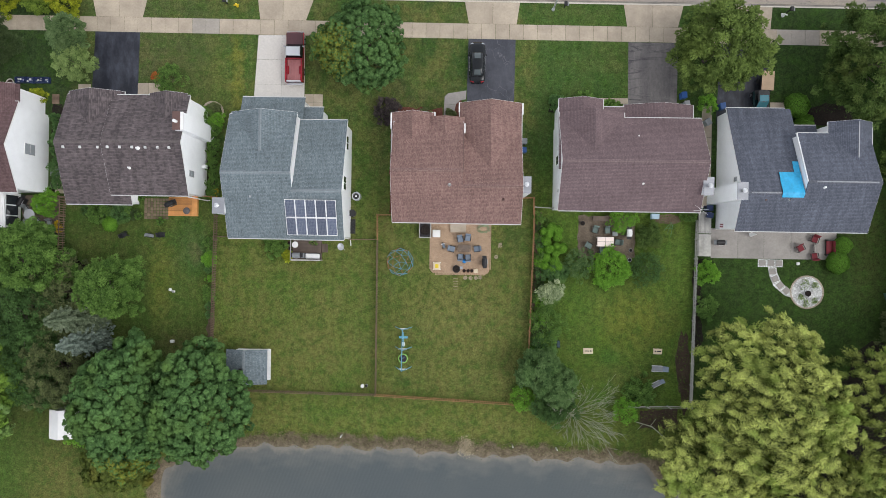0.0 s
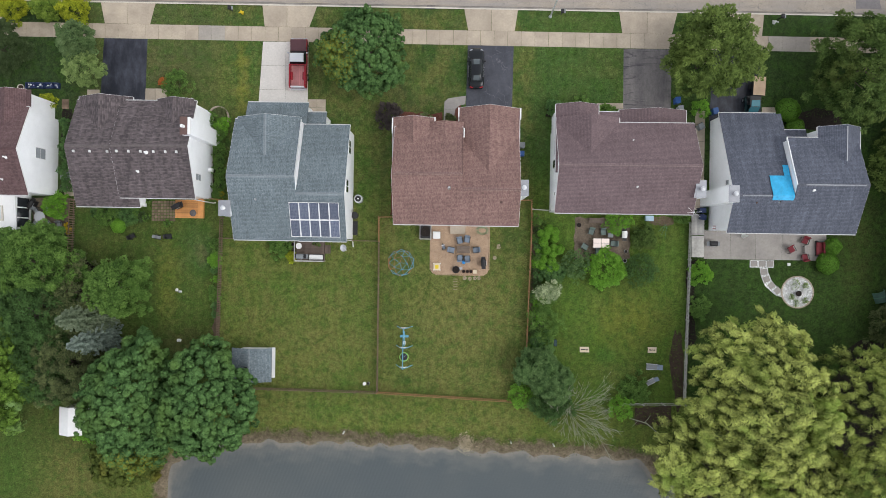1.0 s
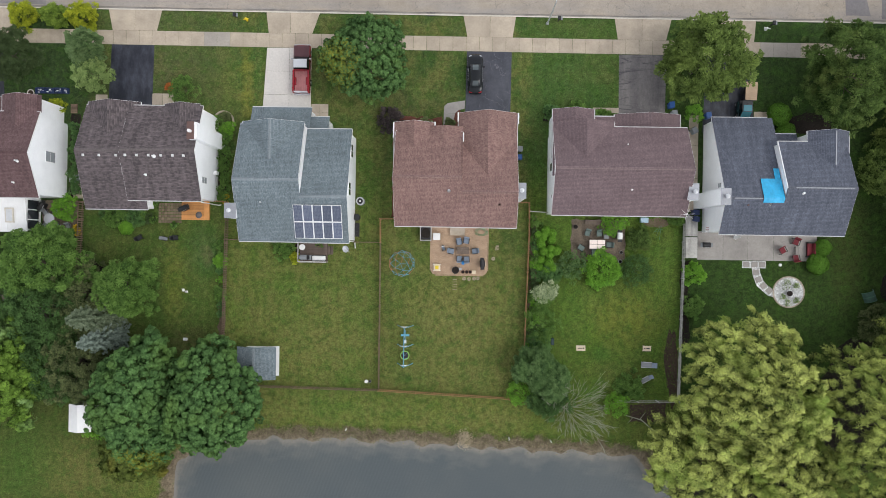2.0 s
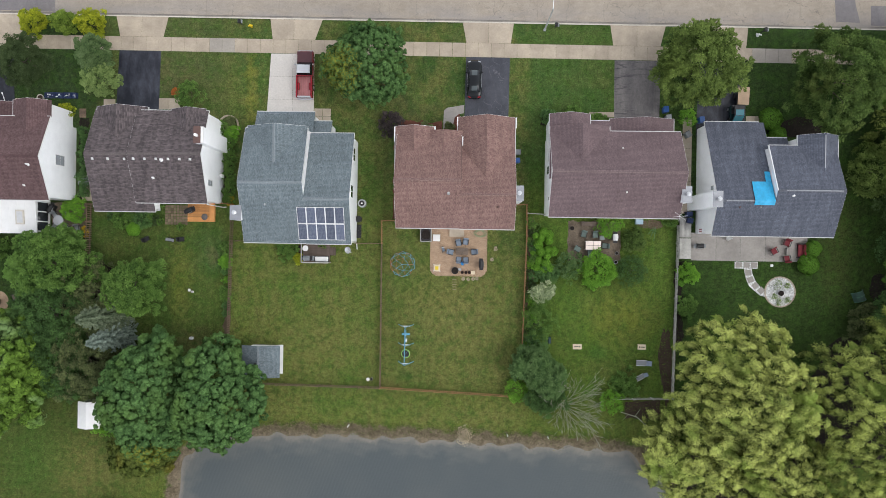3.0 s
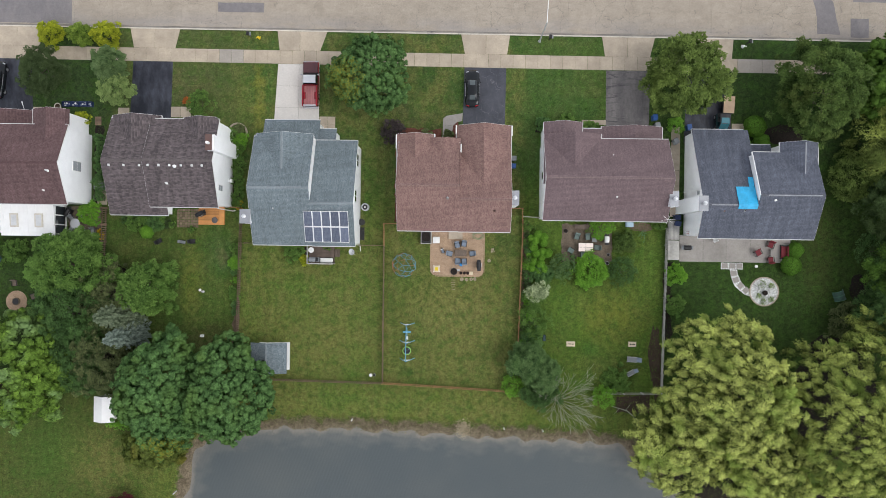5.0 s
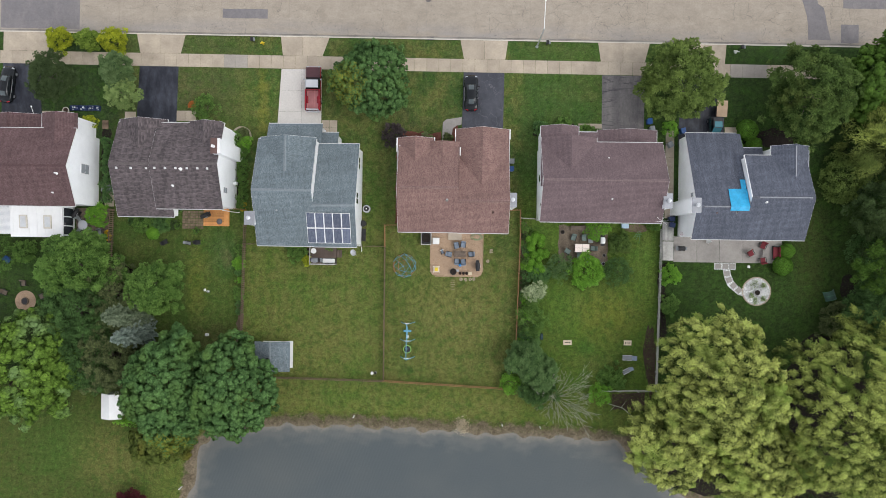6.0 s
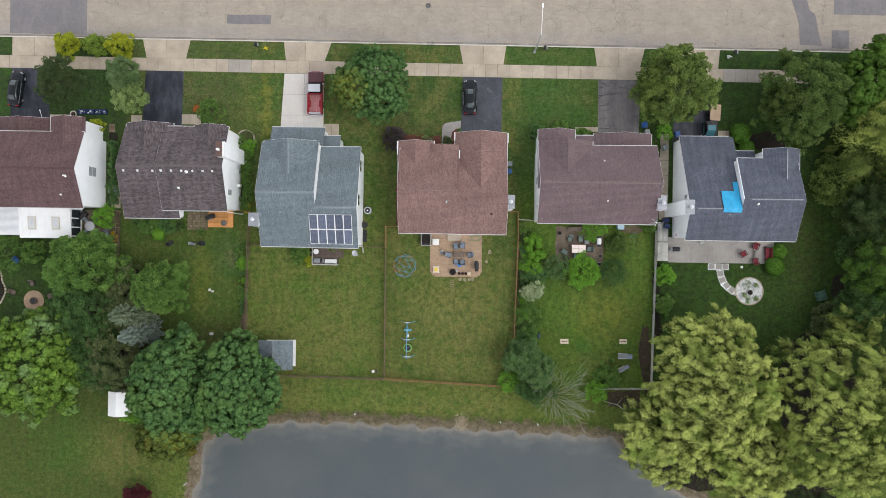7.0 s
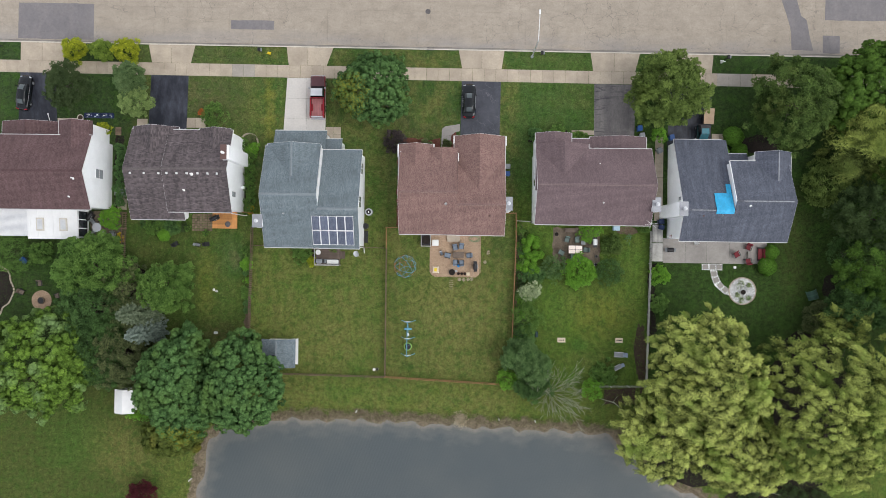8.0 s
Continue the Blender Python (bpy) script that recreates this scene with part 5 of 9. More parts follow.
def shrub(label, x, y, r, h, material, style="broad", seed=1, size=0.16, tufts=None, per=32, tuft_r=None, category="shrub", group="", name="shrub", ry=None):
    """A bush: short stems and a low crown."""
    rg = np.random.default_rng(seed)
    ob = thing(name, x, y, label=label, category=category, group=group)
    bm = bmesh.new()
    for i in range(5):
        a = i * 1.26
        tube(bm, (0.05 * math.cos(a), 0.05 * math.sin(a), -0.05), (r * 0.4 * math.cos(a), r * 0.4 * math.sin(a), h * 0.6), 0.03, 0.012, 5)
    part("stems", bm, "bark", ob, local=True)
    tufts = tufts or int(40 + 34 * r * r)
    if style == "spiky":
        leaves = crown(rg, r, ry or r, 0.12, h, 9, tufts, per, tuft_r or 0.16 + 0.13 * r, size, style)
    else:
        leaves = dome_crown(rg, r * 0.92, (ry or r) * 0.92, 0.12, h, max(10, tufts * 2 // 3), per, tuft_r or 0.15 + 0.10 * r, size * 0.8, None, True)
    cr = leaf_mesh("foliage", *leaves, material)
    cr.parent = ob
    return ob


def clipped(label, x, y, r, h, material, seed, group="", n=2600, size=0.085):
    """A tightly clipped round shrub: leaves in a close shell."""
    rg = np.random.default_rng(seed)
    ob = thing("clipped_shrub", x, y, label=label, category="shrub", group=group)
    part("stem", tube(bmesh.new(), (0, 0, -0.05), (0, 0, h * 0.5), 0.05), "bark", ob, local=True)
    d = rg.normal(size=(n, 3))
    d[:, 2] = np.abs(d[:, 2]) - 0.35
    d = unit(d)
    bump = 1 + 0.06 * np.sin(5 * d[:, 0] + seed) * np.sin(5 * d[:, 1] + 2 * seed) + 0.04 * np.sin(11 * d[:, 0]) * np.sin(9 * d[:, 1] + seed)
    pos = d * (bump * rg.uniform(0.93, 1.03, n))[:, None] * [r, r, h * 0.55] + [0, 0, h * 0.45]
    nrm = unit(d + rg.normal(size=(n, 3)) * 0.45)
    # tops tinted paler than the sides, light from above put into the colour
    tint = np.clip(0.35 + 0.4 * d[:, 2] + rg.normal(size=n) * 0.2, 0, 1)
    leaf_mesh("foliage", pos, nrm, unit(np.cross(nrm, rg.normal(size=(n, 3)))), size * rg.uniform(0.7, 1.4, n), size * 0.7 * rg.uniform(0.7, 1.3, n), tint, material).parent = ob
    return ob


def spruce(label, x, y, r, h, material, seed):
    """A conifer: whorls of boughs, needles drooping outward."""
    rg = np.random.default_rng(seed)
    ob = thing("spruce_tree", x, y, label=label, category="tree")
    part("trunk", tube(bmesh.new(), (0, 0, -0.1), (0, 0, h * 0.95), 0.16, 0.03), "bark", ob, local=True)
    P, D, T = [], [], []
    z = h * 0.08
    while z < h * 0.97:
        reach = r * (1 - z / h) ** 0.75
        nb = max(5, int(13 * (1 - z / h) + 4))
        for i in range(nb):
            a = math.tau * i / nb + rg.uniform(-0.25, 0.25)
            L = reach * rg.uniform(0.8, 1.12)
            s = rg.uniform(0, 1, 90) ** 0.7
            lat = rg.normal(size=90) * 0.16 * L * (1.15 - s)
            P.append(np.stack([math.cos(a) * s * L - math.sin(a) * lat, math.sin(a) * s * L + math.cos(a) * lat, z - 0.18 * L * s + 0.12 * s ** 3 * L + rg.normal(size=90) * 0.05], 1))
            D.append(np.tile([math.cos(a), math.sin(a), -0.15], (90, 1)) + rg.normal(size=(90, 3)) * 0.28)
            # needles darker near the trunk, paler towards the bough tips
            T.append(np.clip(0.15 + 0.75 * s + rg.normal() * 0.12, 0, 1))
        z += 0.34
    P, D, T = np.concatenate(P), unit(np.concatenate(D)), np.concatenate(T)
    n = len(P)
    nrm = unit(rg.normal(size=(n, 3)) * 0.4 + [0, 0, 1])
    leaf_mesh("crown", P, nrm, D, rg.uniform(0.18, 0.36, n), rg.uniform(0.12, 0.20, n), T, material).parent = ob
    return ob


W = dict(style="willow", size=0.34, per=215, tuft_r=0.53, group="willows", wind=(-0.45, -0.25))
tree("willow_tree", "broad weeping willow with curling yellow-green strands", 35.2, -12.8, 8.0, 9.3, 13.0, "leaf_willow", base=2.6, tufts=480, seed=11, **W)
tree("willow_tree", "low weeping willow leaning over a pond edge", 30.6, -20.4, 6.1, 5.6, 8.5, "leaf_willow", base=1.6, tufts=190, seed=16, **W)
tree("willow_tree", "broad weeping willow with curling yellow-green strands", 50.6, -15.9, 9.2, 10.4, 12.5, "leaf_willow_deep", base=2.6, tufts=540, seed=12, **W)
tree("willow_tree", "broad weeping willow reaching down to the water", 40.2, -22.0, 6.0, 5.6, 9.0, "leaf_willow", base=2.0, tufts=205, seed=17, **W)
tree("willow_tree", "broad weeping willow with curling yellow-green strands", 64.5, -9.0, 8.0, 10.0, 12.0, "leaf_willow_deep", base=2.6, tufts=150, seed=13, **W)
DW = dict(style="willow", size=0.38, per=330, tuft_r=1.0)
tree("willow_tree", "drooping willow with pale tips beside a charcoal-roofed house", 58.6, 19.6, 6.4, 3.8, 9.5, "leaf_willow_mid", base=2.0, tufts=64, seed=14, wind=(-1.1, 0.0), **DW)
tree("willow_tree", "drooping dark willow at a garden edge", 57.2, 16.0, 5.6, 2.4, 6.5, "leaf_willow_dark", base=1.5, tufts=34, seed=18, wind=(-1.1, -0.1), **DW)
tree("willow_tree", "drooping pale-tipped willow in a shaded lawn", 54.2, -5.6, 3.4, 2.8, 6.5, "leaf_willow_mid", base=1.0, tufts=40, seed=15, wind=(-0.9, -0.1), style="willow", size=0.28, per=300, tuft_r=0.62)
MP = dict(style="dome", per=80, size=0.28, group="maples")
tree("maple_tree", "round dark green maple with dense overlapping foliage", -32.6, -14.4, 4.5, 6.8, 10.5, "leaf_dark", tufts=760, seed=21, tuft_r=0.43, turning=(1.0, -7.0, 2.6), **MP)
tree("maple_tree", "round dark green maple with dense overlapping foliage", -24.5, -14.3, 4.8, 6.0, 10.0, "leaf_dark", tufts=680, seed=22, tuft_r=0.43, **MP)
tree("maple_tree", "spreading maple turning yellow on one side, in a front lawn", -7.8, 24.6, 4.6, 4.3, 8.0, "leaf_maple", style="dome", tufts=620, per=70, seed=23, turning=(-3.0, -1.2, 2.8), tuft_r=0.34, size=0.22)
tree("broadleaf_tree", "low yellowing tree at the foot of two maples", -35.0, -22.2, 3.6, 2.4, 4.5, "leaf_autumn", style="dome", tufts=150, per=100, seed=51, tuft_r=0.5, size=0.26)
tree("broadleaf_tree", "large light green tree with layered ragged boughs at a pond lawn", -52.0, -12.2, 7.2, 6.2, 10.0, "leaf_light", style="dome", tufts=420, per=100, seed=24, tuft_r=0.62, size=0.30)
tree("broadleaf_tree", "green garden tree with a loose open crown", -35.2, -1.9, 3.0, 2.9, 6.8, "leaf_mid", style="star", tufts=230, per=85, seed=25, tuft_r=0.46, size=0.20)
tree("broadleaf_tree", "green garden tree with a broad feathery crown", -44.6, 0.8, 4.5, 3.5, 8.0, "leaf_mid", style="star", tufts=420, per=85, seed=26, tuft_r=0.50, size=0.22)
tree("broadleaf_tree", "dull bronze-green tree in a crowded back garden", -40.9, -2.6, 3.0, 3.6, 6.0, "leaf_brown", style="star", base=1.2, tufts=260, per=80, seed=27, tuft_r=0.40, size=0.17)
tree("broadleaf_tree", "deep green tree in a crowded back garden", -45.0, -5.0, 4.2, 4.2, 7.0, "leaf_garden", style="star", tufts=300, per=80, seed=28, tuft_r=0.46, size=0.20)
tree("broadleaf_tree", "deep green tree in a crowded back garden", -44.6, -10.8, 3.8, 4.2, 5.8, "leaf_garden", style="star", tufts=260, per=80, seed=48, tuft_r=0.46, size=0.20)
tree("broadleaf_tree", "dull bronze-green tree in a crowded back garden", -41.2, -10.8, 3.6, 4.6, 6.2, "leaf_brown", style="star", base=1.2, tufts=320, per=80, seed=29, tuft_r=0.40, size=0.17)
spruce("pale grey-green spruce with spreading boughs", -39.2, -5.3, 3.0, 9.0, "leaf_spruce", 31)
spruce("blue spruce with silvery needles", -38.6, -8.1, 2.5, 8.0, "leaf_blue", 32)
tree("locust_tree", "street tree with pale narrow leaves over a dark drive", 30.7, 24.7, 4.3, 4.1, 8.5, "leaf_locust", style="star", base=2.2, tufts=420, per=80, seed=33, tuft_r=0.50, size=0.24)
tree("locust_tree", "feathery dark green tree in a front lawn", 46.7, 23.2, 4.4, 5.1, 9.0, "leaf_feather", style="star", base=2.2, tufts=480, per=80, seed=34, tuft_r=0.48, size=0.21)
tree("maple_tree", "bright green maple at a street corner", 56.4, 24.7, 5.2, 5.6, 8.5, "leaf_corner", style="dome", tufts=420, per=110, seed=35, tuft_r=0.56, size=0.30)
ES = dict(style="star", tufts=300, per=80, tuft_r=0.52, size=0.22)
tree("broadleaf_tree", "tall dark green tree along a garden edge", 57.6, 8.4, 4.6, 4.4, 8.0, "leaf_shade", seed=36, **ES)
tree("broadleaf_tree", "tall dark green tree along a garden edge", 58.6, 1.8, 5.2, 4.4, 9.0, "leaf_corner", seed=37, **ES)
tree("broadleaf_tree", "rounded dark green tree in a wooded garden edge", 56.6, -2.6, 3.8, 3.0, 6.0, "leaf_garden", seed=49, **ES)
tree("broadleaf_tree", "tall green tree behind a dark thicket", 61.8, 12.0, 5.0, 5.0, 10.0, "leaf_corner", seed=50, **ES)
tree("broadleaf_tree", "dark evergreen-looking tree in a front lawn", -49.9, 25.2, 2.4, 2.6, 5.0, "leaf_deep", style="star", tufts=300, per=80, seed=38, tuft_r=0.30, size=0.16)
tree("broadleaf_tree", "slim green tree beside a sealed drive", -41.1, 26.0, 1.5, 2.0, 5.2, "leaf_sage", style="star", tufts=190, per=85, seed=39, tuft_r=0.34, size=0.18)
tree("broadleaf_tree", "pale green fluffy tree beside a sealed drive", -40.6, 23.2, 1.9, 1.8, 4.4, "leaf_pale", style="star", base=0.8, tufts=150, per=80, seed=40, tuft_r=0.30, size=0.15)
for x, r, ry, m, what, sd in ((-49.9, 1.6, 1.4, "leaf_yellow", "golden-leaved shrub on the grass verge", 41), (-46.0, 1.35, 1.2, "leaf_lime", "yellow-green shrub on the grass verge", 42), (-42.6, 1.75, 1.5, "leaf_yellow", "golden-leaved shrub on the grass verge", 43)):
    shrub(what, x, 30.6, r, 2.4, m, "broad", seed=sd, group="verge shrubs", ry=ry, size=0.26, tufts=110, per=60, tuft_r=0.30)
tree("broadleaf_tree", "dull green tree against a garden fence", 12.3, -10.4, 2.1, 2.0, 4.6, "leaf_grey", style="star", tufts=250, per=70, seed=45, tuft_r=0.36, size=0.22)
tree("broadleaf_tree", "dull green tree beside a pond fence", 14.1, -12.2, 1.8, 1.8, 4.6, "leaf_grey", style="star", tufts=240, per=70, seed=46, tuft_r=0.36, size=0.22)
tree("broadleaf_tree", "mixed green tree beside a pond fence", 14.4, -14.9, 2.8, 2.0, 3.6, "leaf_garden", style="spiky", lobes=20, tufts=160, per=55, seed=52, tuft_r=0.4, size=0.24)
tree("broadleaf_tree", "crimson-leaved small tree in a lawn", -39.3, -30.6, 1.5, 1.5, 3.0, "leaf_red", style="star", tufts=110, per=70, seed=47, tuft_r=0.32, size=0.16)


def bare_tree(x, y, r, h, seed):
    """A leafless tree: many stems from one stool that fork into fine twigs."""
    rnd = random.Random(seed)
    ob = thing("bare_tree", x, y, label="leafless grey tree with fine radiating twigs beside a pond", category="tree")
    stems = bmesh.new()
    twigs = bmesh.new()

    def grow(p, d, ln, rad, depth):
        q = p + d * ln
        tube(stems if depth < 2 else twigs, p, q, max(rad, 0.017), max(rad * 0.66, 0.012), 5 if depth < 2 else 3)
        if depth < 4:
            for k in range(2 if depth else 3):
                e = (d + Vector((rnd.uniform(-0.42, 0.42), rnd.uniform(-0.42, 0.42), rnd.uniform(-0.2, 0.3)))).normalized()
                grow(q if k == 0 else p.lerp(q, rnd.uniform(0.45, 0.95)), e, ln * rnd.uniform(0.62, 0.88), rad * 0.62, depth + 1)

    for i in range(24):
        a = rnd.uniform(0, math.tau)
        long = r * (0.30 + 0.10 * math.cos(a - 0.9)) * rnd.uniform(0.7, 1.1)
        grow(Vector((0.12 * math.cos(a), 0.12 * math.sin(a), 0.0)), Vector((math.cos(a), math.sin(a), rnd.uniform(0.5, 1.5))).normalized(), long, 0.042, 0)
    part("stems", stems, "pale_bark", ob, local=True)
    part("twig_crown", twigs, "pale_bark", ob, local=True)


bare_tree(16.4, -15.8, 6.6, 5.2, 5)


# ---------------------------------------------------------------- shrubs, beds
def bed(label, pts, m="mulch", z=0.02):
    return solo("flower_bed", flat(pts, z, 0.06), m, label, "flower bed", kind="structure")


def rect(x0, x1, y0, y1, seed=0, wob=0.2, step=0.6):
    """A strip with uneven edges."""
    rnd = random.Random(seed)
    j = lambda: rnd.uniform(-wob, wob)
    nx, ny = max(1, int((x1 - x0) / step)), max(1, int((y1 - y0) / step))
    out = [(x0 + (x1 - x0) * i / nx + j(), y0 + j()) for i in range(nx)]
    out += [(x1 + j(), y0 + (y1 - y0) * i / ny + j()) for i in range(ny)]
    out += [(x1 - (x1 - x0) * i / nx + j(), y1 + j()) for i in range(nx)]
    out += [(x0 + j(), y1 - (y1 - y0) * i / ny + j()) for i in range(ny)]
    return out


for i, (text, x0, x1, y0, y1, m) in enumerate((
        ("bare brown soil strip along a fence", -26.0, -25.3, -10.5, -3.2, "soil"), ("red mulch strip against a house wall", -4.95, -3.9, 6.8, 17.0, "red_mulch"),
        ("red mulch bed before a house front", -4.6, 1.0, 16.9, 19.0, "red_mulch"), ("red mulch bed beside a garage", 2.35, 3.0, 16.5, 20.0, "red_mulch"),
        ("bare brown soil strip along a fence", 11.75, 12.5, -9.5, 7.3, "soil"),
        ("dark bare soil along a fence", 29.95, 31.0, -9.0, 2.0, "mulch"), 
        ("planted bed against a white wall", -26.2, -25.2, 8.8, 18.0, "mulch"),
        ("planted bed against a white wall", -44.6, -43.4, 8.8, 19.0, "mulch"), ("mulch bed before a house front", 13.2, 18.6, 18.6, 20.2, "mulch"),
        ("dark soil under a bare tree", 24.2, 28.4, -17.4, -15.2, "dark_soil"))):
    bed(text, rect(x0, x1, y0, y1, i), m)
bed("bare soil and weeds under a fence line", blob(29.0, -10.6, 0.8, 4.4, 17, wob=0.3), "dark_soil")
bed("dark mulch bed in a front lawn", blob(44.9, 18.7, 2.6, 1.35, 3), "mulch")
bed("dark mulch bed with a paved rim", blob(-62.6, -3.0, 3.2, 4.2, 4), "mulch")
rimmed = thing("bed_rim", -62.6, -3.0, 0, label="curved tan stone rim round a mulch bed", category="edging", kind="structure")
line = blob(-62.6, -3.0, 3.3, 4.3, 4, 64)
for (xa, ya), (xb, yb) in zip(line, line[1:] + line[:1]):
    part("edging_stone", box(bmesh.new(), -0.19, 0.19, -0.09, 0.09, -0.03, 0.12, pose((xa + xb) / 2, (ya + yb) / 2, 0, 0, 0, math.degrees(math.atan2(yb - ya, xb - xa)))), "walk", rimmed)
# dark sheets that paint shade on the ground between the crowns
bed("bare soil under a willow, darkened for its shade", blob(43.5, -19.0, 2.6, 6.0, 5), "mulch")
bed("bare soil under garden trees, darkened for their shade", blob(-42.5, -6.5, 4.5, 7.0, 6), "mulch")
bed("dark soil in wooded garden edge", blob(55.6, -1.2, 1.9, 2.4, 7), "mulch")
# two more dark sheets standing in for shade beneath the willows
bed("bare soil under a willow, darkened for its shade", blob(37.5, -25.2, 7.0, 3.4, 9), "mulch")
bed("bare soil under a willow, darkened for its shade", blob(52.0, -15.0, 5.5, 8.0, 11), "mulch")
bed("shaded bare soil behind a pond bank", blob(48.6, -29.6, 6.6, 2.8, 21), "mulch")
for x, y, r, sd in ((43.6, -29.2, 1.2, 411), (49.5, -29.6, 1.7, 412), (53.2, -30.4, 2.0, 413)):
    shrub("dark undergrowth beneath a willow by the pond", x, y, r, 1.2, "leaf_shade", "broad", seed=sd, group="pond undergrowth")
bed("bare trodden soil under the eaves", blob(26.9, 6.6, 1.4, 0.6, 13), "soil")

def plant(first, rows):
    """Bushes by place, spread, height, foliage, look and leaf style."""
    for i, (x, y, r, h, m, text, st) in enumerate(rows):
        shrub(text, x, y, r, h, m, st, seed=first + i, size=0.17 if st == "broad" else 0.26)


# back gardens by the pond
plant(100, [
    (13.3, -1.6, 1.45, 2.2, "leaf_white", "loose shrub with masses of white flowers", "spiky"),
    (13.2, -5.6, 1.9, 2.3, "leaf_mid", "loose green shrub against a fence", "broad"),
    (12.9, -7.9, 1.4, 1.8, "leaf_maple", "dark green shrub against a fence", "broad"),
    (13.9, -13.4, 1.6, 2.0, "leaf_mid", "loose green shrub beside a pond fence", "broad"),
    (22.2, -15.2, 1.35, 1.7, "leaf_bright", "bright green rounded shrub in a lawn", "broad"),
    (20.3, 0.95, 2.1, 1.8, "leaf_bright", "large bright green shrub beside a patio", "fine"),
    (16.8, 1.4, 1.6, 1.5, "leaf_grey", "broad-leaved grey-green shrub beside a patio", "broad"),
    (24.3, 0.9, 1.75, 1.9, "leaf_garden", "dark green rounded shrub beside a patio", "broad"),
    (21.6, 6.6, 1.4, 1.5, "leaf_bright", "bright green shrub under the eaves", "broad"),
    (24.7, 4.6, 1.3, 1.0, "leaf_feather", "low wispy shrub at a lawn edge", "fine"),
    (31.3, 0.6, 1.2, 1.3, "leaf_bright", "bright green shrub against a fence", "fine"),
    (31.2, -3.4, 1.1, 1.3, "leaf_mid", "green shrub against a fence", "fine"),
    (29.2, 7.2, 0.8, 1.2, "leaf_mid", "green shrub at a house corner", "broad"),
    (56.0, 3.9, 2.4, 3.0, "leaf_maple", "dark shrub at a wooded garden edge", "broad"),
    (52.5, -5.0, 2.2, 2.8, "leaf_brown", "bronze shrub at a wooded garden edge", "fine"),
    (13.0, -2.9, 1.3, 1.7, "leaf_mid", "green shrub against a garden fence", "broad"),
    (14.3, 0.3, 1.2, 1.0, "leaf_maple", "low dark plants along a fence bed", "fine"),
    (23.9, -13.2, 1.6, 0.6, "leaf_mid", "patch of rough weeds by a fence", "fine"),
])
# front gardens
plant(118, [
    (39.3, 17.6, 0.8, 1.6, "leaf_bright", "narrow bright shrub beside a garage", "broad"),
    (30.8, 19.6, 0.95, 2.2, "leaf_bright", "upright bright green shrub beside a drive", "broad"),
    (-26.1, 17.8, 1.0, 1.0, "leaf_mid", "leafy bush in a stone ring", "broad"),
    (-25.2, 17.2, 0.8, 0.8, "leaf_bright", "leafy bush in a stone ring", "fine"),
    (-25.4, 18.6, 0.6, 0.7, "leaf_brown", "dull pinkish plants in a stone ring", "fine"),
    (-30.4, 21.9, 1.6, 1.5, "leaf_mid", "green shrub before a house front", "broad"),
    (-32.3, 22.3, 0.3, 0.7, "leaf_orange", "small orange-red flower clump", "fine"),
    (-5.2, 18.5, 1.35, 1.8, "leaf_purple", "purple-leaved shrub before a house front", "fine"),
    (-1.0, 17.9, 0.8, 0.8, "leaf_brown", "low bronze plant in a red bed", "fine"),
    (1.9, 18.2, 0.5, 0.6, "leaf_brown", "low bronze plant in a red bed", "fine"),
    (20.0, 19.2, 0.9, 0.9, "leaf_mid", "low shrub beside a porch path", "fine"),
    (17.0, 20.0, 1.0, 1.0, "leaf_mid", "low shrub before a house front", "fine"),
    (14.0, 19.7, 0.8, 1.0, "leaf_maple", "low shrub at a house corner", "fine"),
    (-46.0, 19.8, 0.8, 0.9, "leaf_yellow", "yellow-green plant before a house front", "fine"),
    (53.0, 13.3, 2.8, 3.4, "leaf_locust", "drooping dark shrub at a garden edge", "fine"),
])
# west and middle back gardens
plant(133, [
    (10.6, -14.0, 1.3, 1.8, "leaf_bright", "bright green shrub at a fence corner", "broad"),
    (-38.6, 6.4, 1.2, 0.9, "leaf_mid", "low spreading plants under the eaves", "fine"),
    (-36.2, 6.3, 1.1, 0.8, "leaf_maple", "low spreading plants under the eaves", "fine"),
    (-44.6, 7.4, 1.35, 1.8, "leaf_bright", "green shrub beside a sunroom patio", "fine"),
    (-54.5, 2.4, 1.4, 1.4, "leaf_mid", "green shrub in a shaded lawn", "fine"),
    (-58.2, 2.2, 2.6, 3.2, "leaf_mid", "tall green shrub in a shaded lawn", "broad"),
    (-18.0, 3.0, 1.2, 0.9, "leaf_mid", "straggling plants under the eaves", "fine"),
    (-16.6, 1.7, 0.5, 0.6, "leaf_yellow", "yellow-green plant beside a deck", "fine"),
    (-40.2, -18.9, 1.7, 1.4, "leaf_bright", "green shrub beside a white shed", "broad"),
    (-25.7, -3.0, 0.6, 0.5, "leaf_mid", "low plants in a fence bed", "fine"),
    (-25.7, 1.2, 0.7, 0.6, "leaf_bright", "low plants in a fence bed", "fine"),
    (-38.5, -10.8, 1.9, 2.4, "leaf_brown", "bronze shrub under garden trees", "fine"),
    (-44.0, -13.3, 2.0, 2.4, "leaf_brown", "bronze shrub under garden trees", "fine"),
])
for i in range(9):
    shrub("green climber against a white wall", -43.45 + 0.15 * (i % 2), 9.6 + i * 0.95, 0.5, 1.3 + 0.3 * (i % 3), "leaf_maple", seed=160 + i, group="wall climbers")
for i in range(8):
    shrub("rounded green shrub along a white wall", -25.5 + 0.1 * (i % 3), 8.9 + i * 1.05, 0.55 + 0.12 * (i % 2), 0.9, "leaf_mid", seed=175 + i, group="wall shrubs")
rnd = random.Random(8)
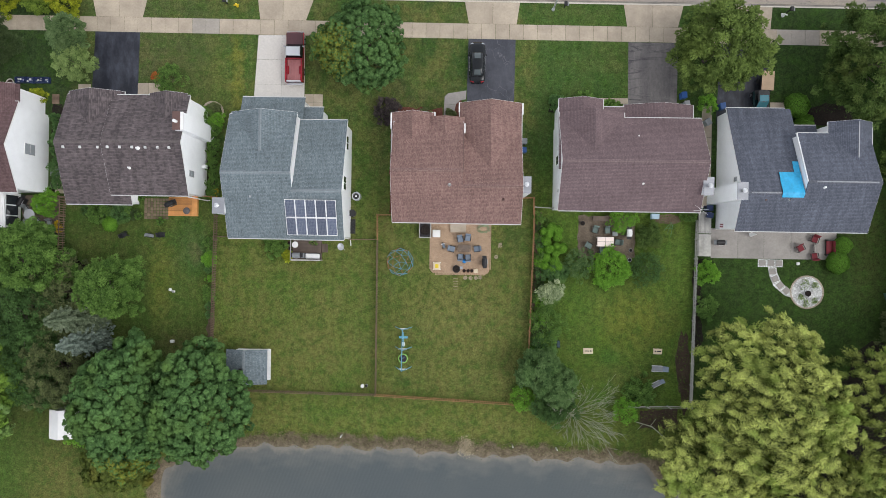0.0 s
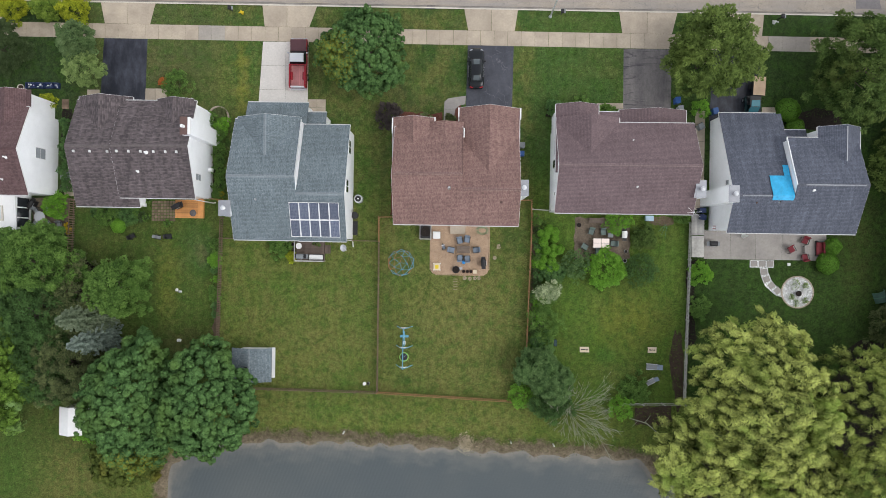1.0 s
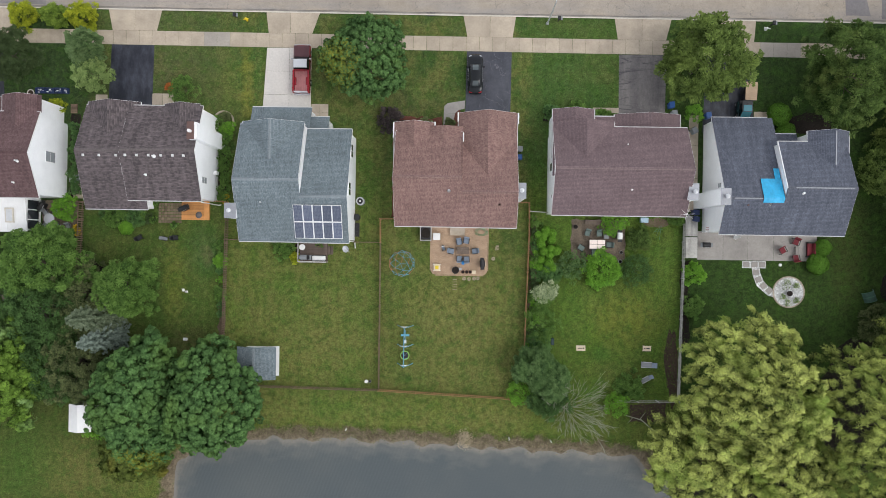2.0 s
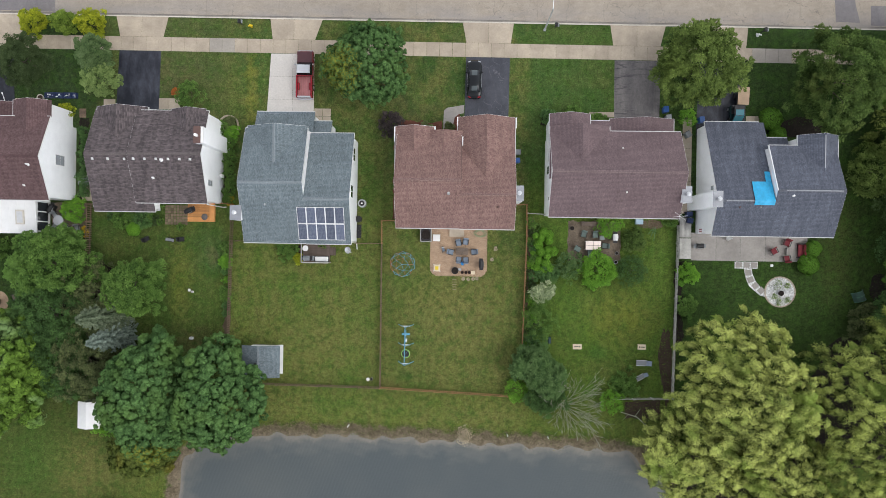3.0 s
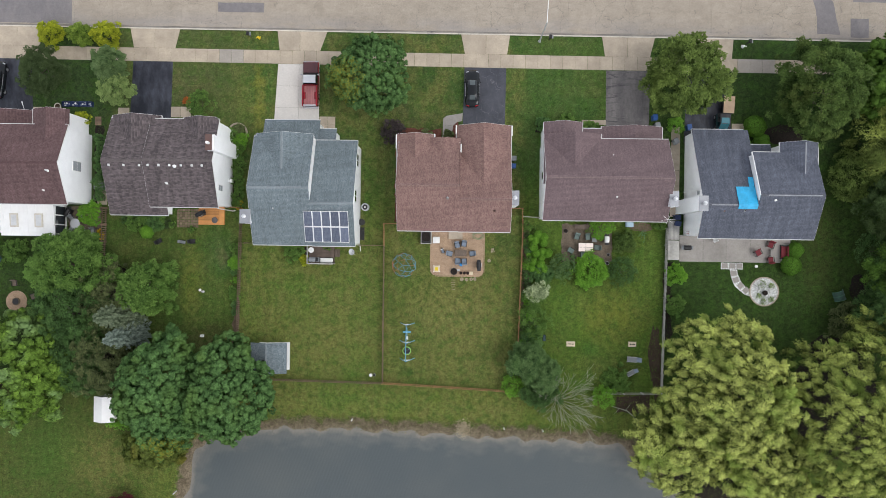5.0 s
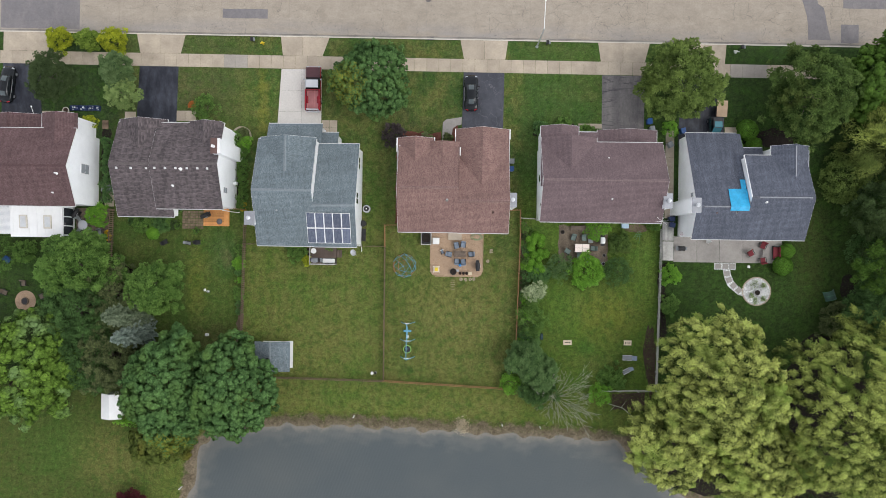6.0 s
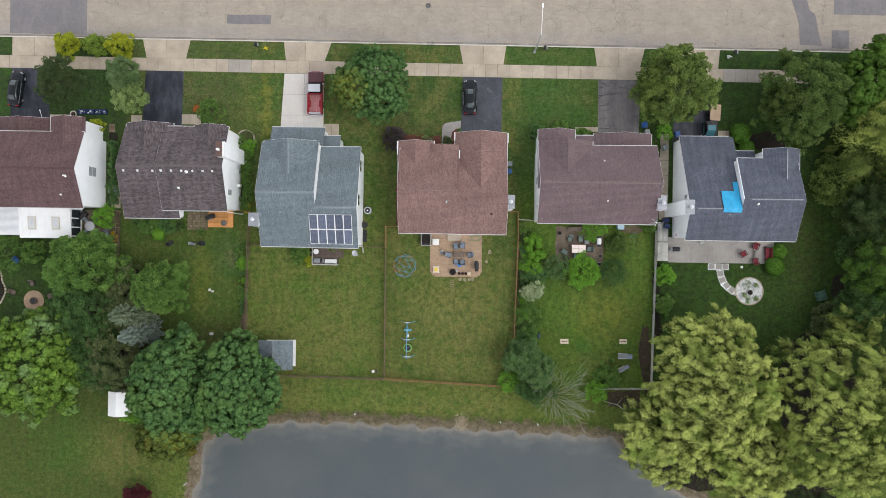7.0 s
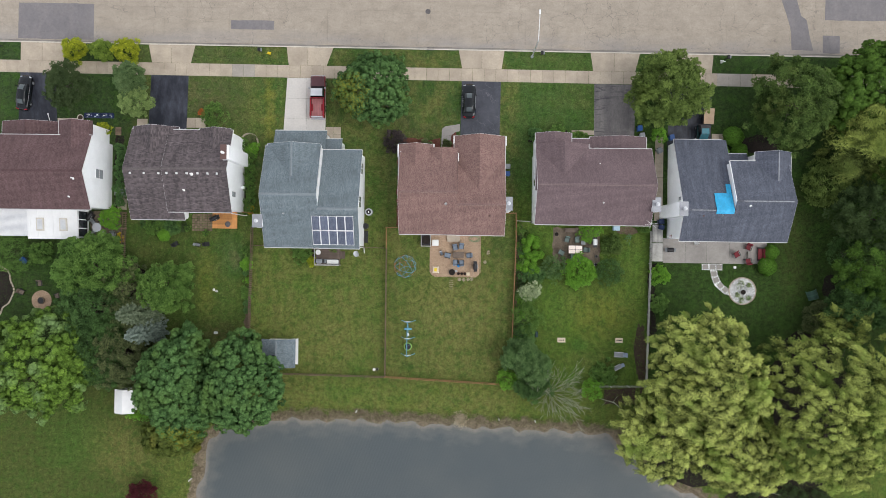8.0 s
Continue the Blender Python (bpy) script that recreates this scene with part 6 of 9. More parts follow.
for i in range(22):
    y = -9.2 + i * 0.76
    shrub("low leafy plants along a fence bed", 12.25 + rnd.uniform(-0.25, 0.35), y, rnd.uniform(0.4, 0.75), rnd.uniform(0.4, 0.9), rnd.choice(("leaf_mid", "leaf_maple", "leaf_deep", "leaf_bright")), rnd.choice(("fine", "broad")), seed=330 + i, size=0.18, tufts=26, group="fence bed plants")
for i in range(9):
    shrub("low leafy plants along a fence bed", -25.6 + rnd.uniform(-0.3, 0.2), 3.2 - i * 1.05, rnd.uniform(0.3, 0.55), 0.5, rnd.choice(("leaf_mid", "leaf_maple", "leaf_bright")), "fine", seed=360 + i, size=0.16, tufts=22, group="fence bed plants")
TOPIARY = [(12.7, 5.0), (13.6, 5.5), (14.3, 5.1), (13.3, 4.6), (14.3, 4.4), (13.0, 3.9), (14.2, 3.3), (13.4, 3.0), (14.9, 3.1), (14.1, 2.5), (13.1, 2.0), (14.0, 1.6), (12.9, 1.1), (14.5, 1.0), (13.7, 0.7), (13.4, 5.0)]
for i, (x, y) in enumerate(TOPIARY):
    clipped("tightly clipped round yellow-green shrub", x, y, 0.46 + 0.07 * (i % 3), 1.1 + 0.2 * (i % 2), "leaf_bright", 190 + i, "clipped shrubs")
for i, (x, y, r, h) in enumerate(((46.3, 3.9, 1.0, 1.4), (45.8, 2.0, 1.25, 1.4), (40.9, 19.6, 1.35, 1.7), (41.9, 17.7, 1.05, 1.2), (-37.3, 5.1, 0.85, 1.1))):
    clipped("rounded green garden shrub", x, y, r, h, "leaf_bright" if i == 4 else "hedge", 230 + i, n=6500, size=0.13)


# ---------------------------------------------------------------- fences, sheds
def fence(label, pts, m, height=1.2, pickets=True, gap=0.27):
    ob = thing("fence", pts[0][0], pts[0][1], label=label, category="fence", group="garden fences")
    fence.count += 1
    rnd = random.Random(fence.count)
    pw = 0.042 + 0.001 * fence.count
    stake = None
    post = None
    for (xa, ya), (xb, yb) in zip(pts, pts[1:]):
        ln = math.hypot(xb - xa, yb - ya)
        ux, uy = (xb - xa) / ln, (yb - ya) / ln
        rot = math.degrees(math.atan2(uy, ux))
        n = max(1, round(ln / 2.4))
        for i in range(0 if post is None else 1, n + 1):
            px, py = xa + ux * ln * i / n, ya + uy * ln * i / n
            if post is None:
                post = boxed(-pw, pw, -pw, pw, -0.2, height + 0.1 + 0.007 * fence.count)
                tube(post, (0, 0, height + 0.1 + 0.007 * fence.count), (0, 0, height + 0.16 + 0.007 * fence.count), 0.055, 0.01, 4)
                first = part("post", post, m, ob, local=True)
                post = first.data
                first.location = (px - ob.location.x, py - ob.location.y, 0)
            else:
                o = new("post", post)
                o.parent, o.location = ob, (px - ob.location.x, py - ob.location.y, 0)
        for z in (0.35, height - 0.15):
            part("rail", box(bmesh.new(), 0, ln, -0.025, 0.025, z - 0.05, z + 0.05, pose(xa, ya, 0, 0, 0, rot)), m, ob)
        if pickets:
            k = int(ln / gap)
            for i in range(k):
                s = (i + 0.5) * ln / k
                side = 0.045
                if stake is None:
                    stake = part("picket", boxed(-0.055, 0.055, side - 0.012, side + 0.012, 0.06, height), m, ob, local=True)
                    o = stake
                else:
                    o = new("picket", stake.data)
                    o.parent = ob
                o.matrix_basis = pose(xa + ux * s - ob.location.x, ya + uy * s - ob.location.y, 0, rnd.uniform(-2, 2), 0, rot)
    return ob


fence.count = 0
fence("weathered brown picket fence between back gardens", [(-24.95, 6.3), (-25.0, 3.5), (-25.25, -10.2)], "fence_brown")
fence("short brown fence joining a house corner", [(-25.0, 3.8), (-21.8, 3.85)], "fence_brown")
fence("brown picket fence between two lawns", [(-9.4, 3.75), (-6.25, 3.75), (-6.2, -14.05)], "fence_brown")
fence("red cedar fence at a garden corner", [(-4.2, 6.65), (-6.3, 6.6), (-6.25, 3.75)], "fence_red")
fence("brown picket fence along the pond lawn", [(-21.5, -13.85), (-6.2, -14.05)], "fence_brown")
fence("red cedar picket fence along the pond lawn", [(-6.2, -14.05), (9.5, -14.75)], "fence_red")
fence("red-brown picket fence along a planted bed", [(10.2, 8.75), (11.55, 8.8), (11.6, 5.0), (11.15, -11.0)], "fence_red")
fence("thin grey fence joining a house corner", [(11.7, 7.75), (13.7, 7.65)], "fence_grey", pickets=False)
fence("grey timber fence between back gardens", [(30.05, 6.5), (29.95, 0.0), (29.65, -14.7)], "fence_grey", 0.95, gap=0.15)
fence("grey timber fence near the pond", [(29.6, -14.7), (22.4, -14.8)], "fence_grey", 1.1, False)
fence("brown picket fence in a narrow side garden", [(-42.85, 8.2), (-43.1, -3.0)], "fence_brown", 1.3)
fence("orange timber fence beside a deck", [(-27.1, 8.5), (-24.95, 8.35)], "fence_red")

sh = thing("garden_shed", -20.4, -10.7, label="small garden shed with slate-grey shingle roof and white walls", category="shed")
part("wall", boxed(-22.3, -18.75, -12.4, -9.1, 0, 1.95), "white", sh)
for lo in (-22.95, -18.3):
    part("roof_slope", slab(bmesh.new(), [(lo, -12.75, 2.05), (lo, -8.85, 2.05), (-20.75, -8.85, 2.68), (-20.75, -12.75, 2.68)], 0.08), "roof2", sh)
part("ridge_cap", boxed(-20.87, -20.63, -12.75, -8.85, 2.64, 2.71), "roof2_cap", sh)
part("lean_to_roof", slab(bmesh.new(), [(-18.9, -12.3, 1.85), (-18.0, -12.3, 1.7), (-18.0, -8.8, 1.7), (-18.9, -8.8, 1.85)], 0.08), "gutter", sh)
for ya in (-12.42, -9.12):
    part("gable_wall", slab(bmesh.new(), [(-22.3, ya, 2.0), (-19.2, ya, 2.0), (-20.75, ya, 2.62)][::-1], 0.02), "white", sh)
part("roof_vent", boxed(-21.25, -20.95, -11.2, -10.9, 2.4, 2.72), "dark", sh)
sh = thing("garden_shed", -41.9, -17.7, label="white-roofed shed half hidden under maple foliage", category="shed")
part("wall", boxed(-42.8, -40.5, -19.1, -16.3, 0, 2.2), "white", sh)
for a, b in ((-43.0, -41.65), (-40.3, -41.65)):
    part("roof_slope", slab(bmesh.new(), [(a, -19.35, 2.2), (b, -19.35, 2.75), (b, -16.05, 2.75), (a, -16.05, 2.2)], 0.08), "trim", sh)


# ---------------------------------------------------------------- paths and patios
def slabs(name, label, xs, ys, m, z=0.03, g=0.015, category="patio"):
    ob = thing(name, (xs[0] + xs[-1]) / 2, (ys[0] + ys[-1]) / 2, 0, label=label, category=category, kind="structure")
    for xa, xb in zip(xs, xs[1:]):
        for ya, yb in zip(ys, ys[1:]):
            part("slab", boxed(xa + g, xb - g, ya + g, yb - g, z - 0.1, z), m, ob)
    return ob


M["tan_paver"] = pavers_material("tan_brick_pavers", (0.375, 0.255, 0.165), (0.455, 0.325, 0.220), 0.22, 0.11)
M["brown_paver"] = pavers_material("brown_brick_pavers", (0.135, 0.105, 0.078), (0.205, 0.160, 0.120), 0.24, 0.12)
M["terrace"] = concrete("weathered_brown_pavers", (0.165, 0.125, 0.085), 0.3)
solo("patio", flat([(-0.15, 0.35), (0.1, 0.05), (0.4, -0.02), (6.2, -0.05), (6.5, 0.1), (6.65, 0.4), (6.68, 5.9), (-0.15, 5.9)], 0.03), "tan_paver", "tan brick paver patio behind a house", "patio", kind="structure")
rim = thing("patio_edging", 3.2, 0, 0, label="tan brick edging round a patio", category="edging", kind="structure")
for i in range(24):
    x = 0.42 + i * 0.24
    part("brick", boxed(x, x + 0.225, -0.15, -0.055, -0.04, 0.045), "tan_paver", rim)
for i in range(22):
    for x in (-0.265, 6.685):
        part("brick", boxed(x, x + 0.11, 0.5 + i * 0.24, 0.725 + i * 0.24, -0.04, 0.045), "tan_paver", rim)
M["trodden"] = soil_material("trodden_patio", (0.105, 0.082, 0.060), (0.200, 0.160, 0.120))
solo("patio", flat(rect(16.75, 23.25, 2.0, 6.9, 9, 0.14), 0.025), "trodden", "brown paver patio covered with trodden soil", "patio", kind="structure")
slabs("patio", "small brown paver patio with grassy joints beside a deck", [-33.6 + 0.36 * i for i in range(9)], [5.75 + 0.35 * i for i in range(8)], "terrace", 0.025, 0.02)
slabs("patio", "grey concrete patio cast in large stained slabs", [31.85, 34.9, 37.85, 40.9, 43.7, 46.0], [2.25, 5.7], "walk_grey")
slabs("path", "short tan concrete path before a porch", [-15.0, -13.95, -12.9], [18.6, 19.5, 20.5], "walk", category="path")
slabs("path", "short tan concrete path before a garage", [19.1, 20.15, 21.2, 22.2], [19.75, 20.4], "walk", category="path")
slabs("path", "short tan concrete path beside a drive", [-34.6, -33.3, -31.9], [20.2, 21.6], "walk", category="path")
slabs("path", "short tan concrete path beside a drive", [-41.6, -40.1], [19.8, 21.4], "walk", category="path")
slabs("path", "tan concrete path before a porch", [38.3, 39.4, 40.3], [18.4, 20.1], "walk", category="path")
slabs("path", "tan concrete strip between two houses", [30.6, 31.75], [8.0, 10.0, 12.0, 14.0, 16.0, 18.0, 19.6], "walk", category="path")
slabs("path", "tan concrete strip beside a white wall", [-44.2, -42.9], [8.6, 10.2, 11.8], "walk", category="path")
slabs("path", "tan concrete strip beside a drive", [-52.9, -50.0], [20.0, 21.4], "walk", category="path")
pth = thing("path", 2.0, 19, 0, label="curved pale concrete path to a front door", category="path", kind="structure")
for c in ([(1.1, 15.5), (2.15, 15.5), (2.2, 17.6), (1.1, 17.6)], [(1.1, 17.62), (2.2, 17.62), (2.5, 19.5), (1.15, 19.4)], [(1.15, 19.42), (2.5, 19.52), (3.0, 19.95), (3.65, 20.1), (3.7, 21.1), (1.6, 20.75), (1.2, 20.4)]):
    part("slab", flat(c, 0.03, 0.1), "walk_grey", pth)
decking = thing("paved_strip", 31.0, 4.9, 0, label="grey timber boxes with boarded lids beside a fence", category="planter")
for ya, yb in ((2.45, 4.95), (5.05, 7.5)):
    part("box", boxed(30.34, 31.66, ya + 0.04, yb - 0.04, 0, 0.42), "fence_grey", decking)
    for i in range(5):
        part("board", boxed(30.3 + i * 0.28, 30.565 + i * 0.28, ya, yb, 0.42, 0.45), "fence_grey", decking)

# stepping stones and the white stone ring
stp = thing("stepping_stone_path", 39.0, 0.5, 0, label="curved path of grey stepping stones set in white gravel", category="path", kind="structure")
part("gravel_bed", slab(bmesh.new(), [(37.2, 1.35, 0.02), (38.35, 1.35, 0.02), (38.5, 0.4, 0.02), (39.0, -0.8, 0.02), (40.3, -1.9, 0.02), (41.1, -2.1, 0.02), (41.2, -1.5, 0.02), (40.5, -1.0, 0.02), (39.8, -0.2, 0.02), (39.35, 0.8, 0.02), (39.3, 1.35, 0.02), (40.0, 1.35, 0.02), (40.0, 2.2, 0.02), (37.2, 2.2, 0.02)], 0.06), "white_stone", stp)
for x, y, r in ((37.7, 1.8, 2), (38.65, 1.8, -2), (39.55, 1.8, 1), (38.85, 0.85, 8), (39.15, 0.0, 20), (39.75, -0.72, 38), (40.45, -1.3, 45)):
    part("stone", box(bmesh.new(), -0.36, 0.36, -0.33, 0.33, 0.0, 0.06, pose(x, y, 0, 0, 0, r)), "walk_grey", stp)
ring = thing("fire_pit_circle", 42.75, -1.45, 0, label="round bed of white stones with a dark fire bowl", category="fire pit")
part("stone_bed", disc(42.75, -1.45, 1.75, 0.03, 0.08, 36), "white_stone", ring)
for i in range(36):
    a = i * math.tau / 36
    part("edging_stone", box(bmesh.new(), -0.07, 0.07, -0.14, 0.14, -0.03, 0.09, pose(42.75 + 1.82 * math.cos(a), -1.45 + 1.82 * math.sin(a), 0, 0, 0, math.degrees(a))), "walk", ring)
bm = tube(bmesh.new(), (42.75, -1.6, 0.03), (42.75, -1.6, 0.35), 0.22, 0.34, 14)
part("fire_bowl", bm, "mulch", ring)
part("ashes", disc(42.75, -1.6, 0.3, 0.36, 0.01, 16), "mulch", ring)
rgs = random.Random(4)
for i in range(60):
    a, q = rgs.uniform(0, 6.28), 1.6 * math.sqrt(rgs.random())
    s = rgs.uniform(0.05, 0.13)
    bm = bmesh.new()
    bmesh.ops.create_icosphere(bm, subdivisions=1, radius=s, matrix=Matrix.Translation((42.75 + q * math.cos(a), -1.45 + q * math.sin(a), 0.04)))
    part("stone", bm, "white_stone", ring)
for i, (x, y, r) in enumerate(((42.45, -0.55, 0.5), (43.6, -2.4, 0.25), (42.0, -2.0, 0.25), (43.6, -0.6, 0.22), (42.6, -2.7, 0.3))):
    shrub("low grass clump among white stones", x, y, r, 0.16, "leaf_pale", "fine", seed=301 + i, size=0.12, tufts=16, per=14, tuft_r=0.16, group="stone bed weeds")
ring = thing("fire_pit_circle", -54.8, -4.4, 0, label="round tan paved circle with a dark fire pit", category="fire pit")
part("paving", disc(-54.8, -4.3, 1.42, 0.03, 0.08, 36), "tan_paver", ring)
part("pit_wall", tube(bmesh.new(), (-54.8, -4.3, 0.0), (-54.8, -4.3, 0.2), 0.50, n=20), "terrace", ring)
part("ashes", disc(-54.8, -4.3, 0.40, 0.21, 0.01), "dark", ring)


# ---------------------------------------------------------------- decks
def deck(label, x0, x1, y0, y1, z, m, across, w=0.14):
    ob = thing("deck", (x0 + x1) / 2, (y0 + y1) / 2, label=label, category="deck")
    part("frame", boxed(x0 + 0.03, x1 - 0.03, y0 + 0.03, y1 - 0.03, 0.0, z - 0.035), m, ob)
    k = int(((y1 - y0) if across else (x1 - x0)) / w)
    me = None
    for i in range(k):
        if me is None:
            b = boxed(x0 - ob.location.x, x1 - ob.location.x, -w / 2 + 0.006, w / 2 - 0.006, z - 0.03, z) if across else boxed(-w / 2 + 0.006, w / 2 - 0.006, y0 - ob.location.y, y1 - ob.location.y, z - 0.03, z)
            o = part("plank", b, m, ob, local=True)
            me = o.data
        else:
            o = new("plank", me)
            o.parent = ob
        s = (i + 0.5) * w
        o.location = (0, y0 + s - ob.location.y, 0) if across else (x0 + s - ob.location.x, 0, 0)
    return ob


d1 = deck("new orange timber deck at a back door", -30.6, -27.2, 6.15, 8.35, 0.35, "deck", True)
part("step_deck", boxed(-27.85, -27.2, 6.2, 8.9, 0.34, 0.40), "deck", d1)
d2 = deck("brown timber deck with railing behind a slate-roofed house", -16.0, -12.7, 1.3, 3.9, 0.55, "deck_dark", True)
for xa in (-16.0, -14.9, -13.8, -12.7):
    part("rail_post", boxed(xa - 0.04, xa + 0.04, 1.27, 1.35, 0, 1.45), "fence_grey", d2)
part("hand_rail", boxed(-16.05, -12.65, 1.24, 1.38, 1.42, 1.48), "fence_grey", d2)
part("hand_rail", boxed(-16.06, -15.94, 1.24, 3.8, 1.42, 1.48), "fence_grey", d2)
for k, z in ((0, 0.36), (1, 0.18)):
    part("step", boxed(-12.7 + k * 0.3, -12.35 + k * 0.3, 2.2, 3.2, 0, z), "deck_dark", d2)

M.update({
    "slate_fabric": plain("slate_blue_fabric", (0.19, 0.23, 0.28), 0.85, var=0.25, piece=0.1), "sage_fabric": plain("sage_fabric", (0.14, 0.185, 0.165), 0.85, var=0.2, piece=0.12),
    "red_fabric": plain("dark_red_fabric", (0.17, 0.022, 0.030), 0.8, var=0.2, piece=0.1), "white_plastic": plain("white_plastic", (0.74, 0.74, 0.72), 0.4, var=0.06),
    "grey_plastic": plain("grey_plastic", (0.22, 0.235, 0.245), 0.5, var=0.15), "blue_plastic": plain("blue_plastic", (0.025, 0.085, 0.26), 0.4, var=0.12), "navy_plastic": plain("navy_plastic", (0.02, 0.035, 0.10), 0.4, var=0.12),
    "bright_blue": plain("bright_blue_plastic", (0.03, 0.27, 0.65), 0.35, var=0.1), "teal_paint": plain("teal_painted_steel", (0.10, 0.30, 0.42), 0.4, var=0.1), "orange_paint": plain("orange_painted_steel", (0.42, 0.17, 0.09), 0.4, var=0.1),
    "lime_paint": plain("lime_painted_steel", (0.25, 0.50, 0.10), 0.4, var=0.1), "yellow_plastic": plain("yellow_plastic", (0.70, 0.52, 0.03), 0.4, var=0.1),
    "pink_top": plain("pale_pink_tile", (0.80, 0.69, 0.62), 0.4, var=0.05, piece=0.06), "board_wood": plain("pale_painted_board", (0.66, 0.56, 0.40), 0.55, var=0.08),
    "old_wood": plain("weathered_table_wood", (0.15, 0.115, 0.09), 0.75, var=0.25), "terracotta": plain("terracotta_pot", (0.17, 0.085, 0.06), 0.8, var=0.2),
    "red_paint": plain("red_car_paint", (0.26, 0.012, 0.022), 0.22, 0.1, 0.05, bump=0, spec=0.6), "dusty_red": plain("dusty_red_bed", (0.37, 0.15, 0.15), 0.7, var=0.2, piece=0.15), "maroon_paint": plain("faded_maroon_hood", (0.085, 0.035, 0.040), 0.35, 0.1, 0.1, bump=0), "silver_paint": plain("silver_car_paint", (0.60, 0.61, 0.63), 0.25, 0.4, 0.04, bump=0),
    "black_paint": plain("black_car_paint", (0.009, 0.011, 0.013), 0.10, 0.0, 0.05, bump=0, spec=0.35), "green_paint": plain("dark_teal_car_paint", (0.012, 0.040, 0.045), 0.2, 0.2, 0.05, bump=0, spec=0.6),
    "car_glass": plain("car_glass", (0.012, 0.015, 0.017), 0.05, 0, 0.05, bump=0, spec=0.4), "pale_glass": plain("car_window_glass", (0.065, 0.082, 0.085), 0.05, 0, 0.05, bump=0, spec=0.7), "teal_glass": plain("tinted_windscreen", (0.035, 0.17, 0.21), 0.06, 0, 0.05, bump=0, spec=0.7), "tyre": plain("tyre_rubber", (0.015, 0.015, 0.016), 0.8, var=0.2),
    "lamp_red": plain("red_tail_lamp", (0.26, 0.008, 0.014), 0.2, bump=0), "lamp_clear": plain("clear_head_lamp", (0.35, 0.37, 0.40), 0.1, bump=0), "wood_box": plain("raw_plywood", (0.46, 0.33, 0.22), 0.7, var=0.12),
    "pale_blue_toy": plain("lilac_plastic", (0.36, 0.34, 0.50), 0.5, var=0.1),
    "pole_paint": plain("grey_lamp_post", (0.52, 0.54, 0.54), 0.45, 0.3, 0.06), "iron": plain("cast_iron", (0.13, 0.12, 0.12), 0.7, 0.3, 0.25),
})


# ---------------------------------------------------------------- garden furniture
def armchair(fabric, label, w=0.72, group="patio chairs"):
    ob = thing("patio_chair", 0, 0, label=label, category="chair", group=group)
    part("seat", boxed(-w / 2 + 0.07, w / 2 - 0.07, -0.33, 0.3, 0.3, 0.45), fabric, ob, local=True, bevel=0.04)
    part("backrest", box(bmesh.new(), -w / 2 + 0.06, w / 2 - 0.06, 0, 0.13, 0.0, 0.55, pose(0, 0.26, 0.4, -14, 0, 0)), fabric, ob, local=True, bevel=0.04)
    for s in (-1, 1):
        part("armrest", boxed(*sorted((s * w / 2, s * (w / 2 - 0.07))), -0.33, 0.34, 0.56, 0.62), "dark", ob, local=True, bevel=0.01)
        for y in (-0.3, 0.3):
            part("leg", boxed(*sorted((s * (w / 2 - 0.01), s * (w / 2 - 0.06))), y - 0.025, y + 0.025, 0, 0.57), "dark", ob, local=True)
    return ob


c0 = armchair("slate_fabric", "slate-blue cushioned patio chair on a brick patio", 0.74)
c0.matrix_basis = pose(3.25, 3.95, 0.03, 0, 0, 12)
for x, y, r in ((4.1, 4.1, -8), (2.3, 2.85, 78), (5.15, 2.9, -84), (3.3, 1.95, 176), (4.15, 1.9, 184)):
    copy_thing(c0, pose(x, y, 0.03, 0, 0, r))
tb = thing("coffee_table", 3.7, 2.95, 0.03, label="low weathered wood table among slate chairs", category="table")
for i in range(6):
    part("slat", boxed(-0.75, 0.75, -0.4 + i * 0.135, -0.28 + i * 0.135, 0.42, 0.45), "old_wood", tb, local=True)
for x in (-0.65, 0.65):
    for y in (-0.32, 0.32):
        part("leg", boxed(x - 0.04, x + 0.04, y - 0.04, y + 0.04, 0, 0.42), "old_wood", tb, local=True)
ball = bmesh.new()
bmesh.ops.create_icosphere(ball, subdivisions=2, radius=0.24, matrix=Matrix.Translation((3.75, 1.45, 0.27)))
solo("beach_ball", ball, "bright_blue", "bright blue ball beside patio chairs", "ball", smooth=True)

c1 = armchair("sage_fabric", "sage-green patio chair on brown pavers", 0.74, "chairs round the pale table")
c1.matrix_basis = pose(18.6, 5.25, 0.03, 0, 0, -15)
for x, y, r in ((20.0, 5.2, 5), (17.9, 3.45, 60), (19.4, 3.0, 178), (21.2, 3.9, -95), (20.5, 2.5, 190)):
    copy_thing(c1, pose(x, y, 0.03, 0, 0, r))
tb = thing("patio_table", 19.72, 3.92, 0.03, label="pale pink tile-topped patio table on brown pavers", category="table")
for i in range(2):
    for j in range(2):
        part("tile", boxed(-0.92 + i * 0.94, -0.02 + i * 0.94, -0.53 + j * 0.55, -0.02 + j * 0.55, 0.72, 0.76), "pink_top", tb, local=True)
part("table_frame", boxed(-0.95, 0.95, -0.56, 0.56, 0.68, 0.72), "old_wood", tb, local=True)
for x in (-0.85, 0.85):
    for y in (-0.46, 0.46):
        part("leg", boxed(x - 0.03, x + 0.03, y - 0.03, y + 0.03, 0, 0.7), "white_plastic", tb, local=True)

c2 = armchair("red_fabric", "dark red cushioned patio chair on a concrete patio", 0.85, "red patio chairs")
c2.matrix_basis = pose(43.3, 4.55, 0.03, 0, 0, -20)
copy_thing(c2, pose(43.3, 2.65, 0.03, 0, 0, 190))
copy_thing(c2, pose(41.75, 3.5, 0.03, 0, 0, 30))
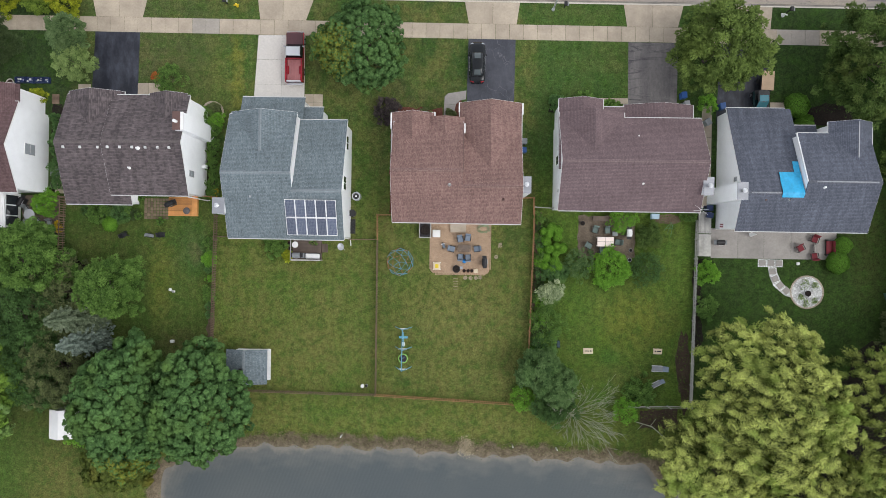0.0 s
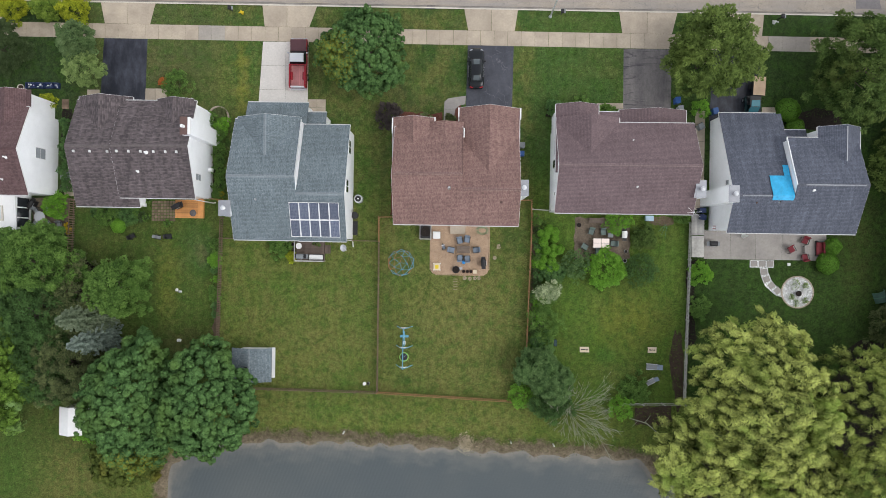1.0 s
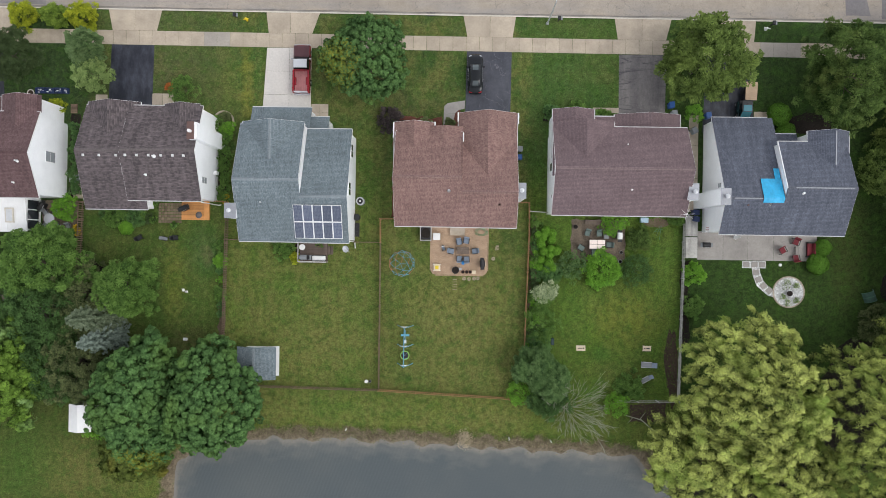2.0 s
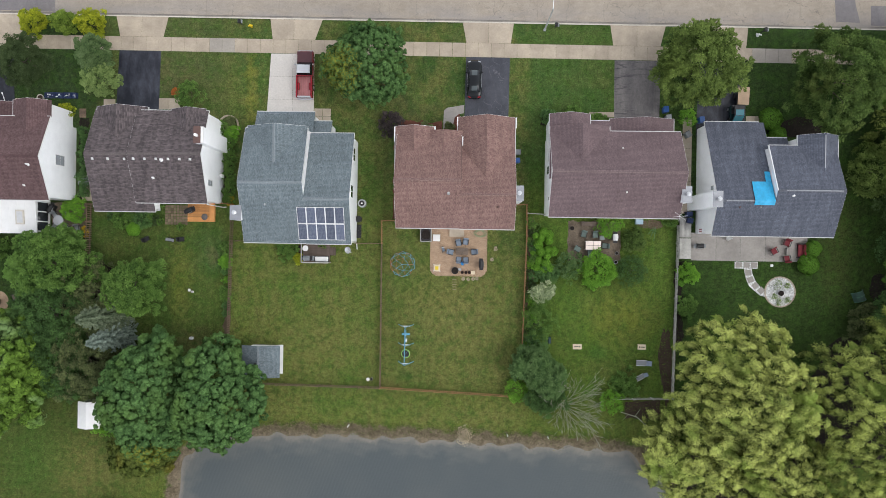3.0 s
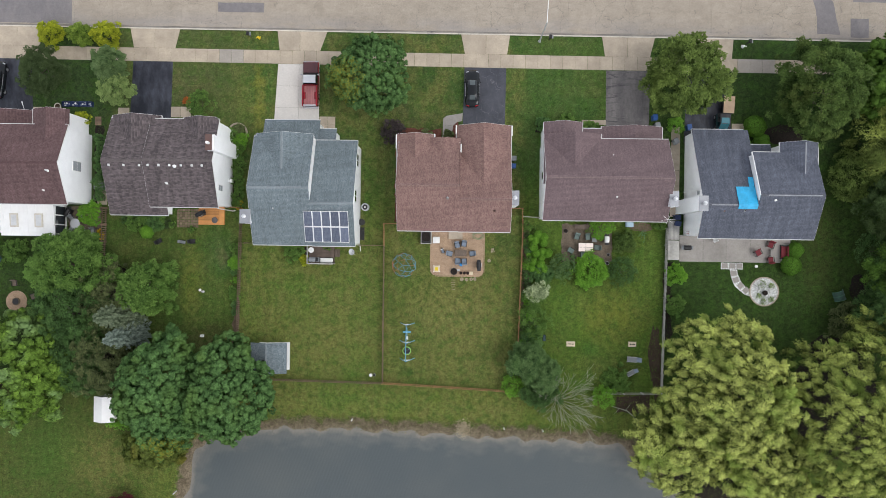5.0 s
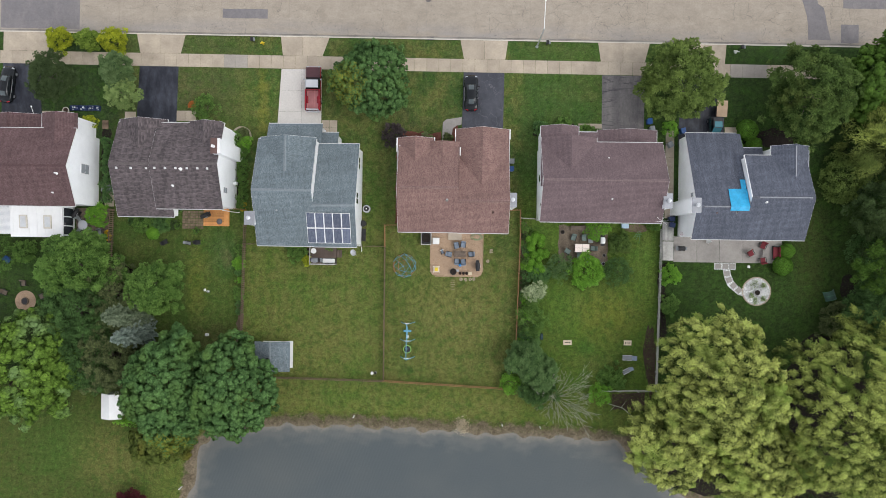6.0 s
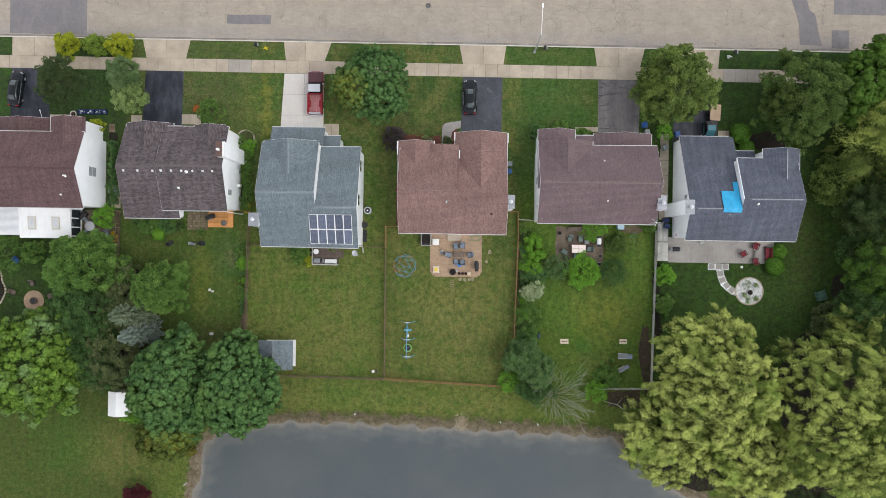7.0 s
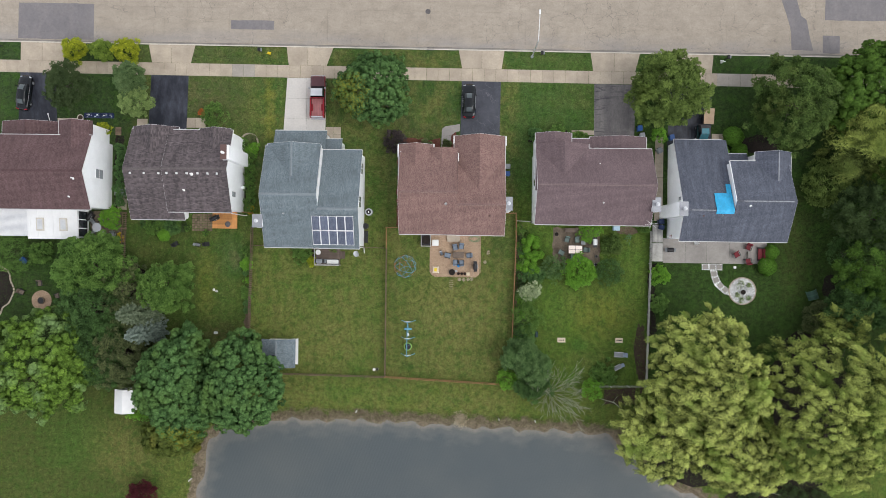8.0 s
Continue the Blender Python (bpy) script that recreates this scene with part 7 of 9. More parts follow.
sofa = thing("patio_sofa", 45.0, 3.65, 0.03, -90, label="dark red cushioned patio sofa beside a shrub", category="sofa")
part("seat", boxed(-0.75, 0.75, -0.35, 0.3, 0.25, 0.45), "red_fabric", sofa, local=True, bevel=0.05)
part("backrest", boxed(-0.75, 0.75, 0.28, 0.45, 0.3, 0.85), "red_fabric", sofa, local=True, bevel=0.05)
for s in (-1, 1):
    part("armrest", boxed(*sorted((s * 0.75, s * 0.9)), -0.35, 0.45, 0.0, 0.6), "dark", sofa, local=True, bevel=0.03)
part("base", boxed(-0.74, 0.74, -0.3, 0.4, 0.05, 0.25), "dark", sofa, local=True)
tb = thing("side_table", 43.6, 3.55, 0.03, label="small grey slatted table beside red chairs", category="table")
for i in range(4):
    part("slat", boxed(-0.3 + i * 0.16, -0.16 + i * 0.16, -0.4, 0.4, 0.4, 0.43), "walk_grey", tb, local=True)
for x in (-0.25, 0.27):
    for y in (-0.35, 0.35):
        part("leg", boxed(x - 0.02, x + 0.02, y - 0.02, y + 0.02, 0, 0.4), "dark", tb, local=True)


def grill(x, y, r, label, body="dark", lid="dark", z=0.03):
    ob = thing("barbecue_grill", x, y, z, r, label=label, category="grill")
    part("cabinet", boxed(-0.38, 0.38, -0.27, 0.27, 0.1, 0.85), body, ob, local=True, bevel=0.02)
    bm = bmesh.new()
    bmesh.ops.create_cone(bm, cap_ends=True, segments=16, radius1=0.3, radius2=0.3, depth=0.8, matrix=pose(0, 0, 0.88, 0, 90, 0))
    part("lid", bm, lid, ob, local=True, smooth=False)
    for s in (-1, 1):
        part("side_shelf", boxed(*sorted((s * 0.4, s * 0.72)), -0.24, 0.24, 0.82, 0.86), body, ob, local=True)
    part("handle", tube(bmesh.new(), (-0.25, -0.33, 0.95), (0.25, -0.33, 0.95), 0.02), "metal", ob, local=True)
    for s in (-0.3, 0.3):
        for y2 in (-0.2, 0.2):
            part("caster", tube(bmesh.new(), (s - 0.02, y2, 0.06), (s + 0.02, y2, 0.06), 0.06, n=10), "tyre", ob, local=True)
    return ob


grill(6.05, 1.4, 92, "black covered barbecue grill at a patio edge")
grill(32.6, 4.05, 0, "black barbecue grill on a concrete patio", "grey_plastic", "dark")
grill(22.35, 4.95, 90, "barbecue grill with a pale lid on brown pavers", "dark", "white_plastic")
grill(-15.35, 1.85, 0, "black barbecue grill on a brown deck", "dark", "grey_plastic", 0.55)
grill(-30.0, 7.55, 25, "black covered barbecue grill on an orange deck", "dark", "dark", 0.35)


def pot(x, y, r, h, m, label, z=0.0, plant=None, name="plant_pot"):
    ob = thing(name, x, y, z, label=label, category="pot")
    bm = tube(bmesh.new(), (0, 0, 0), (0, 0, h), r * 0.75, r, 16)
    part("body", bm, m, ob, local=True)
    part("rim", tube(bmesh.new(), (0, 0, h - 0.03), (0, 0, h + 0.01), r * 1.06, r * 1.06, 16), m, ob, local=True)
    part("filling", disc(0, 0, r * 0.88, h + 0.02, 0.02, 16), m if m == "white_plastic" else "mulch", ob, local=True)
    if plant:
        shrub("leafy green plant in a tub", x, y, r * 1.3, h + 0.5, plant, "fine", seed=int(abs(x * 10)), size=0.14, tufts=24, category="plant", name="potted_plant")


pot(2.85, 0.55, 0.42, 0.4, "dark", "large dark pot at a patio edge", 0.03)
for x in (3.75, 4.2, 4.62):
    pot(x, 0.35, 0.2, 0.25, "terracotta", "small dark brown pot at a patio edge", 0.03)
solo("storage_box", boxed(4.85, 5.3, 0.12, 0.55, 0.03, 0.35), "board_wood", "small pale box at a patio edge", "box", bevel=0.02)
solo("dish", boxed(3.25, 3.6, 0.55, 0.85, 0.03, 0.16), "silver_paint", "small metal tray on brick pavers", "tray", bevel=0.02)
toy = thing("toy_table", 0.6, 0.85, 0.03, label="small yellow-topped children's table on pavers", category="table")
part("tabletop", boxed(-0.2, 0.2, -0.22, 0.22, 0.38, 0.44), "yellow_plastic", toy, local=True, bevel=0.02)
part("tray", boxed(-0.4, 0.4, -0.42, 0.42, 0.3, 0.36), "board_wood", toy, local=True)
for x in (-0.38, 0.38):
    for y in (-0.38, 0.38):
        part("leg", boxed(x - 0.05, x + 0.05, y - 0.05, y + 0.05, 0, 0.4), "white_plastic", toy, local=True)
solo("cooler", boxed(0.05, 0.95, 4.15, 5.0, 0.03, 0.55), "white_plastic", "white cool box on a brick patio", "cool box", bevel=0.06)
bk = thing("planter_cart", -0.75, 4.85, 0, label="black raised planter with pale rails beside a patio", category="planter")
part("bin", boxed(-0.62, 0.55, -0.65, 0.9, 0.2, 0.85), "dark", bk, local=True, bevel=0.03)
for s in (-0.68, 0.6):
    part("side_rail", boxed(s - 0.04, s + 0.04, -0.75, 0.95, 0.0, 0.9), "fence_grey", bk, local=True)
part("end_rail", boxed(-0.7, 0.62, -0.8, -0.7, 0.0, 0.6), "fence_grey", bk, local=True)
part("soil", flat(blob(-0.03, 0.12, 0.52, 0.68, 3, 20, 0.2), 0.87, 0.03), "mulch", bk, local=True)
tri = thing("ride_on_toy", 1.35, 3.2, 0.03, 20, label="small violet and grey ride-on toy", category="toy")
part("body", boxed(-0.15, 0.15, -0.3, 0.3, 0.18, 0.34), "slate_fabric", tri, local=True, bevel=0.05)
part("handlebar", tube(bmesh.new(), (-0.25, 0.2, 0.55), (0.25, 0.2, 0.55), 0.03), "white_plastic", tri, local=True)
for x, y in ((-0.2, -0.25), (0.2, -0.25), (0, 0.3)):
    part("wheel", tube(bmesh.new(), (x - 0.03, y, 0.14), (x + 0.03, y, 0.14), 0.14, n=14), "dark", tri, local=True)
hose = bmesh.new()
for k in range(3):
    for i in range(18):
        a, b = i * math.tau / 18, (i + 1) * math.tau / 18
        r1 = 0.5 + 0.14 * k
        tube(hose, (5.9 + r1 * math.cos(a), 5.2 + 0.6 * r1 * math.sin(a), 0.06 + 0.04 * k), (5.9 + r1 * math.cos(b), 5.2 + 0.6 * r1 * math.sin(b), 0.06 + 0.04 * k), 0.025, n=5)
M["leaf_stake"] = plain("green_coated_wire", (0.06, 0.17, 0.10), 0.5)
M["pale_blue"] = plain("pale_blue_plastic", (0.38, 0.52, 0.62), 0.5, var=0.08)
M["net_green"] = plain("dull_green_netting", (0.045, 0.095, 0.070), 0.7, var=0.25)
M["leaf_gold"] = leaf("yellow_flowers", (0.08, 0.14, 0.02), (0.72, 0.46, 0.03), (0.14, 0.22, 0.03))
M["hose"] = plain("green_hose", (0.20, 0.30, 0.16), 0.5)
solo("garden_hose", hose, "hose", "coiled pale green garden hose on pavers", "hose")
for i, (x, y) in enumerate(((3.9, -0.45), (4.5, -0.5), (5.1, -0.45), (5.6, -0.4), (7.4, 2.0))):
    solo("flagstone", disc(x, y, 0.24, 0.02, 0.05, 14, wob=0.03, seed=i), "gravel", "worn round stepping stone in the grass", "stone", group="lawn stepping stones")
solo("flagstone", flat([(7.6, 3.0), (8.1, 3.15), (8.0, 3.65), (7.65, 3.6)], 0.02, 0.05), "gravel", "worn square stepping stone in the grass", "stone", group="lawn stepping stones")
for i in range(5):
    solo("edging_strip", boxed(2.5, 3.05, -0.62 - i * 0.3, -0.55 - i * 0.3, -0.02, 0.03), "gravel", "thin tan paver strip set in the grass", "paver", group="lawn paver strips")

# deck of the slate house
sf = thing("deck_sofa", -13.6, 1.75, 0.55, label="deck sofa with a long cream cushion", category="sofa")
part("frame", boxed(-0.85, 0.85, -0.35, 0.35, 0.05, 0.32), "dark", sf, local=True)
part("cushion", boxed(-0.82, 0.82, -0.3, 0.3, 0.32, 0.5), "white_plastic", sf, local=True, bevel=0.08)
part("backrest", boxed(-0.85, 0.85, -0.45, -0.33, 0.1, 0.75), "dark", sf, local=True, bevel=0.03)
solo("side_cabinet", boxed(-14.85, -14.5, 1.55, 2.1, 0.55, 1.3), "grey_plastic", "grey side cabinet beside a grill on a deck", "cabinet", bevel=0.03)
rt = thing("round_table", -15.55, 3.05, 0.55, label="small white round table on a brown deck", category="table")
part("tabletop", tube(bmesh.new(), (0, 0, 0.68), (0, 0, 0.73), 0.36, n=20), "white_plastic", rt, local=True)
part("leg", tube(bmesh.new(), (0, 0, 0), (0, 0, 0.7), 0.04), "white_plastic", rt, local=True)
pot(-13.6, 3.4, 0.25, 0.4, "terracotta", "potted plant tub on a deck", 0.55, "leaf_mid")
pot(-16.4, 2.6, 0.2, 0.35, "terracotta", "reddish tub beside a deck")
pot(-16.45, 3.2, 0.24, 0.4, "terracotta", "reddish tub beside a deck")
dish = thing("satellite_dish", -10.3, 2.9, 0, label="pale satellite dish on a short pole in the grass", category="satellite dish")
part("pole", tube(bmesh.new(), (0, 0, 0), (0, 0, 1.1), 0.035), "metal", dish, local=True)
bm = bmesh.new()
bmesh.ops.create_cone(bm, cap_ends=False, segments=20, radius1=0.42, radius2=0.12, depth=0.12, matrix=pose(0, 0, 1.25, 0, 160, 30))
bmesh.ops.create_cone(bm, cap_ends=True, segments=20, radius1=0.13, radius2=0.12, depth=0.02, matrix=pose(0.0, 0, 1.19, 0, 160, 30))
part("reflector", bm, "silver_paint", dish, local=True)
part("feed_arm", tube(bmesh.new(), (0, 0, 1.15), (0.45, -0.35, 1.45), 0.02), "metal", dish, local=True)
ac = thing("air_conditioner", -8.75, 8.7, 0, label="grey air-conditioning unit beside a house wall", category="air conditioner")
part("casing", tube(bmesh.new(), (0, 0, 0.05), (0, 0, 0.8), 0.52, 0.5, n=16), "silver_paint", ac, local=True, bevel=0.02)
part("fan_grille", tube(bmesh.new(), (0, 0, 0.8), (0, 0, 0.83), 0.34, n=20), "dark", ac, local=True)
part("fan_hub", tube(bmesh.new(), (0, 0, 0.83), (0, 0, 0.86), 0.1, n=12), "white_plastic", ac, local=True)
ac = thing("air_conditioner", -43.6, 11.0, 0, label="large grey air-conditioning unit beside a white wall", category="air conditioner")
part("casing", boxed(-0.6, 0.6, -0.45, 0.45, 0.05, 0.9), "grey_plastic", ac, local=True, bevel=0.03)
part("fan_grille", tube(bmesh.new(), (0, 0, 0.9), (0, 0, 0.93), 0.36, n=20), "silver_paint", ac, local=True)
tubm = tube(bmesh.new(), (-9.15, 6.75, 0), (-9.15, 6.75, 0.9), 0.36, 0.42, 18)
solo("dust_bin", tubm, "dark", "black round bin beside a white wall", "bin")
grl = thing("window_well", -9.25, 5.2, 0, label="black metal window-well cover against a wall", category="grate")
for i in range(9):
    part("bar", boxed(-0.3, 0.3, -0.7 + i * 0.17, -0.62 + i * 0.17, 0.12, 0.17), "dark", grl, local=True)
part("frame", boxed(-0.36, 0.36, -0.78, 0.88, 0.0, 0.12), "dark", grl, local=True)


def wheelie(x, y, m, label, r=0.0):
    ob = thing("wheelie_bin", x, y, 0, r, label=label, category="bin", group="wheelie bins")
    bm = boxed(-0.28, 0.28, -0.33, 0.33, 0.12, 0.95)
    part("body", bm, m, ob, local=True, bevel=0.03)
    part("lid", box(bmesh.new(), -0.31, 0.31, -0.36, 0.38, 0.95, 1.03), m, ob, local=True, bevel=0.025)
    part("handle", tube(bmesh.new(), (-0.25, 0.4, 0.95), (0.25, 0.4, 0.95), 0.025), "dark", ob, local=True)
    for s in (-0.26, 0.26):
        part("wheel", tube(bmesh.new(), (s - 0.03, 0.3, 0.13), (s + 0.03, 0.3, 0.13), 0.13, n=12), "tyre", ob, local=True)


wheelie(28.25, 20.6, "blue_plastic", "blue wheelie bin beside a drive", 5)
wheelie(28.6, 19.6, "grey_plastic", "grey wheelie bin beside a drive", 8)
wheelie(10.3, 15.2, "grey_plastic", "grey wheelie bin beside a house wall", 90)
wheelie(10.25, 14.2, "blue_plastic", "blue wheelie bin beside a house wall", 90)
wheelie(31.3, 7.9, "navy_plastic", "navy wheelie bin beside a white wall", 90)
wheelie(31.35, 7.1, "navy_plastic", "navy wheelie bin beside a white wall", 80)
wheelie(32.6, 19.4, "blue_plastic", "blue wheelie bin at a garage corner", 10)
wheelie(31.0, 17.6, "grey_plastic", "grey wheelie bin beside a white wall", 30)
rnd = random.Random(12)
for i, (x, w, tilt) in enumerate(((-48.3, 1.15, 2), (-47.15, 0.95, -3), (-46.1, 1.0, 1), (-45.2, 0.7, -2))):
    ob = thing("recycling_crate", x, 21.75, 0, tilt, label="dark blue open crate with mixed pale contents", category="crate", group="row of crates")
    for xa, xb, ya, yb in ((-w / 2, w / 2, -0.34, -0.29), (-w / 2, w / 2, 0.29, 0.34), (-w / 2, -w / 2 + 0.05, -0.29, 0.29), (w / 2 - 0.05, w / 2, -0.29, 0.29)):
        part("side", boxed(xa, xb, ya, yb, 0, 0.42), "navy_plastic", ob, local=True)
    part("base", boxed(-w / 2 + 0.05, w / 2 - 0.05, -0.29, 0.29, 0, 0.18), "navy_plastic", ob, local=True)
    for k in range(5):
        bm = bmesh.new()
        bmesh.ops.create_icosphere(bm, subdivisions=1, radius=1.0, matrix=Matrix.Translation((rnd.uniform(-w / 2 + 0.2, w / 2 - 0.2), rnd.uniform(-0.17, 0.17), 0.26)) @ Matrix.Diagonal((rnd.uniform(0.07, 0.17), rnd.uniform(0.06, 0.12), 0.1, 1)))
        part("contents", bm, rnd.choice(("white_plastic", "slate_fabric", "silver_paint", "dark", "pale_blue_toy")), ob, local=True)

# orange deck and lawn of the umber house
fp = thing("fire_bowl", -28.3, 6.75, 0.4, label="dark round fire bowl on an orange deck", category="fire bowl")
part("bowl", tube(bmesh.new(), (0, 0, 0.08), (0, 0, 0.35), 0.25, 0.4, 20), "dark", fp, local=True)
part("lid", tube(bmesh.new(), (0, 0, 0.35), (0, 0, 0.45), 0.4, 0.15, 20), "iron", fp, local=True)
c3 = armchair("dark", "black folding garden chair on a lawn", 0.6, "folding garden chairs")
c3.matrix_basis = pose(-35.7, 3.9, 0.0, 0, 0, 120)
copy_thing(c3, pose(-31.3, 3.95, 0, 0, 0, 95))
c4 = armchair("grey_plastic", "grey folding garden chair on a lawn", 0.5, "folding garden chairs")
c4.matrix_basis = pose(-32.6, 3.85, 0, 0, 0, 80)
c5 = armchair("old_wood", "wooden garden chair round a fire circle", 0.75, "fire circle chairs")
c5.matrix_basis = pose(-54.8, -1.9, 0, 0, 0, 5)
copy_thing(c5, pose(-57.4, -3.1, 0, 0, 0, 65))
copy_thing(c5, pose(-52.3, -3.6, 0, 0, 0, -70))
c6 = armchair("blue_plastic", "bright blue garden chair under a tree", 0.95)
c6.matrix_basis = pose(-57.0, 1.2, 0, 0, 0, 40)
c7 = armchair("grey_plastic", "grey patio chair beside a sunroom", 0.7, "sunroom patio chairs")
c7.matrix_basis = pose(-47.3, 6.75, 0, 0, 0, 35)
for x, y, r in ((-46.1, 6.9, -35), (-47.4, 5.3, 140), (-45.9, 5.3, 225), (-44.5, 5.1, 10)):
    copy_thing(c7, pose(x, y, 0, 0, 0, r))
rt = thing("round_table", -46.7, 6.05, 0, label="grey round glass-topped table beside a sunroom", category="table")
part("tabletop", tube(bmesh.new(), (0, 0, 0.7), (0, 0, 0.74), 0.65, n=24), "silver_paint", rt, local=True)
part("leg", tube(bmesh.new(), (0, 0, 0), (0, 0, 0.7), 0.05), "dark", rt, local=True)
grill(-47.6, 7.6, 60, "black covered barbecue grill beside a sunroom")
solo("patio", flat(rect(-48.0, -43.6, 4.0, 8.3, 8, 0.08), 0.025), "brown_paver", "shaded brown patio beside a sunroom", "patio", kind="structure")
for i in range(16):
    a = 2.2 + i * 0.26
    o = solo("edging_stone", box(bmesh.new(), -0.1, 0.1, -0.16, 0.16, 0, 0.2, pose(-25.7 + 1.2 * math.cos(a - 3.4), 18.2 + 1.25 * math.sin(a - 3.4), 0, 0, 0, math.degrees(a - 3.4))), "walk", "tan stone edging a round planted bed", "stone", group="bed edging stones")
for i, (x, y, w, d, m) in enumerate(((-30.35, -2.4, 0.28, 0.34, "white_plastic"), (-29.95, -2.6, 0.34, 0.26, "white_stone"), (-30.0, -8.4, 0.5, 0.34, "white_plastic"))):
    solo("garden_ornament", boxed(x - w / 2, x + w / 2, y - d / 2, y + d / 2, 0, 0.3), m, "small pale garden ornament in the grass", "ornament", bevel=0.06)
pot(-7.75, -13.1, 0.2, 0.35, "white_plastic", "round white tub near a fence")
pot(-7.3, -13.05, 0.17, 0.4, "grey_plastic", "small round grey tub near a fence")


for x, y, m in ((-34.1, 6.1, "navy_plastic"), (-31.5, 5.5, "leaf_stake"), (-33.9, 8.2, "navy_plastic")):
    pot(x, y, 0.22, 0.35, m, "small glazed pot beside a brown patio", 0.0, "leaf_mid")
pot(-44.1, 9.6, 0.34, 0.5, "iron", "round dark tub beside a white wall")
for i in range(9):
    shrub("dark leafy plants under the eaves of a house", -40.2 + i * 0.72, 6.75 - 0.25 * (i % 3), 0.5 + 0.12 * (i % 2), 0.7, ("leaf_garden", "leaf_mid", "leaf_deep")[i % 3], "fine", seed=400 + i, size=0.2, tufts=26, group="eaves plants")
for i, (x, y) in enumerate(((-25.4, 8.55), (-43.55, 5.0), (-43.4, 4.4), (-25.2, 9.1))):
    shrub("small clump of yellow flowers by a fence", x, y, 0.28, 0.6, "leaf_gold", "fine", seed=420 + i, size=0.14, tufts=16, group="yellow flower clumps")
cf = thing("cold_frame", 52.2, -1.8, 0, 20, label="rounded green netting frame over a garden bed", category="garden frame")
for y in (-0.6, 0.0, 0.6):
    bm = bmesh.new()
    for i in range(8):
        a, b = math.pi * i / 8, math.pi * (i + 1) / 8
        tube(bm, (0.7 * math.cos(a), y, 0.75 * math.sin(a)), (0.7 * math.cos(b), y, 0.75 * math.sin(b)), 0.025, n=6)
    part("hoop", bm, "leaf_stake", cf, local=True)
bm = bmesh.new()
for i in range(8):
    a, b = math.pi * i / 8, math.pi * (i + 1) / 8
    slab(bm, [(0.69 * math.cos(a), -0.62, 0.74 * math.sin(a)), (0.69 * math.cos(b), -0.62, 0.74 * math.sin(b)), (0.69 * math.cos(b), 0.62, 0.74 * math.sin(b)), (0.69 * math.cos(a), 0.62, 0.74 * math.sin(a))], 0.012)
part("netting", bm, "net_green", cf, local=True)


# ---------------------------------------------------------------- play things
def dome(x, y, r):
    ob = thing("climbing_dome", x, y, 0, label="geodesic climbing dome of blue and orange bars", category="climbing frame")
    bm = bmesh.new()
    bmesh.ops.create_icosphere(bm, subdivisions=2, radius=r)
    bm.edges.ensure_lookup_table()
    segs = [(e.verts[0].co.copy(), e.verts[1].co.copy()) for e in bm.edges if min(v.co.z for v in e.verts) > -0.02 * r]
    bm.free()
    rnd = random.Random(3)
    for a, b in segs:
        a.z, b.z = max(a.z, 0.03), max(b.z, 0.03)
        part("bar", tube(bmesh.new(), a, b, 0.023, n=6), "teal_paint" if rnd.random() < 0.72 else "orange_paint", ob, local=True)


dome(-3.67, 1.25, 1.58)
sw = thing("swing_set", -3.1, -8.7, 0, label="teal metal swing frame with a round net swing", category="swing")
part("top_bar", tube(bmesh.new(), (0, 2.4, 2.0), (-0.05, -2.3, 2.0), 0.05), "teal_paint", sw, local=True)
for y in (2.35, 0.05, -2.25):
    for s in (-1, 1):
        part("leg", tube(bmesh.new(), (0, y, 2.0), (s * 0.95, y + 0.1, 0), 0.045), "teal_paint", sw, local=True)
    part("brace", tube(bmesh.new(), (-0.5, y + 0.02, 1.0), (0.5, y + 0.02, 1.0), 0.06), "white_plastic", sw, local=True)
bm = bmesh.new()
for i in range(24):
    a, b = i * math.tau / 24, (i + 1) * math.tau / 24
    tube(bm, (0.5 * math.cos(a), 0.5 * math.sin(a) - 1.1, 0.55), (0.5 * math.cos(b), 0.5 * math.sin(b) - 1.1, 0.55), 0.06, n=6)
seat = part("net_swing", bm, "lime_paint", sw, "round lime-rimmed net swing seat", local=True)
part("net", disc(0, -1.1, 0.46, 0.55, 0.01), "dark", seat, local=True)
for a in (0.8, 2.4, 3.9, 5.5):
    part("rope", tube(bmesh.new(), (0.5 * math.cos(a), -1.1 + 0.5 * math.sin(a), 0.55), (0, -1.1 + 0.2 * math.sin(a), 1.98), 0.015, n=4), "teal_paint", sw, local=True)
glider = part("glider_seat", boxed(-0.5, 0.5, 1.2, 1.45, 0.5, 0.56), "teal_paint", sw, local=True)
part("glider_seat", boxed(-0.15, 0.15, 0.35, 0.75, 0.45, 0.5), "white_plastic", sw, local=True)
part("glider_bar", tube(bmesh.new(), (0, 1.9, 0.5), (0, 0.2, 0.5), 0.04), "teal_paint", sw, local=True)
for y in (1.3, 0.55):
    part("rope", tube(bmesh.new(), (0, y, 0.5), (0, y, 1.98), 0.015, n=4), "white_plastic", sw, local=True)

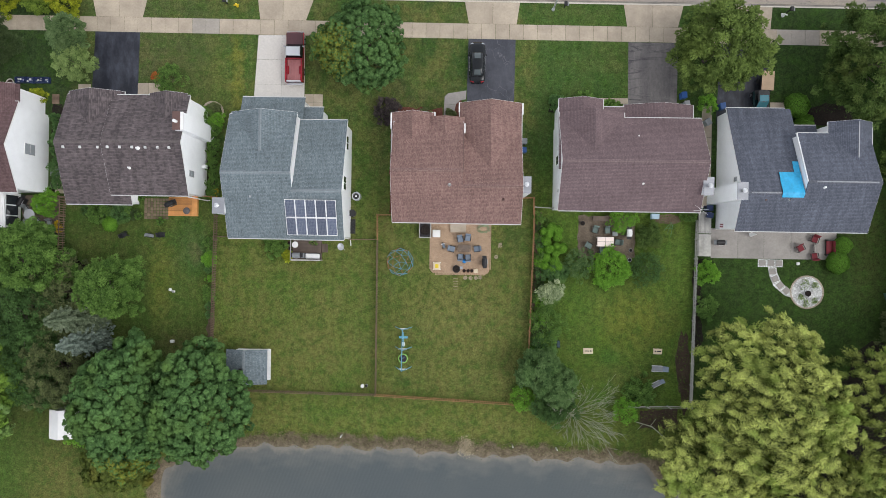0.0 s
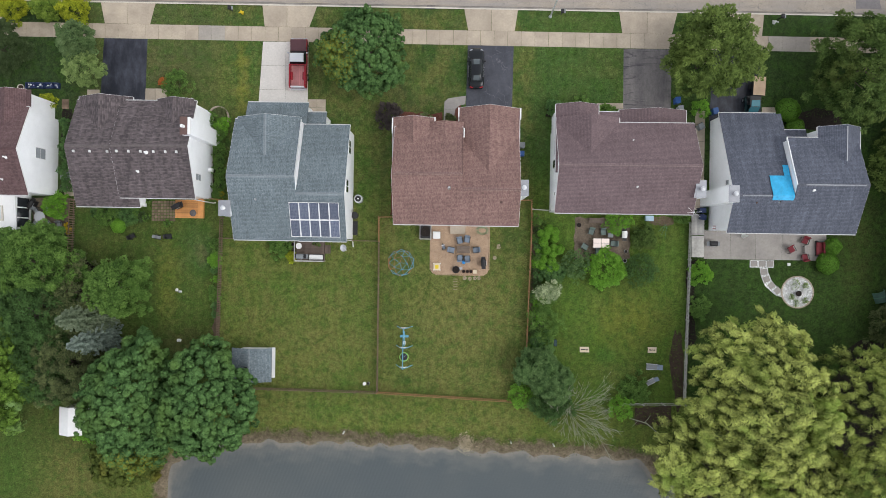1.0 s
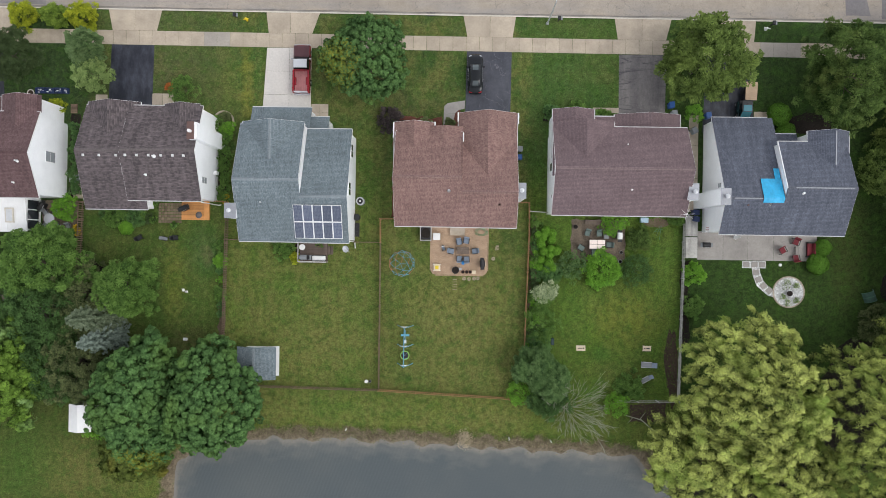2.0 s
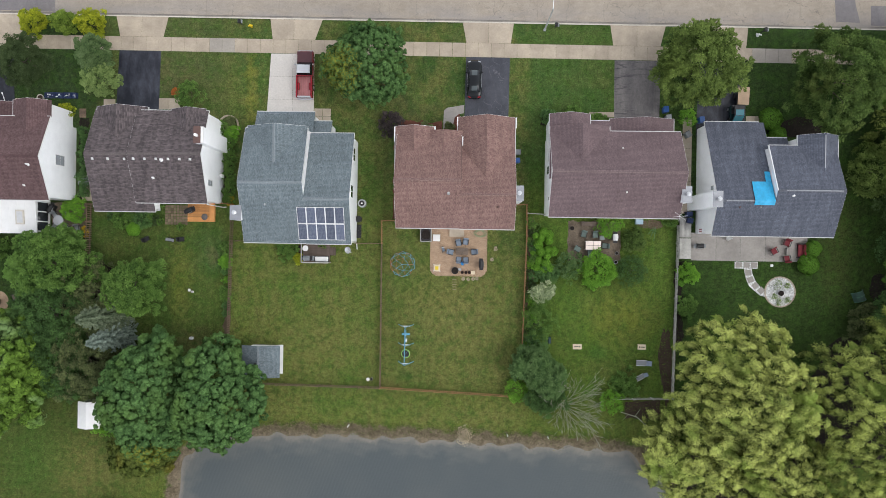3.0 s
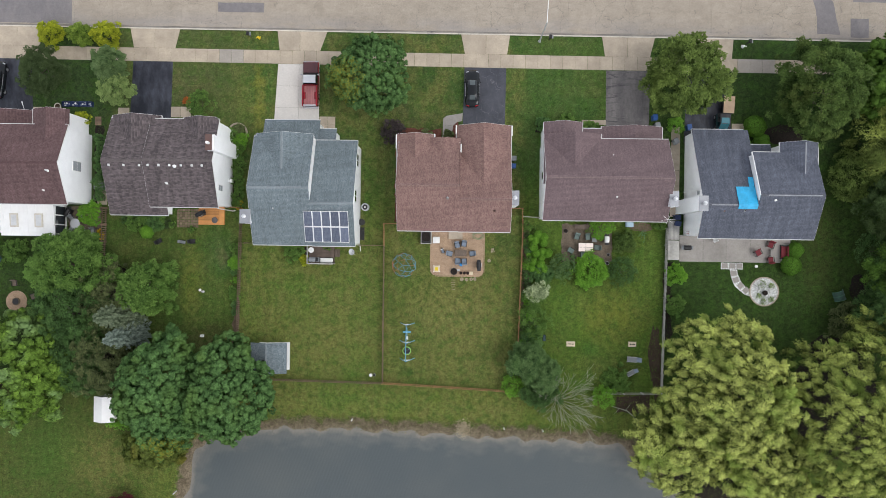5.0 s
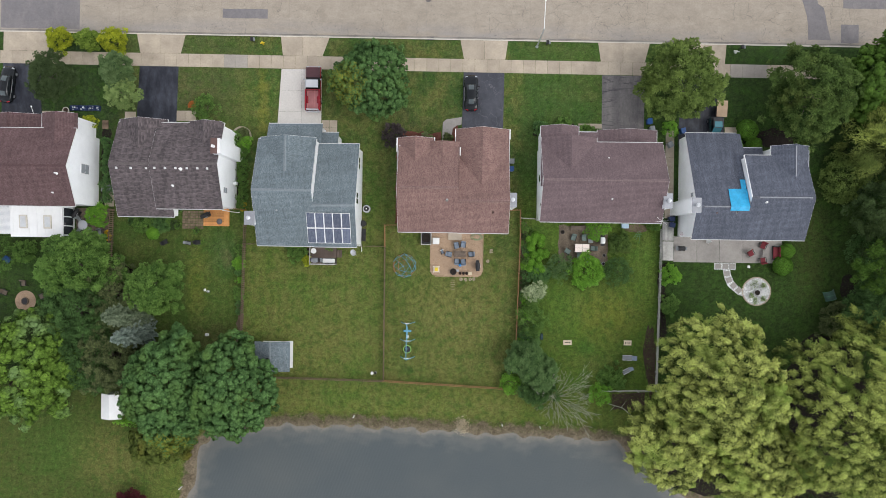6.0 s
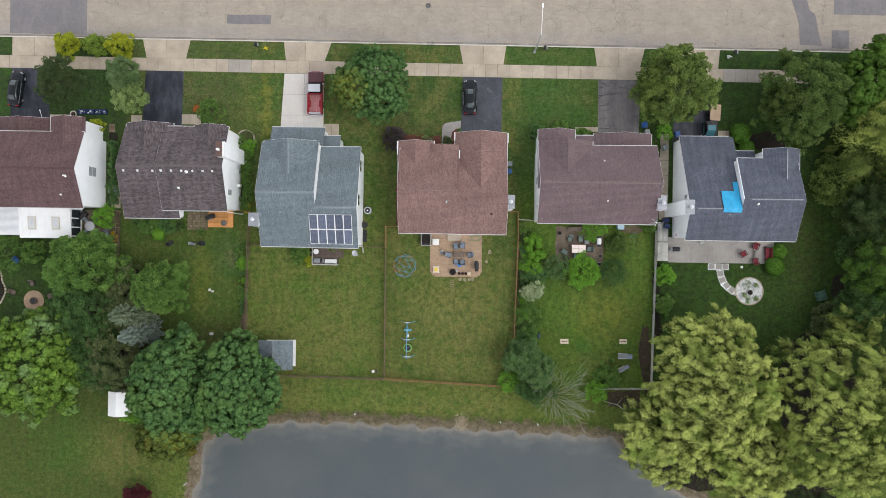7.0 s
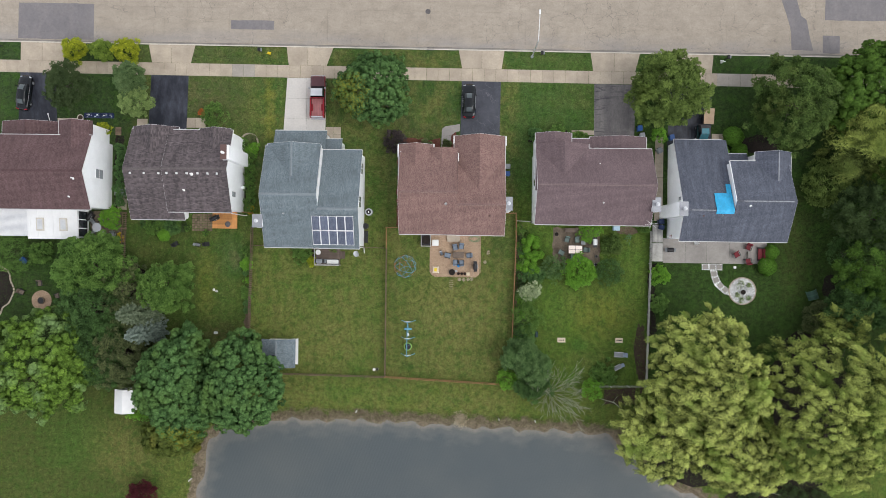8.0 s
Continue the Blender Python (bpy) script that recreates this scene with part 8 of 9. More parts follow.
for x, y, r in ((18.1, -8.6, 2), (25.95, -8.5, 178)):
    ob = thing("cornhole_board", x, y, 0, r, label="pale painted bean-bag target board lying on a lawn", category="game board", group="game boards")
    part("panel", slab(bmesh.new(), [(-0.55, -0.32, 0.1), (0.5, -0.32, 0.3), (0.5, 0.32, 0.3), (-0.55, 0.32, 0.1)], 0.05), "board_wood", ob, local=True)
    m = Matrix.Translation((0.25, 0, 0.262)) @ pose(0, 0, 0, 0, -10.8, 0)
    bm = bmesh.new()
    bmesh.ops.create_cone(bm, cap_ends=True, segments=16, radius1=0.09, radius2=0.09, depth=0.01, matrix=m)
    part("hole", bm, "dark", ob, local=True)
    part("stripe", slab(bmesh.new(), [(-0.4, -0.05, 0.136), (0.1, -0.05, 0.231), (0.1, 0.05, 0.231), (-0.4, 0.05, 0.136)], 0.01), "dark", ob, local=True)
    for s in (-0.28, 0.28):
        part("leg", boxed(0.42, 0.47, s - 0.02, s + 0.02, 0, 0.27), "board_wood", ob, local=True)


def lounger(x, y, r, k=0.95):
    ob = thing("sun_lounger", x, y, 0, r, label="grey sling sun lounger on a lawn", category="lounger", group="sun loungers")
    ob.matrix_basis = ob.matrix_basis @ Matrix.Diagonal((k, k, 1, 1))
    part("seat", boxed(-0.95, 0.35, -0.32, 0.32, 0.3, 0.35), "grey_plastic", ob, local=True)
    part("backrest", slab(bmesh.new(), [(0.36, -0.32, 0.35), (0.95, -0.32, 0.62), (0.95, 0.32, 0.62), (0.36, 0.32, 0.35)], 0.05), "slate_fabric", ob, local=True)
    for a in (-0.85, 0.3):
        for s in (-0.3, 0.3):
            part("leg", boxed(a - 0.03, a + 0.03, s - 0.03, s + 0.03, 0, 0.3), "metal", ob, local=True)
    for s in (-0.34, 0.34):
        part("side_rail", boxed(-0.98, 0.36, s - 0.025, s + 0.025, 0.29, 0.37), "metal", ob, local=True)


lounger(26.2, -10.45, -2)
lounger(26.0, -12.1, 28, 0.78)
solo("compost_bin", boxed(14.4, 14.75, -8.2, -7.4, 0, 0.8), "green_paint", "dark teal compost bin among shrubs", "bin", bevel=0.04)
solo("storage_box", boxed(24.9, 25.8, 6.6, 7.2, 0, 0.6), "pale_blue", "pale blue storage box under the eaves", "box", bevel=0.03)
bn = thing("garden_bench", 19.2, 6.55, 0, label="brown timber bench against a house wall", category="bench")
part("seat", boxed(-0.9, 0.9, -0.25, 0.2, 0.4, 0.46), "old_wood", bn, local=True)
part("backrest", boxed(-0.9, 0.9, 0.2, 0.26, 0.45, 0.85), "old_wood", bn, local=True)
for s in (-0.8, 0.8):
    part("leg", boxed(s - 0.04, s + 0.04, -0.22, 0.22, 0, 0.4), "old_wood", bn, local=True)
pot(17.2, 6.0, 0.25, 0.3, "dark", "dark round pot on a brown patio")
pot(22.7, 3.0, 0.2, 0.3, "grey_plastic", "grey pot at a patio edge")
pot(22.6, 1.9, 0.22, 0.3, "silver_paint", "pale tub at a patio edge")
stool = thing("footstool", 20.85, 4.85, 0.03, label="small grey-brown stool beside a chair", category="stool")
part("seat", boxed(-0.3, 0.3, -0.25, 0.25, 0.35, 0.45), "grey_plastic", stool, local=True, bevel=0.03)
for x in (-0.24, 0.24):
    for y in (-0.2, 0.2):
        part("leg", boxed(x - 0.02, x + 0.02, y - 0.02, y + 0.02, 0, 0.36), "dark", stool, local=True)
solo("white_stone", boxed(42.9 - 1.4, 42.9 - 1.05, 1.6, 1.95, 0, 0.2), "white_plastic", "white stone in a shaded lawn", "stone", bevel=0.06)
um = thing("folded_parasol", 36.2, 5.0, 0.03, label="white folded parasol base beside a wall", category="parasol")
part("cover", tube(bmesh.new(), (0, 0, 0.4), (0, 0, 1.6), 0.28, 0.05, 6), "white_plastic", um, local=True)
part("pole", tube(bmesh.new(), (0, 0, 0), (0, 0, 0.5), 0.05), "metal", um, local=True)
fl = thing("folded_flag", 32.6, 5.9, 0, label="red and white striped cloth on a bracket", category="flag")
for i in range(4):
    part("stripe", boxed(-0.6, 0.5, -0.28 + i * 0.12, -0.18 + i * 0.12, 2.0, 2.03), "red_fabric" if i % 2 else "white_plastic", fl, local=True)
part("pole", tube(bmesh.new(), (-0.65, -0.3, 0.0), (-0.65, -0.3, 2.1), 0.03), "metal", fl, local=True)


# ---------------------------------------------------------------- vehicles
def frustum(bm, a, za, b, zb):
    """A solid between the rectangle a = (x0, x1, y0, y1) at za and b at zb."""
    lo = [bm.verts.new((x, y, za)) for x, y in ((a[0], a[2]), (a[1], a[2]), (a[1], a[3]), (a[0], a[3]))]
    hi = [bm.verts.new((x, y, zb)) for x, y in ((b[0], b[2]), (b[1], b[2]), (b[1], b[3]), (b[0], b[3]))]
    bm.faces.new(lo[::-1]), bm.faces.new(hi)
    for i in range(4):
        bm.faces.new((lo[i], lo[(i + 1) % 4], hi[(i + 1) % 4], hi[i]))
    return bm


def wheels(ob, half, fy, ry, r):
    for s in (-1, 1):
        for y in (fy, ry):
            w = part("wheel", tube(bmesh.new(), (s * (half - 0.2), y, r), (s * (half + 0.01), y, r), r, n=20), "tyre", ob, local=True)
            part("rim", tube(bmesh.new(), (s * (half - 0.02), y, r), (s * (half + 0.02), y, r), r * 0.62, n=16), "metal", w, local=True)


def loft(rings):
    """A closed skin over rings of equally many points."""
    bm = bmesh.new()
    rows = [[bm.verts.new(p) for p in r] for r in rings]
    n = len(rows[0])
    for ra, rb in zip(rows, rows[1:]):
        for i in range(n):
            bm.faces.new((ra[i], ra[(i + 1) % n], rb[(i + 1) % n], rb[i]))
    bm.faces.new(rows[0][::-1]), bm.faces.new(rows[-1])
    return bm


def sedan(x, y, r, paint, label, ln=4.8, wd=1.84):
    """A saloon car, nose to +y."""
    ob = thing("car", x, y, 0.03, r, label=label, category="car", group="parked cars")
    h, n = wd / 2, ln / 2
    rings = []
    for i in range(25):
        t = -1 + i / 12
        hw = h * (1 - 0.30 * abs(t) ** 7 - 0.05 * max(t, 0) ** 3)
        top = 0.93 - 0.26 * max(0.0, t - 0.25) ** 1.6 - 0.05 * max(0.0, -t - 0.6)
        bot = 0.24 + 0.16 * abs(t) ** 9
        drop = 0.22 * abs(t) ** 12
        rings.append([(hw * a, t * n, bot + (top - drop - bot) * b) for a, b in ((-0.94, 0), (-1.0, 0.25), (-1.0, 0.62), (-0.96, 0.86), (-0.84, 0.97), (-0.5, 1.03), (0, 1.05), (0.5, 1.03), (0.84, 0.97), (0.96, 0.86), (1.0, 0.62), (1.0, 0.25), (0.94, 0))])
    part("body", loft(rings), paint, ob, local=True, smooth=True)
    # the glasshouse tapers upwards and rounds off at both ends
    y0, y1 = -n + 0.62, n - 1.22

    def cabin(t, rise, lift=0.0, slim=1.0):
        hgt = 0.5 * min(1.0, max(0.0, math.sin(math.pi * t)) ** 0.55 * 1.12)
        wb = h * 0.86 * (1 - 0.20 * abs(2 * t - 1) ** 4)
        return [(wb * (a - (a * 0.26) * b * hgt / 0.5) * slim, y0 + (y1 - y0) * t, 0.90 + hgt * b * rise + lift) for a, b in ((-1, 0), (-0.96, 0.55), (-0.90, 0.9), (-0.6, 1.0), (0, 1.04), (0.6, 1.0), (0.90, 0.9), (0.96, 0.55), (1, 0))]

    part("cabin_glass", loft([cabin(0.02 + 0.96 * i / 16, 1.0) for i in range(17)]), "car_glass", ob, local=True, smooth=True)
    bm = bmesh.new()
    rows = [[bm.verts.new((p[0], p[1], p[2] + 0.014)) for p in cabin(0.27 + 0.40 * i / 8, 1.0)[2:7]] for i in range(9)]
    for ra, rb in zip(rows, rows[1:]):
        for i in range(4):
            bm.faces.new((ra[i], ra[i + 1], rb[i + 1], rb[i]))
    part("roof", bm, paint, ob, local=True, smooth=True)
    # both screens get a paler glass colour for the sky they reflect
    for nm, ta, tb in (("rear_window", 0.07, 0.25), ("windscreen", 0.69, 0.93)):
        bm = bmesh.new()
        rows = [[bm.verts.new((p[0], p[1], p[2] + 0.012)) for p in cabin(ta + (tb - ta) * i / 6, 1.0, 0.0, 0.95)[3:6]] for i in range(7)]
        for ra, rb in zip(rows, rows[1:]):
            for i in range(2):
                bm.faces.new((ra[i], ra[i + 1], rb[i + 1], rb[i]))
        part(nm, bm, "pale_glass", ob, local=True, smooth=True)
    for s in (-1, 1):
        for ta, tb in ((0.03, 0.27), (0.67, 0.97)):
            bm = bmesh.new()
            pts = [cabin(ta + (tb - ta) * i / 6, 1.0)[7 if s > 0 else 1] for i in range(7)]
            for a, b2 in zip(pts, pts[1:]):
                tube(bm, (a[0] * 0.97, a[1], a[2] + 0.05), (b2[0] * 0.97, b2[1], b2[2] + 0.05), 0.035, n=6)
            part("pillar", bm, paint, ob, local=True)
        part("door_seam", boxed(*sorted((s * h * 0.93, s * h * 0.95)), -n + 1.3, n - 1.7, 0.84, 0.875), "metal", ob, local=True)
        part("head_lamp", box(bmesh.new(), -0.17, 0.17, -0.09, 0.09, -0.03, 0.03, pose(s * h * 0.68, n - 0.26, 0.70, -28, s * 12, -s * 22)), "lamp_clear", ob, local=True, bevel=0.02)
        part("tail_lamp", box(bmesh.new(), -0.2, 0.2, -0.07, 0.07, -0.05, 0.05, pose(s * h * 0.62, -n + 0.13, 0.80, 25, 0, s * 18)), "lamp_red", ob, local=True, bevel=0.02)
        part("mirror", boxed(*sorted((s * h * 0.93, s * (h + 0.16))), n - 1.72, n - 1.58, 0.90, 1.02), paint, ob, local=True, bevel=0.03)
    wheels(ob, h - 0.03, n - 0.95, -n + 1.0, 0.33)
    return ob


sedan(4.88, 24.15, 0.5, "black_paint", "black saloon car parked on an asphalt drive", 4.75, 1.86)
sedan(-57.25, 24.75, -6, "black_paint", "black saloon car parked on a dark drive", 4.9, 1.86)
tk = thing("pickup_truck", -16.0, 24.45, 0.03, 0, label="red pickup truck with faded maroon hood and open bed", category="truck")
part("body", boxed(-1.0, 1.0, -2.85, 2.9, 0.45, 0.98), "red_paint", tk, local=True, bevel=0.08)
part("hood", frustum(bmesh.new(), (-0.97, 0.97, 1.35, 2.85), 0.97, (-0.86, 0.86, 1.4, 2.72), 1.16), "maroon_paint", tk, local=True, bevel=0.04)
part("cab", frustum(bmesh.new(), (-0.96, 0.96, -0.15, 1.55), 0.97, (-0.80, 0.80, 0.0, 0.95), 1.76), "car_glass", tk, local=True)
# silver colour stands for the sky reflected on the cab roof
part("cab_roof", frustum(bmesh.new(), (-0.84, 0.84, -0.06, 1.0), 1.73, (-0.74, 0.74, 0.05, 0.88), 1.82), "silver_paint", tk, local=True, bevel=0.02)
part("bed_floor", boxed(-0.78, 0.78, -2.65, -0.25, 0.95, 1.0), "dusty_red", tk, local=True)
for i in range(7):
    part("bed_rib", boxed(-0.72 + i * 0.22, -0.64 + i * 0.22, -2.6, -0.3, 0.99, 1.025), "dusty_red", tk, local=True)
for s in (-1, 1):
    part("bed_side", boxed(*sorted((s * 0.80, s * 0.99)), -2.8, -0.18, 0.9, 1.38), "red_paint", tk, local=True, bevel=0.03)
    part("wheel_arch", boxed(*sorted((s * 0.58, s * 0.80)), -1.95, -1.05, 0.95, 1.22), "red_paint", tk, local=True, bevel=0.05)
    part("mirror", boxed(*sorted((s * 0.98, s * 1.2)), 1.05, 1.2, 1.2, 1.4), "silver_paint", tk, local=True, bevel=0.02)
    part("head_lamp", boxed(*sorted((s * 0.6, s * 0.92)), 2.8, 2.93, 0.75, 0.95), "lamp_clear", tk, local=True)
    part("tail_lamp", boxed(*sorted((s * 0.84, s * 0.99)), -2.88, -2.78, 0.75, 1.15), "lamp_red", tk, local=True)
part("bed_front", boxed(-0.8, 0.8, -0.28, -0.18, 0.9, 1.38), "red_paint", tk, local=True)
part("tailgate", boxed(-0.82, 0.82, -2.85, -2.72, 0.7, 1.38), "silver_paint", tk, local=True, bevel=0.02)
part("rear_bumper", boxed(-0.95, 0.95, -3.05, -2.85, 0.5, 0.68), "silver_paint", tk, local=True, bevel=0.03)
part("front_bumper", boxed(-0.95, 0.95, 2.88, 3.05, 0.5, 0.68), "silver_paint", tk, local=True, bevel=0.03)
wheels(tk, 1.0, 1.95, -1.5, 0.38)
uc = thing("utility_cart", 36.75, 20.05, 0.03, 0, label="dark two-seat utility cart with a teal windscreen parked by a garage", category="cart")
part("body", boxed(-0.72, 0.72, -1.15, 1.15, 0.35, 0.85), "green_paint", uc, local=True, bevel=0.1)
part("bonnet", frustum(bmesh.new(), (-0.66, 0.66, -1.15, -0.65), 0.84, (-0.52, 0.52, -1.05, -0.68), 1.02), "green_paint", uc, local=True, bevel=0.05)
part("seat", boxed(-0.6, 0.6, 0.1, 0.6, 0.8, 1.0), "dark", uc, local=True, bevel=0.05)
part("roof", loft([[(x * k, yy, 1.72 + zz) for x, zz in ((-0.64, -0.06), (-0.6, 0.0), (0.0, 0.05), (0.6, 0.0), (0.64, -0.06))] for yy, k in ((-0.35, 0.96), (0.0, 1.0), (0.6, 1.0), (0.95, 0.95))]), "dark", uc, local=True)
part("windscreen", slab(bmesh.new(), [(-0.56, -0.86, 1.02), (0.56, -0.86, 1.02), (0.54, -0.28, 1.78), (-0.54, -0.28, 1.78)], 0.03), "teal_glass", uc, local=True)
part("sun_panel", slab(bmesh.new(), [(-0.5, -0.28, 1.79), (0.5, -0.28, 1.79), (0.48, 0.42, 1.80), (-0.48, 0.42, 1.80)], 0.02), "teal_glass", uc, local=True)
for s in (-1, 1):
    part("roof_post", tube(bmesh.new(), (s * 0.62, -0.95, 0.8), (s * 0.6, -0.32, 1.72), 0.03, n=8), "tyre", uc, local=True)
    part("roof_post", tube(bmesh.new(), (s * 0.62, 0.95, 0.8), (s * 0.6, 0.85, 1.72), 0.03, n=8), "tyre", uc, local=True)
    part("fender", boxed(*sorted((s * 0.6, s * 0.86)), -1.1, -0.4, 0.62, 0.72), "dark", uc, local=True, bevel=0.04)
part("cargo_box", boxed(-0.62, 0.62, 0.7, 1.12, 0.84, 1.05), "dark", uc, local=True, bevel=0.03)
wheels(uc, 0.78, -0.75, 0.75, 0.28)
tr = thing("trailer", 37.5, 22.35, 0.03, -3, label="small box trailer with a bare plywood lid", category="trailer")
part("box", boxed(-0.65, 0.65, -1.1, 1.0, 0.5, 1.0), "dark", tr, local=True, bevel=0.02)
part("lid", boxed(-0.68, 0.68, -1.12, 1.02, 1.0, 1.05), "wood_box", tr, local=True)
part("draw_bar", tube(bmesh.new(), (0, -1.05, 0.45), (0, -1.2, 0.45), 0.04), "iron", tr, local=True)
for s in (-1, 1):
    part("wheel", tube(bmesh.new(), (s * 0.68, 0, 0.3), (s * 0.86, 0, 0.3), 0.3, n=16), "tyre", tr, local=True)

# by the maroon-roofed house: bare flag staff, rimmed pot, timber steps
fs = thing("flag_staff", -52.07, 19.6, 0, label="bare white flag staff slanting out from a garage wall", category="flag pole")
part("staff", tube(bmesh.new(), (0.05, -0.1, 2.45), (0.2, 1.55, 3.55), 0.035, 0.025, 10), "trim", fs, local=True)
part("bracket", boxed(-0.04, 0.12, -0.22, 0.06, 2.3, 2.55), "dull_metal", fs, local=True, bevel=0.02)
knob = bmesh.new()
bmesh.ops.create_icosphere(knob, subdivisions=2, radius=0.09, matrix=Matrix.Translation((0.2, 1.57, 3.57)))
part("knob", knob, "trim", fs, local=True, smooth=True)
rp = thing("plant_pot", -49.4, 21.4, 0, label="round stone pot with a pale rim at a porch corner", category="pot")
part("bowl", tube(bmesh.new(), (0, 0, 0), (0, 0, 0.42), 0.28, 0.42, 20), "walk_grey", rp, local=True)
rim2 = bmesh.new()
for i in range(24):
    a, b = math.tau * i / 24, math.tau * (i + 1) / 24
    tube(rim2, (0.40 * math.cos(a), 0.40 * math.sin(a), 0.43), (0.40 * math.cos(b), 0.40 * math.sin(b), 0.43), 0.06, n=6)
part("rim", rim2, "curb", rp, local=True)
part("soil", disc(0, 0, 0.33, 0.43, 0.02, 20), "dark_soil", rp, local=True)
st = thing("timber_steps", -44.2, 19.6, 0, label="weathered red-brown timber steps beside a white wall", category="steps")
for i in range(5):
    part("board", boxed(-0.4, 0.4, -0.55 + i * 0.23, -0.35 + i * 0.23, 0.0, 0.12 + 0.03 * (i % 2)), "fence_brown", st, local=True, bevel=0.01)

# ---------------------------------------------------------------- street furniture
lp = thing("street_lamp", 13.5, 30.5, 0, label="grey street lamp with a long arm over the road", category="street lamp")
part("pole", tube(bmesh.new(), (0, 0, 0), (0, 0, 6.7), 0.10, 0.07, 12), "pole_paint", lp, local=True)
part("base", tube(bmesh.new(), (0, 0, 0), (0, 0, 0.25), 0.2, 0.16, 12), "pole_paint", lp, local=True)
part("arm", tube(bmesh.new(), (0, 0, 6.65), (0.1, 3.3, 7.0), 0.05, 0.04, 10), "trim", lp, local=True)
part("lamp_head", boxed(-0.02, 0.22, 3.2, 3.8, 6.95, 7.08), "trim", lp, local=True, bevel=0.05)


def mailbox(x, y, m="dark"):
    ob = thing("mailbox", x, y, 0, label="dark post-mounted letter box on the verge", category="letter box", group="mailboxes")
    part("post", boxed(-0.05, 0.05, -0.05, 0.05, 0, 1.0), m, ob, local=True)
    part("box", boxed(-0.18, 0.18, -0.25, 0.25, 1.0, 1.25), m, ob, local=True, bevel=0.05)
    part("newspaper_tube", boxed(0.2, 0.38, -0.22, 0.22, 0.95, 1.1), "grey_plastic", ob, local=True, bevel=0.03)


for x, y in ((-24.2, 30.9), (14.75, 30.75), (40.0, 30.35), (-61.0, 31.4)):
    mailbox(x, y)
hy = thing("fire_hydrant", -23.0, 30.6, 0, label="short yellow fire hydrant on the verge", category="hydrant")
part("barrel", tube(bmesh.new(), (0, 0, 0), (0, 0, 0.6), 0.14, n=14), "yellow_plastic", hy, local=True)
part("bonnet", tube(bmesh.new(), (0, 0, 0.6), (0, 0, 0.78), 0.17, 0.06, 14), "yellow_plastic", hy, local=True)
for s in (-1, 1):
    part("nozzle", tube(bmesh.new(), (0, 0, 0.45), (s * 0.3, 0.05 * s, 0.45), 0.08, n=10), "yellow_plastic", hy, local=True)
gn = thing("garden_ornament", 39.55, 30.0, 0, label="small white ornament on the verge", category="ornament")
part("body", tube(bmesh.new(), (0, 0, 0), (0, 0, 0.5), 0.22, 0.08, 10), "white_plastic", gn, local=True)
part("arm", tube(bmesh.new(), (-0.35, 0.1, 0.35), (0.35, -0.1, 0.4), 0.06, n=6), "white_plastic", gn, local=True)
solo("manhole_cover", disc(-1.0, 36.75, 0.36, -0.138, 0.03, 24), "iron", "round iron manhole cover in the street", "manhole cover")
dr = thing("storm_drain", -0.6, 31.6, 0, label="iron storm drain in the kerb", category="drain")
for i in range(6):
    part("bar", boxed(-0.45 + i * 0.16, -0.36 + i * 0.16, -0.22, 0.22, -0.13, -0.115), "iron", dr, local=True)
part("hood", boxed(-0.5, 0.5, -0.28, -0.2, -0.1, 0.05), "iron", dr, local=True)

br = thing("fallen_branch", 24.9, -17.0, 0, label="pale dead branch lying on bare soil", category="branch")
for nm, a, b, r0, r1 in (("limb", (-1.4, 0.45, 0.25), (0.5, -0.05, 0.35), 0.04, 0.07), ("limb", (0.5, -0.05, 0.35), (2.2, -1.5, 0.1), 0.07, 0.06), ("limb", (0.3, 0.0, 0.35), (0.9, 0.9, 0.5), 0.04, 0.02), ("limb", (-0.5, 0.2, 0.3), (-1.1, -0.5, 0.2), 0.03, 0.015), ("limb", (1.2, -0.6, 0.25), (2.0, -0.4, 0.4), 0.035, 0.015)):
    part(nm, tube(bmesh.new(), a, b, r0, r1, 6), "pale_bark", br, local=True)
copy_thing(br, pose(45.6, -28.9, 0, 0, 0, 25))
ps = thing("plant_support", 26.9, 5.6, 0, label="green wire frame for climbing plants under the eaves", category="trellis")
for x in (-0.35, 0.0, 0.4):
    part("rod", tube(bmesh.new(), (x, -0.6 - x, 0), (x * 0.3, 0.6, 1.5), 0.02, n=5), "leaf_stake", ps, local=True)
for z in (0.5, 1.0):
    part("cross_wire", tube(bmesh.new(), (-0.4, -0.3 + z * 0.5, z), (0.45, -0.3 + z * 0.5, z), 0.015, n=5), "leaf_stake", ps, local=True)

# ---------------------------------------------------------------- the pond's bank
for i, (x, y) in enumerate(((-10.1, -18.9), (9.6, -19.6), (14.6, -19.8), (-33.2, -28.9))):
    solo("marker_stake", boxed(x - 0.06, x + 0.06, y - 0.06, y + 0.06, -0.2, 0.9), "white_plastic", "white marker stake on the pond bank", "stake", group="bank stakes")
rg = np.random.default_rng(77)
n = 5200
sx = rg.uniform(-31, 27, n)
sy = -19.6 - 0.02 * sx + rg.normal(size=n) * 0.75
ok = np.abs(shore_distance(sx, sy) + 0.9) < 1.0
sx, sy = sx[ok], sy[ok]
n = len(sx)
pos = np.stack([sx, sy, rg.uniform(0.0, 0.2, n)], 1)
rd = leaf_mesh("bank_reeds", pos, unit(rg.normal(size=(n, 3)) * 0.3 + [0, 0, 1.0]), unit(rg.normal(size=(n, 3)) * [1, 1, 0.7]), rg.uniform(0.12, 0.34, n), rg.uniform(0.04, 0.09, n), rg.uniform(0, 1, n), "leaf_bank")
tagged(rd, "dry reeds and weeds along the pond bank", "reeds", kind="stuff")
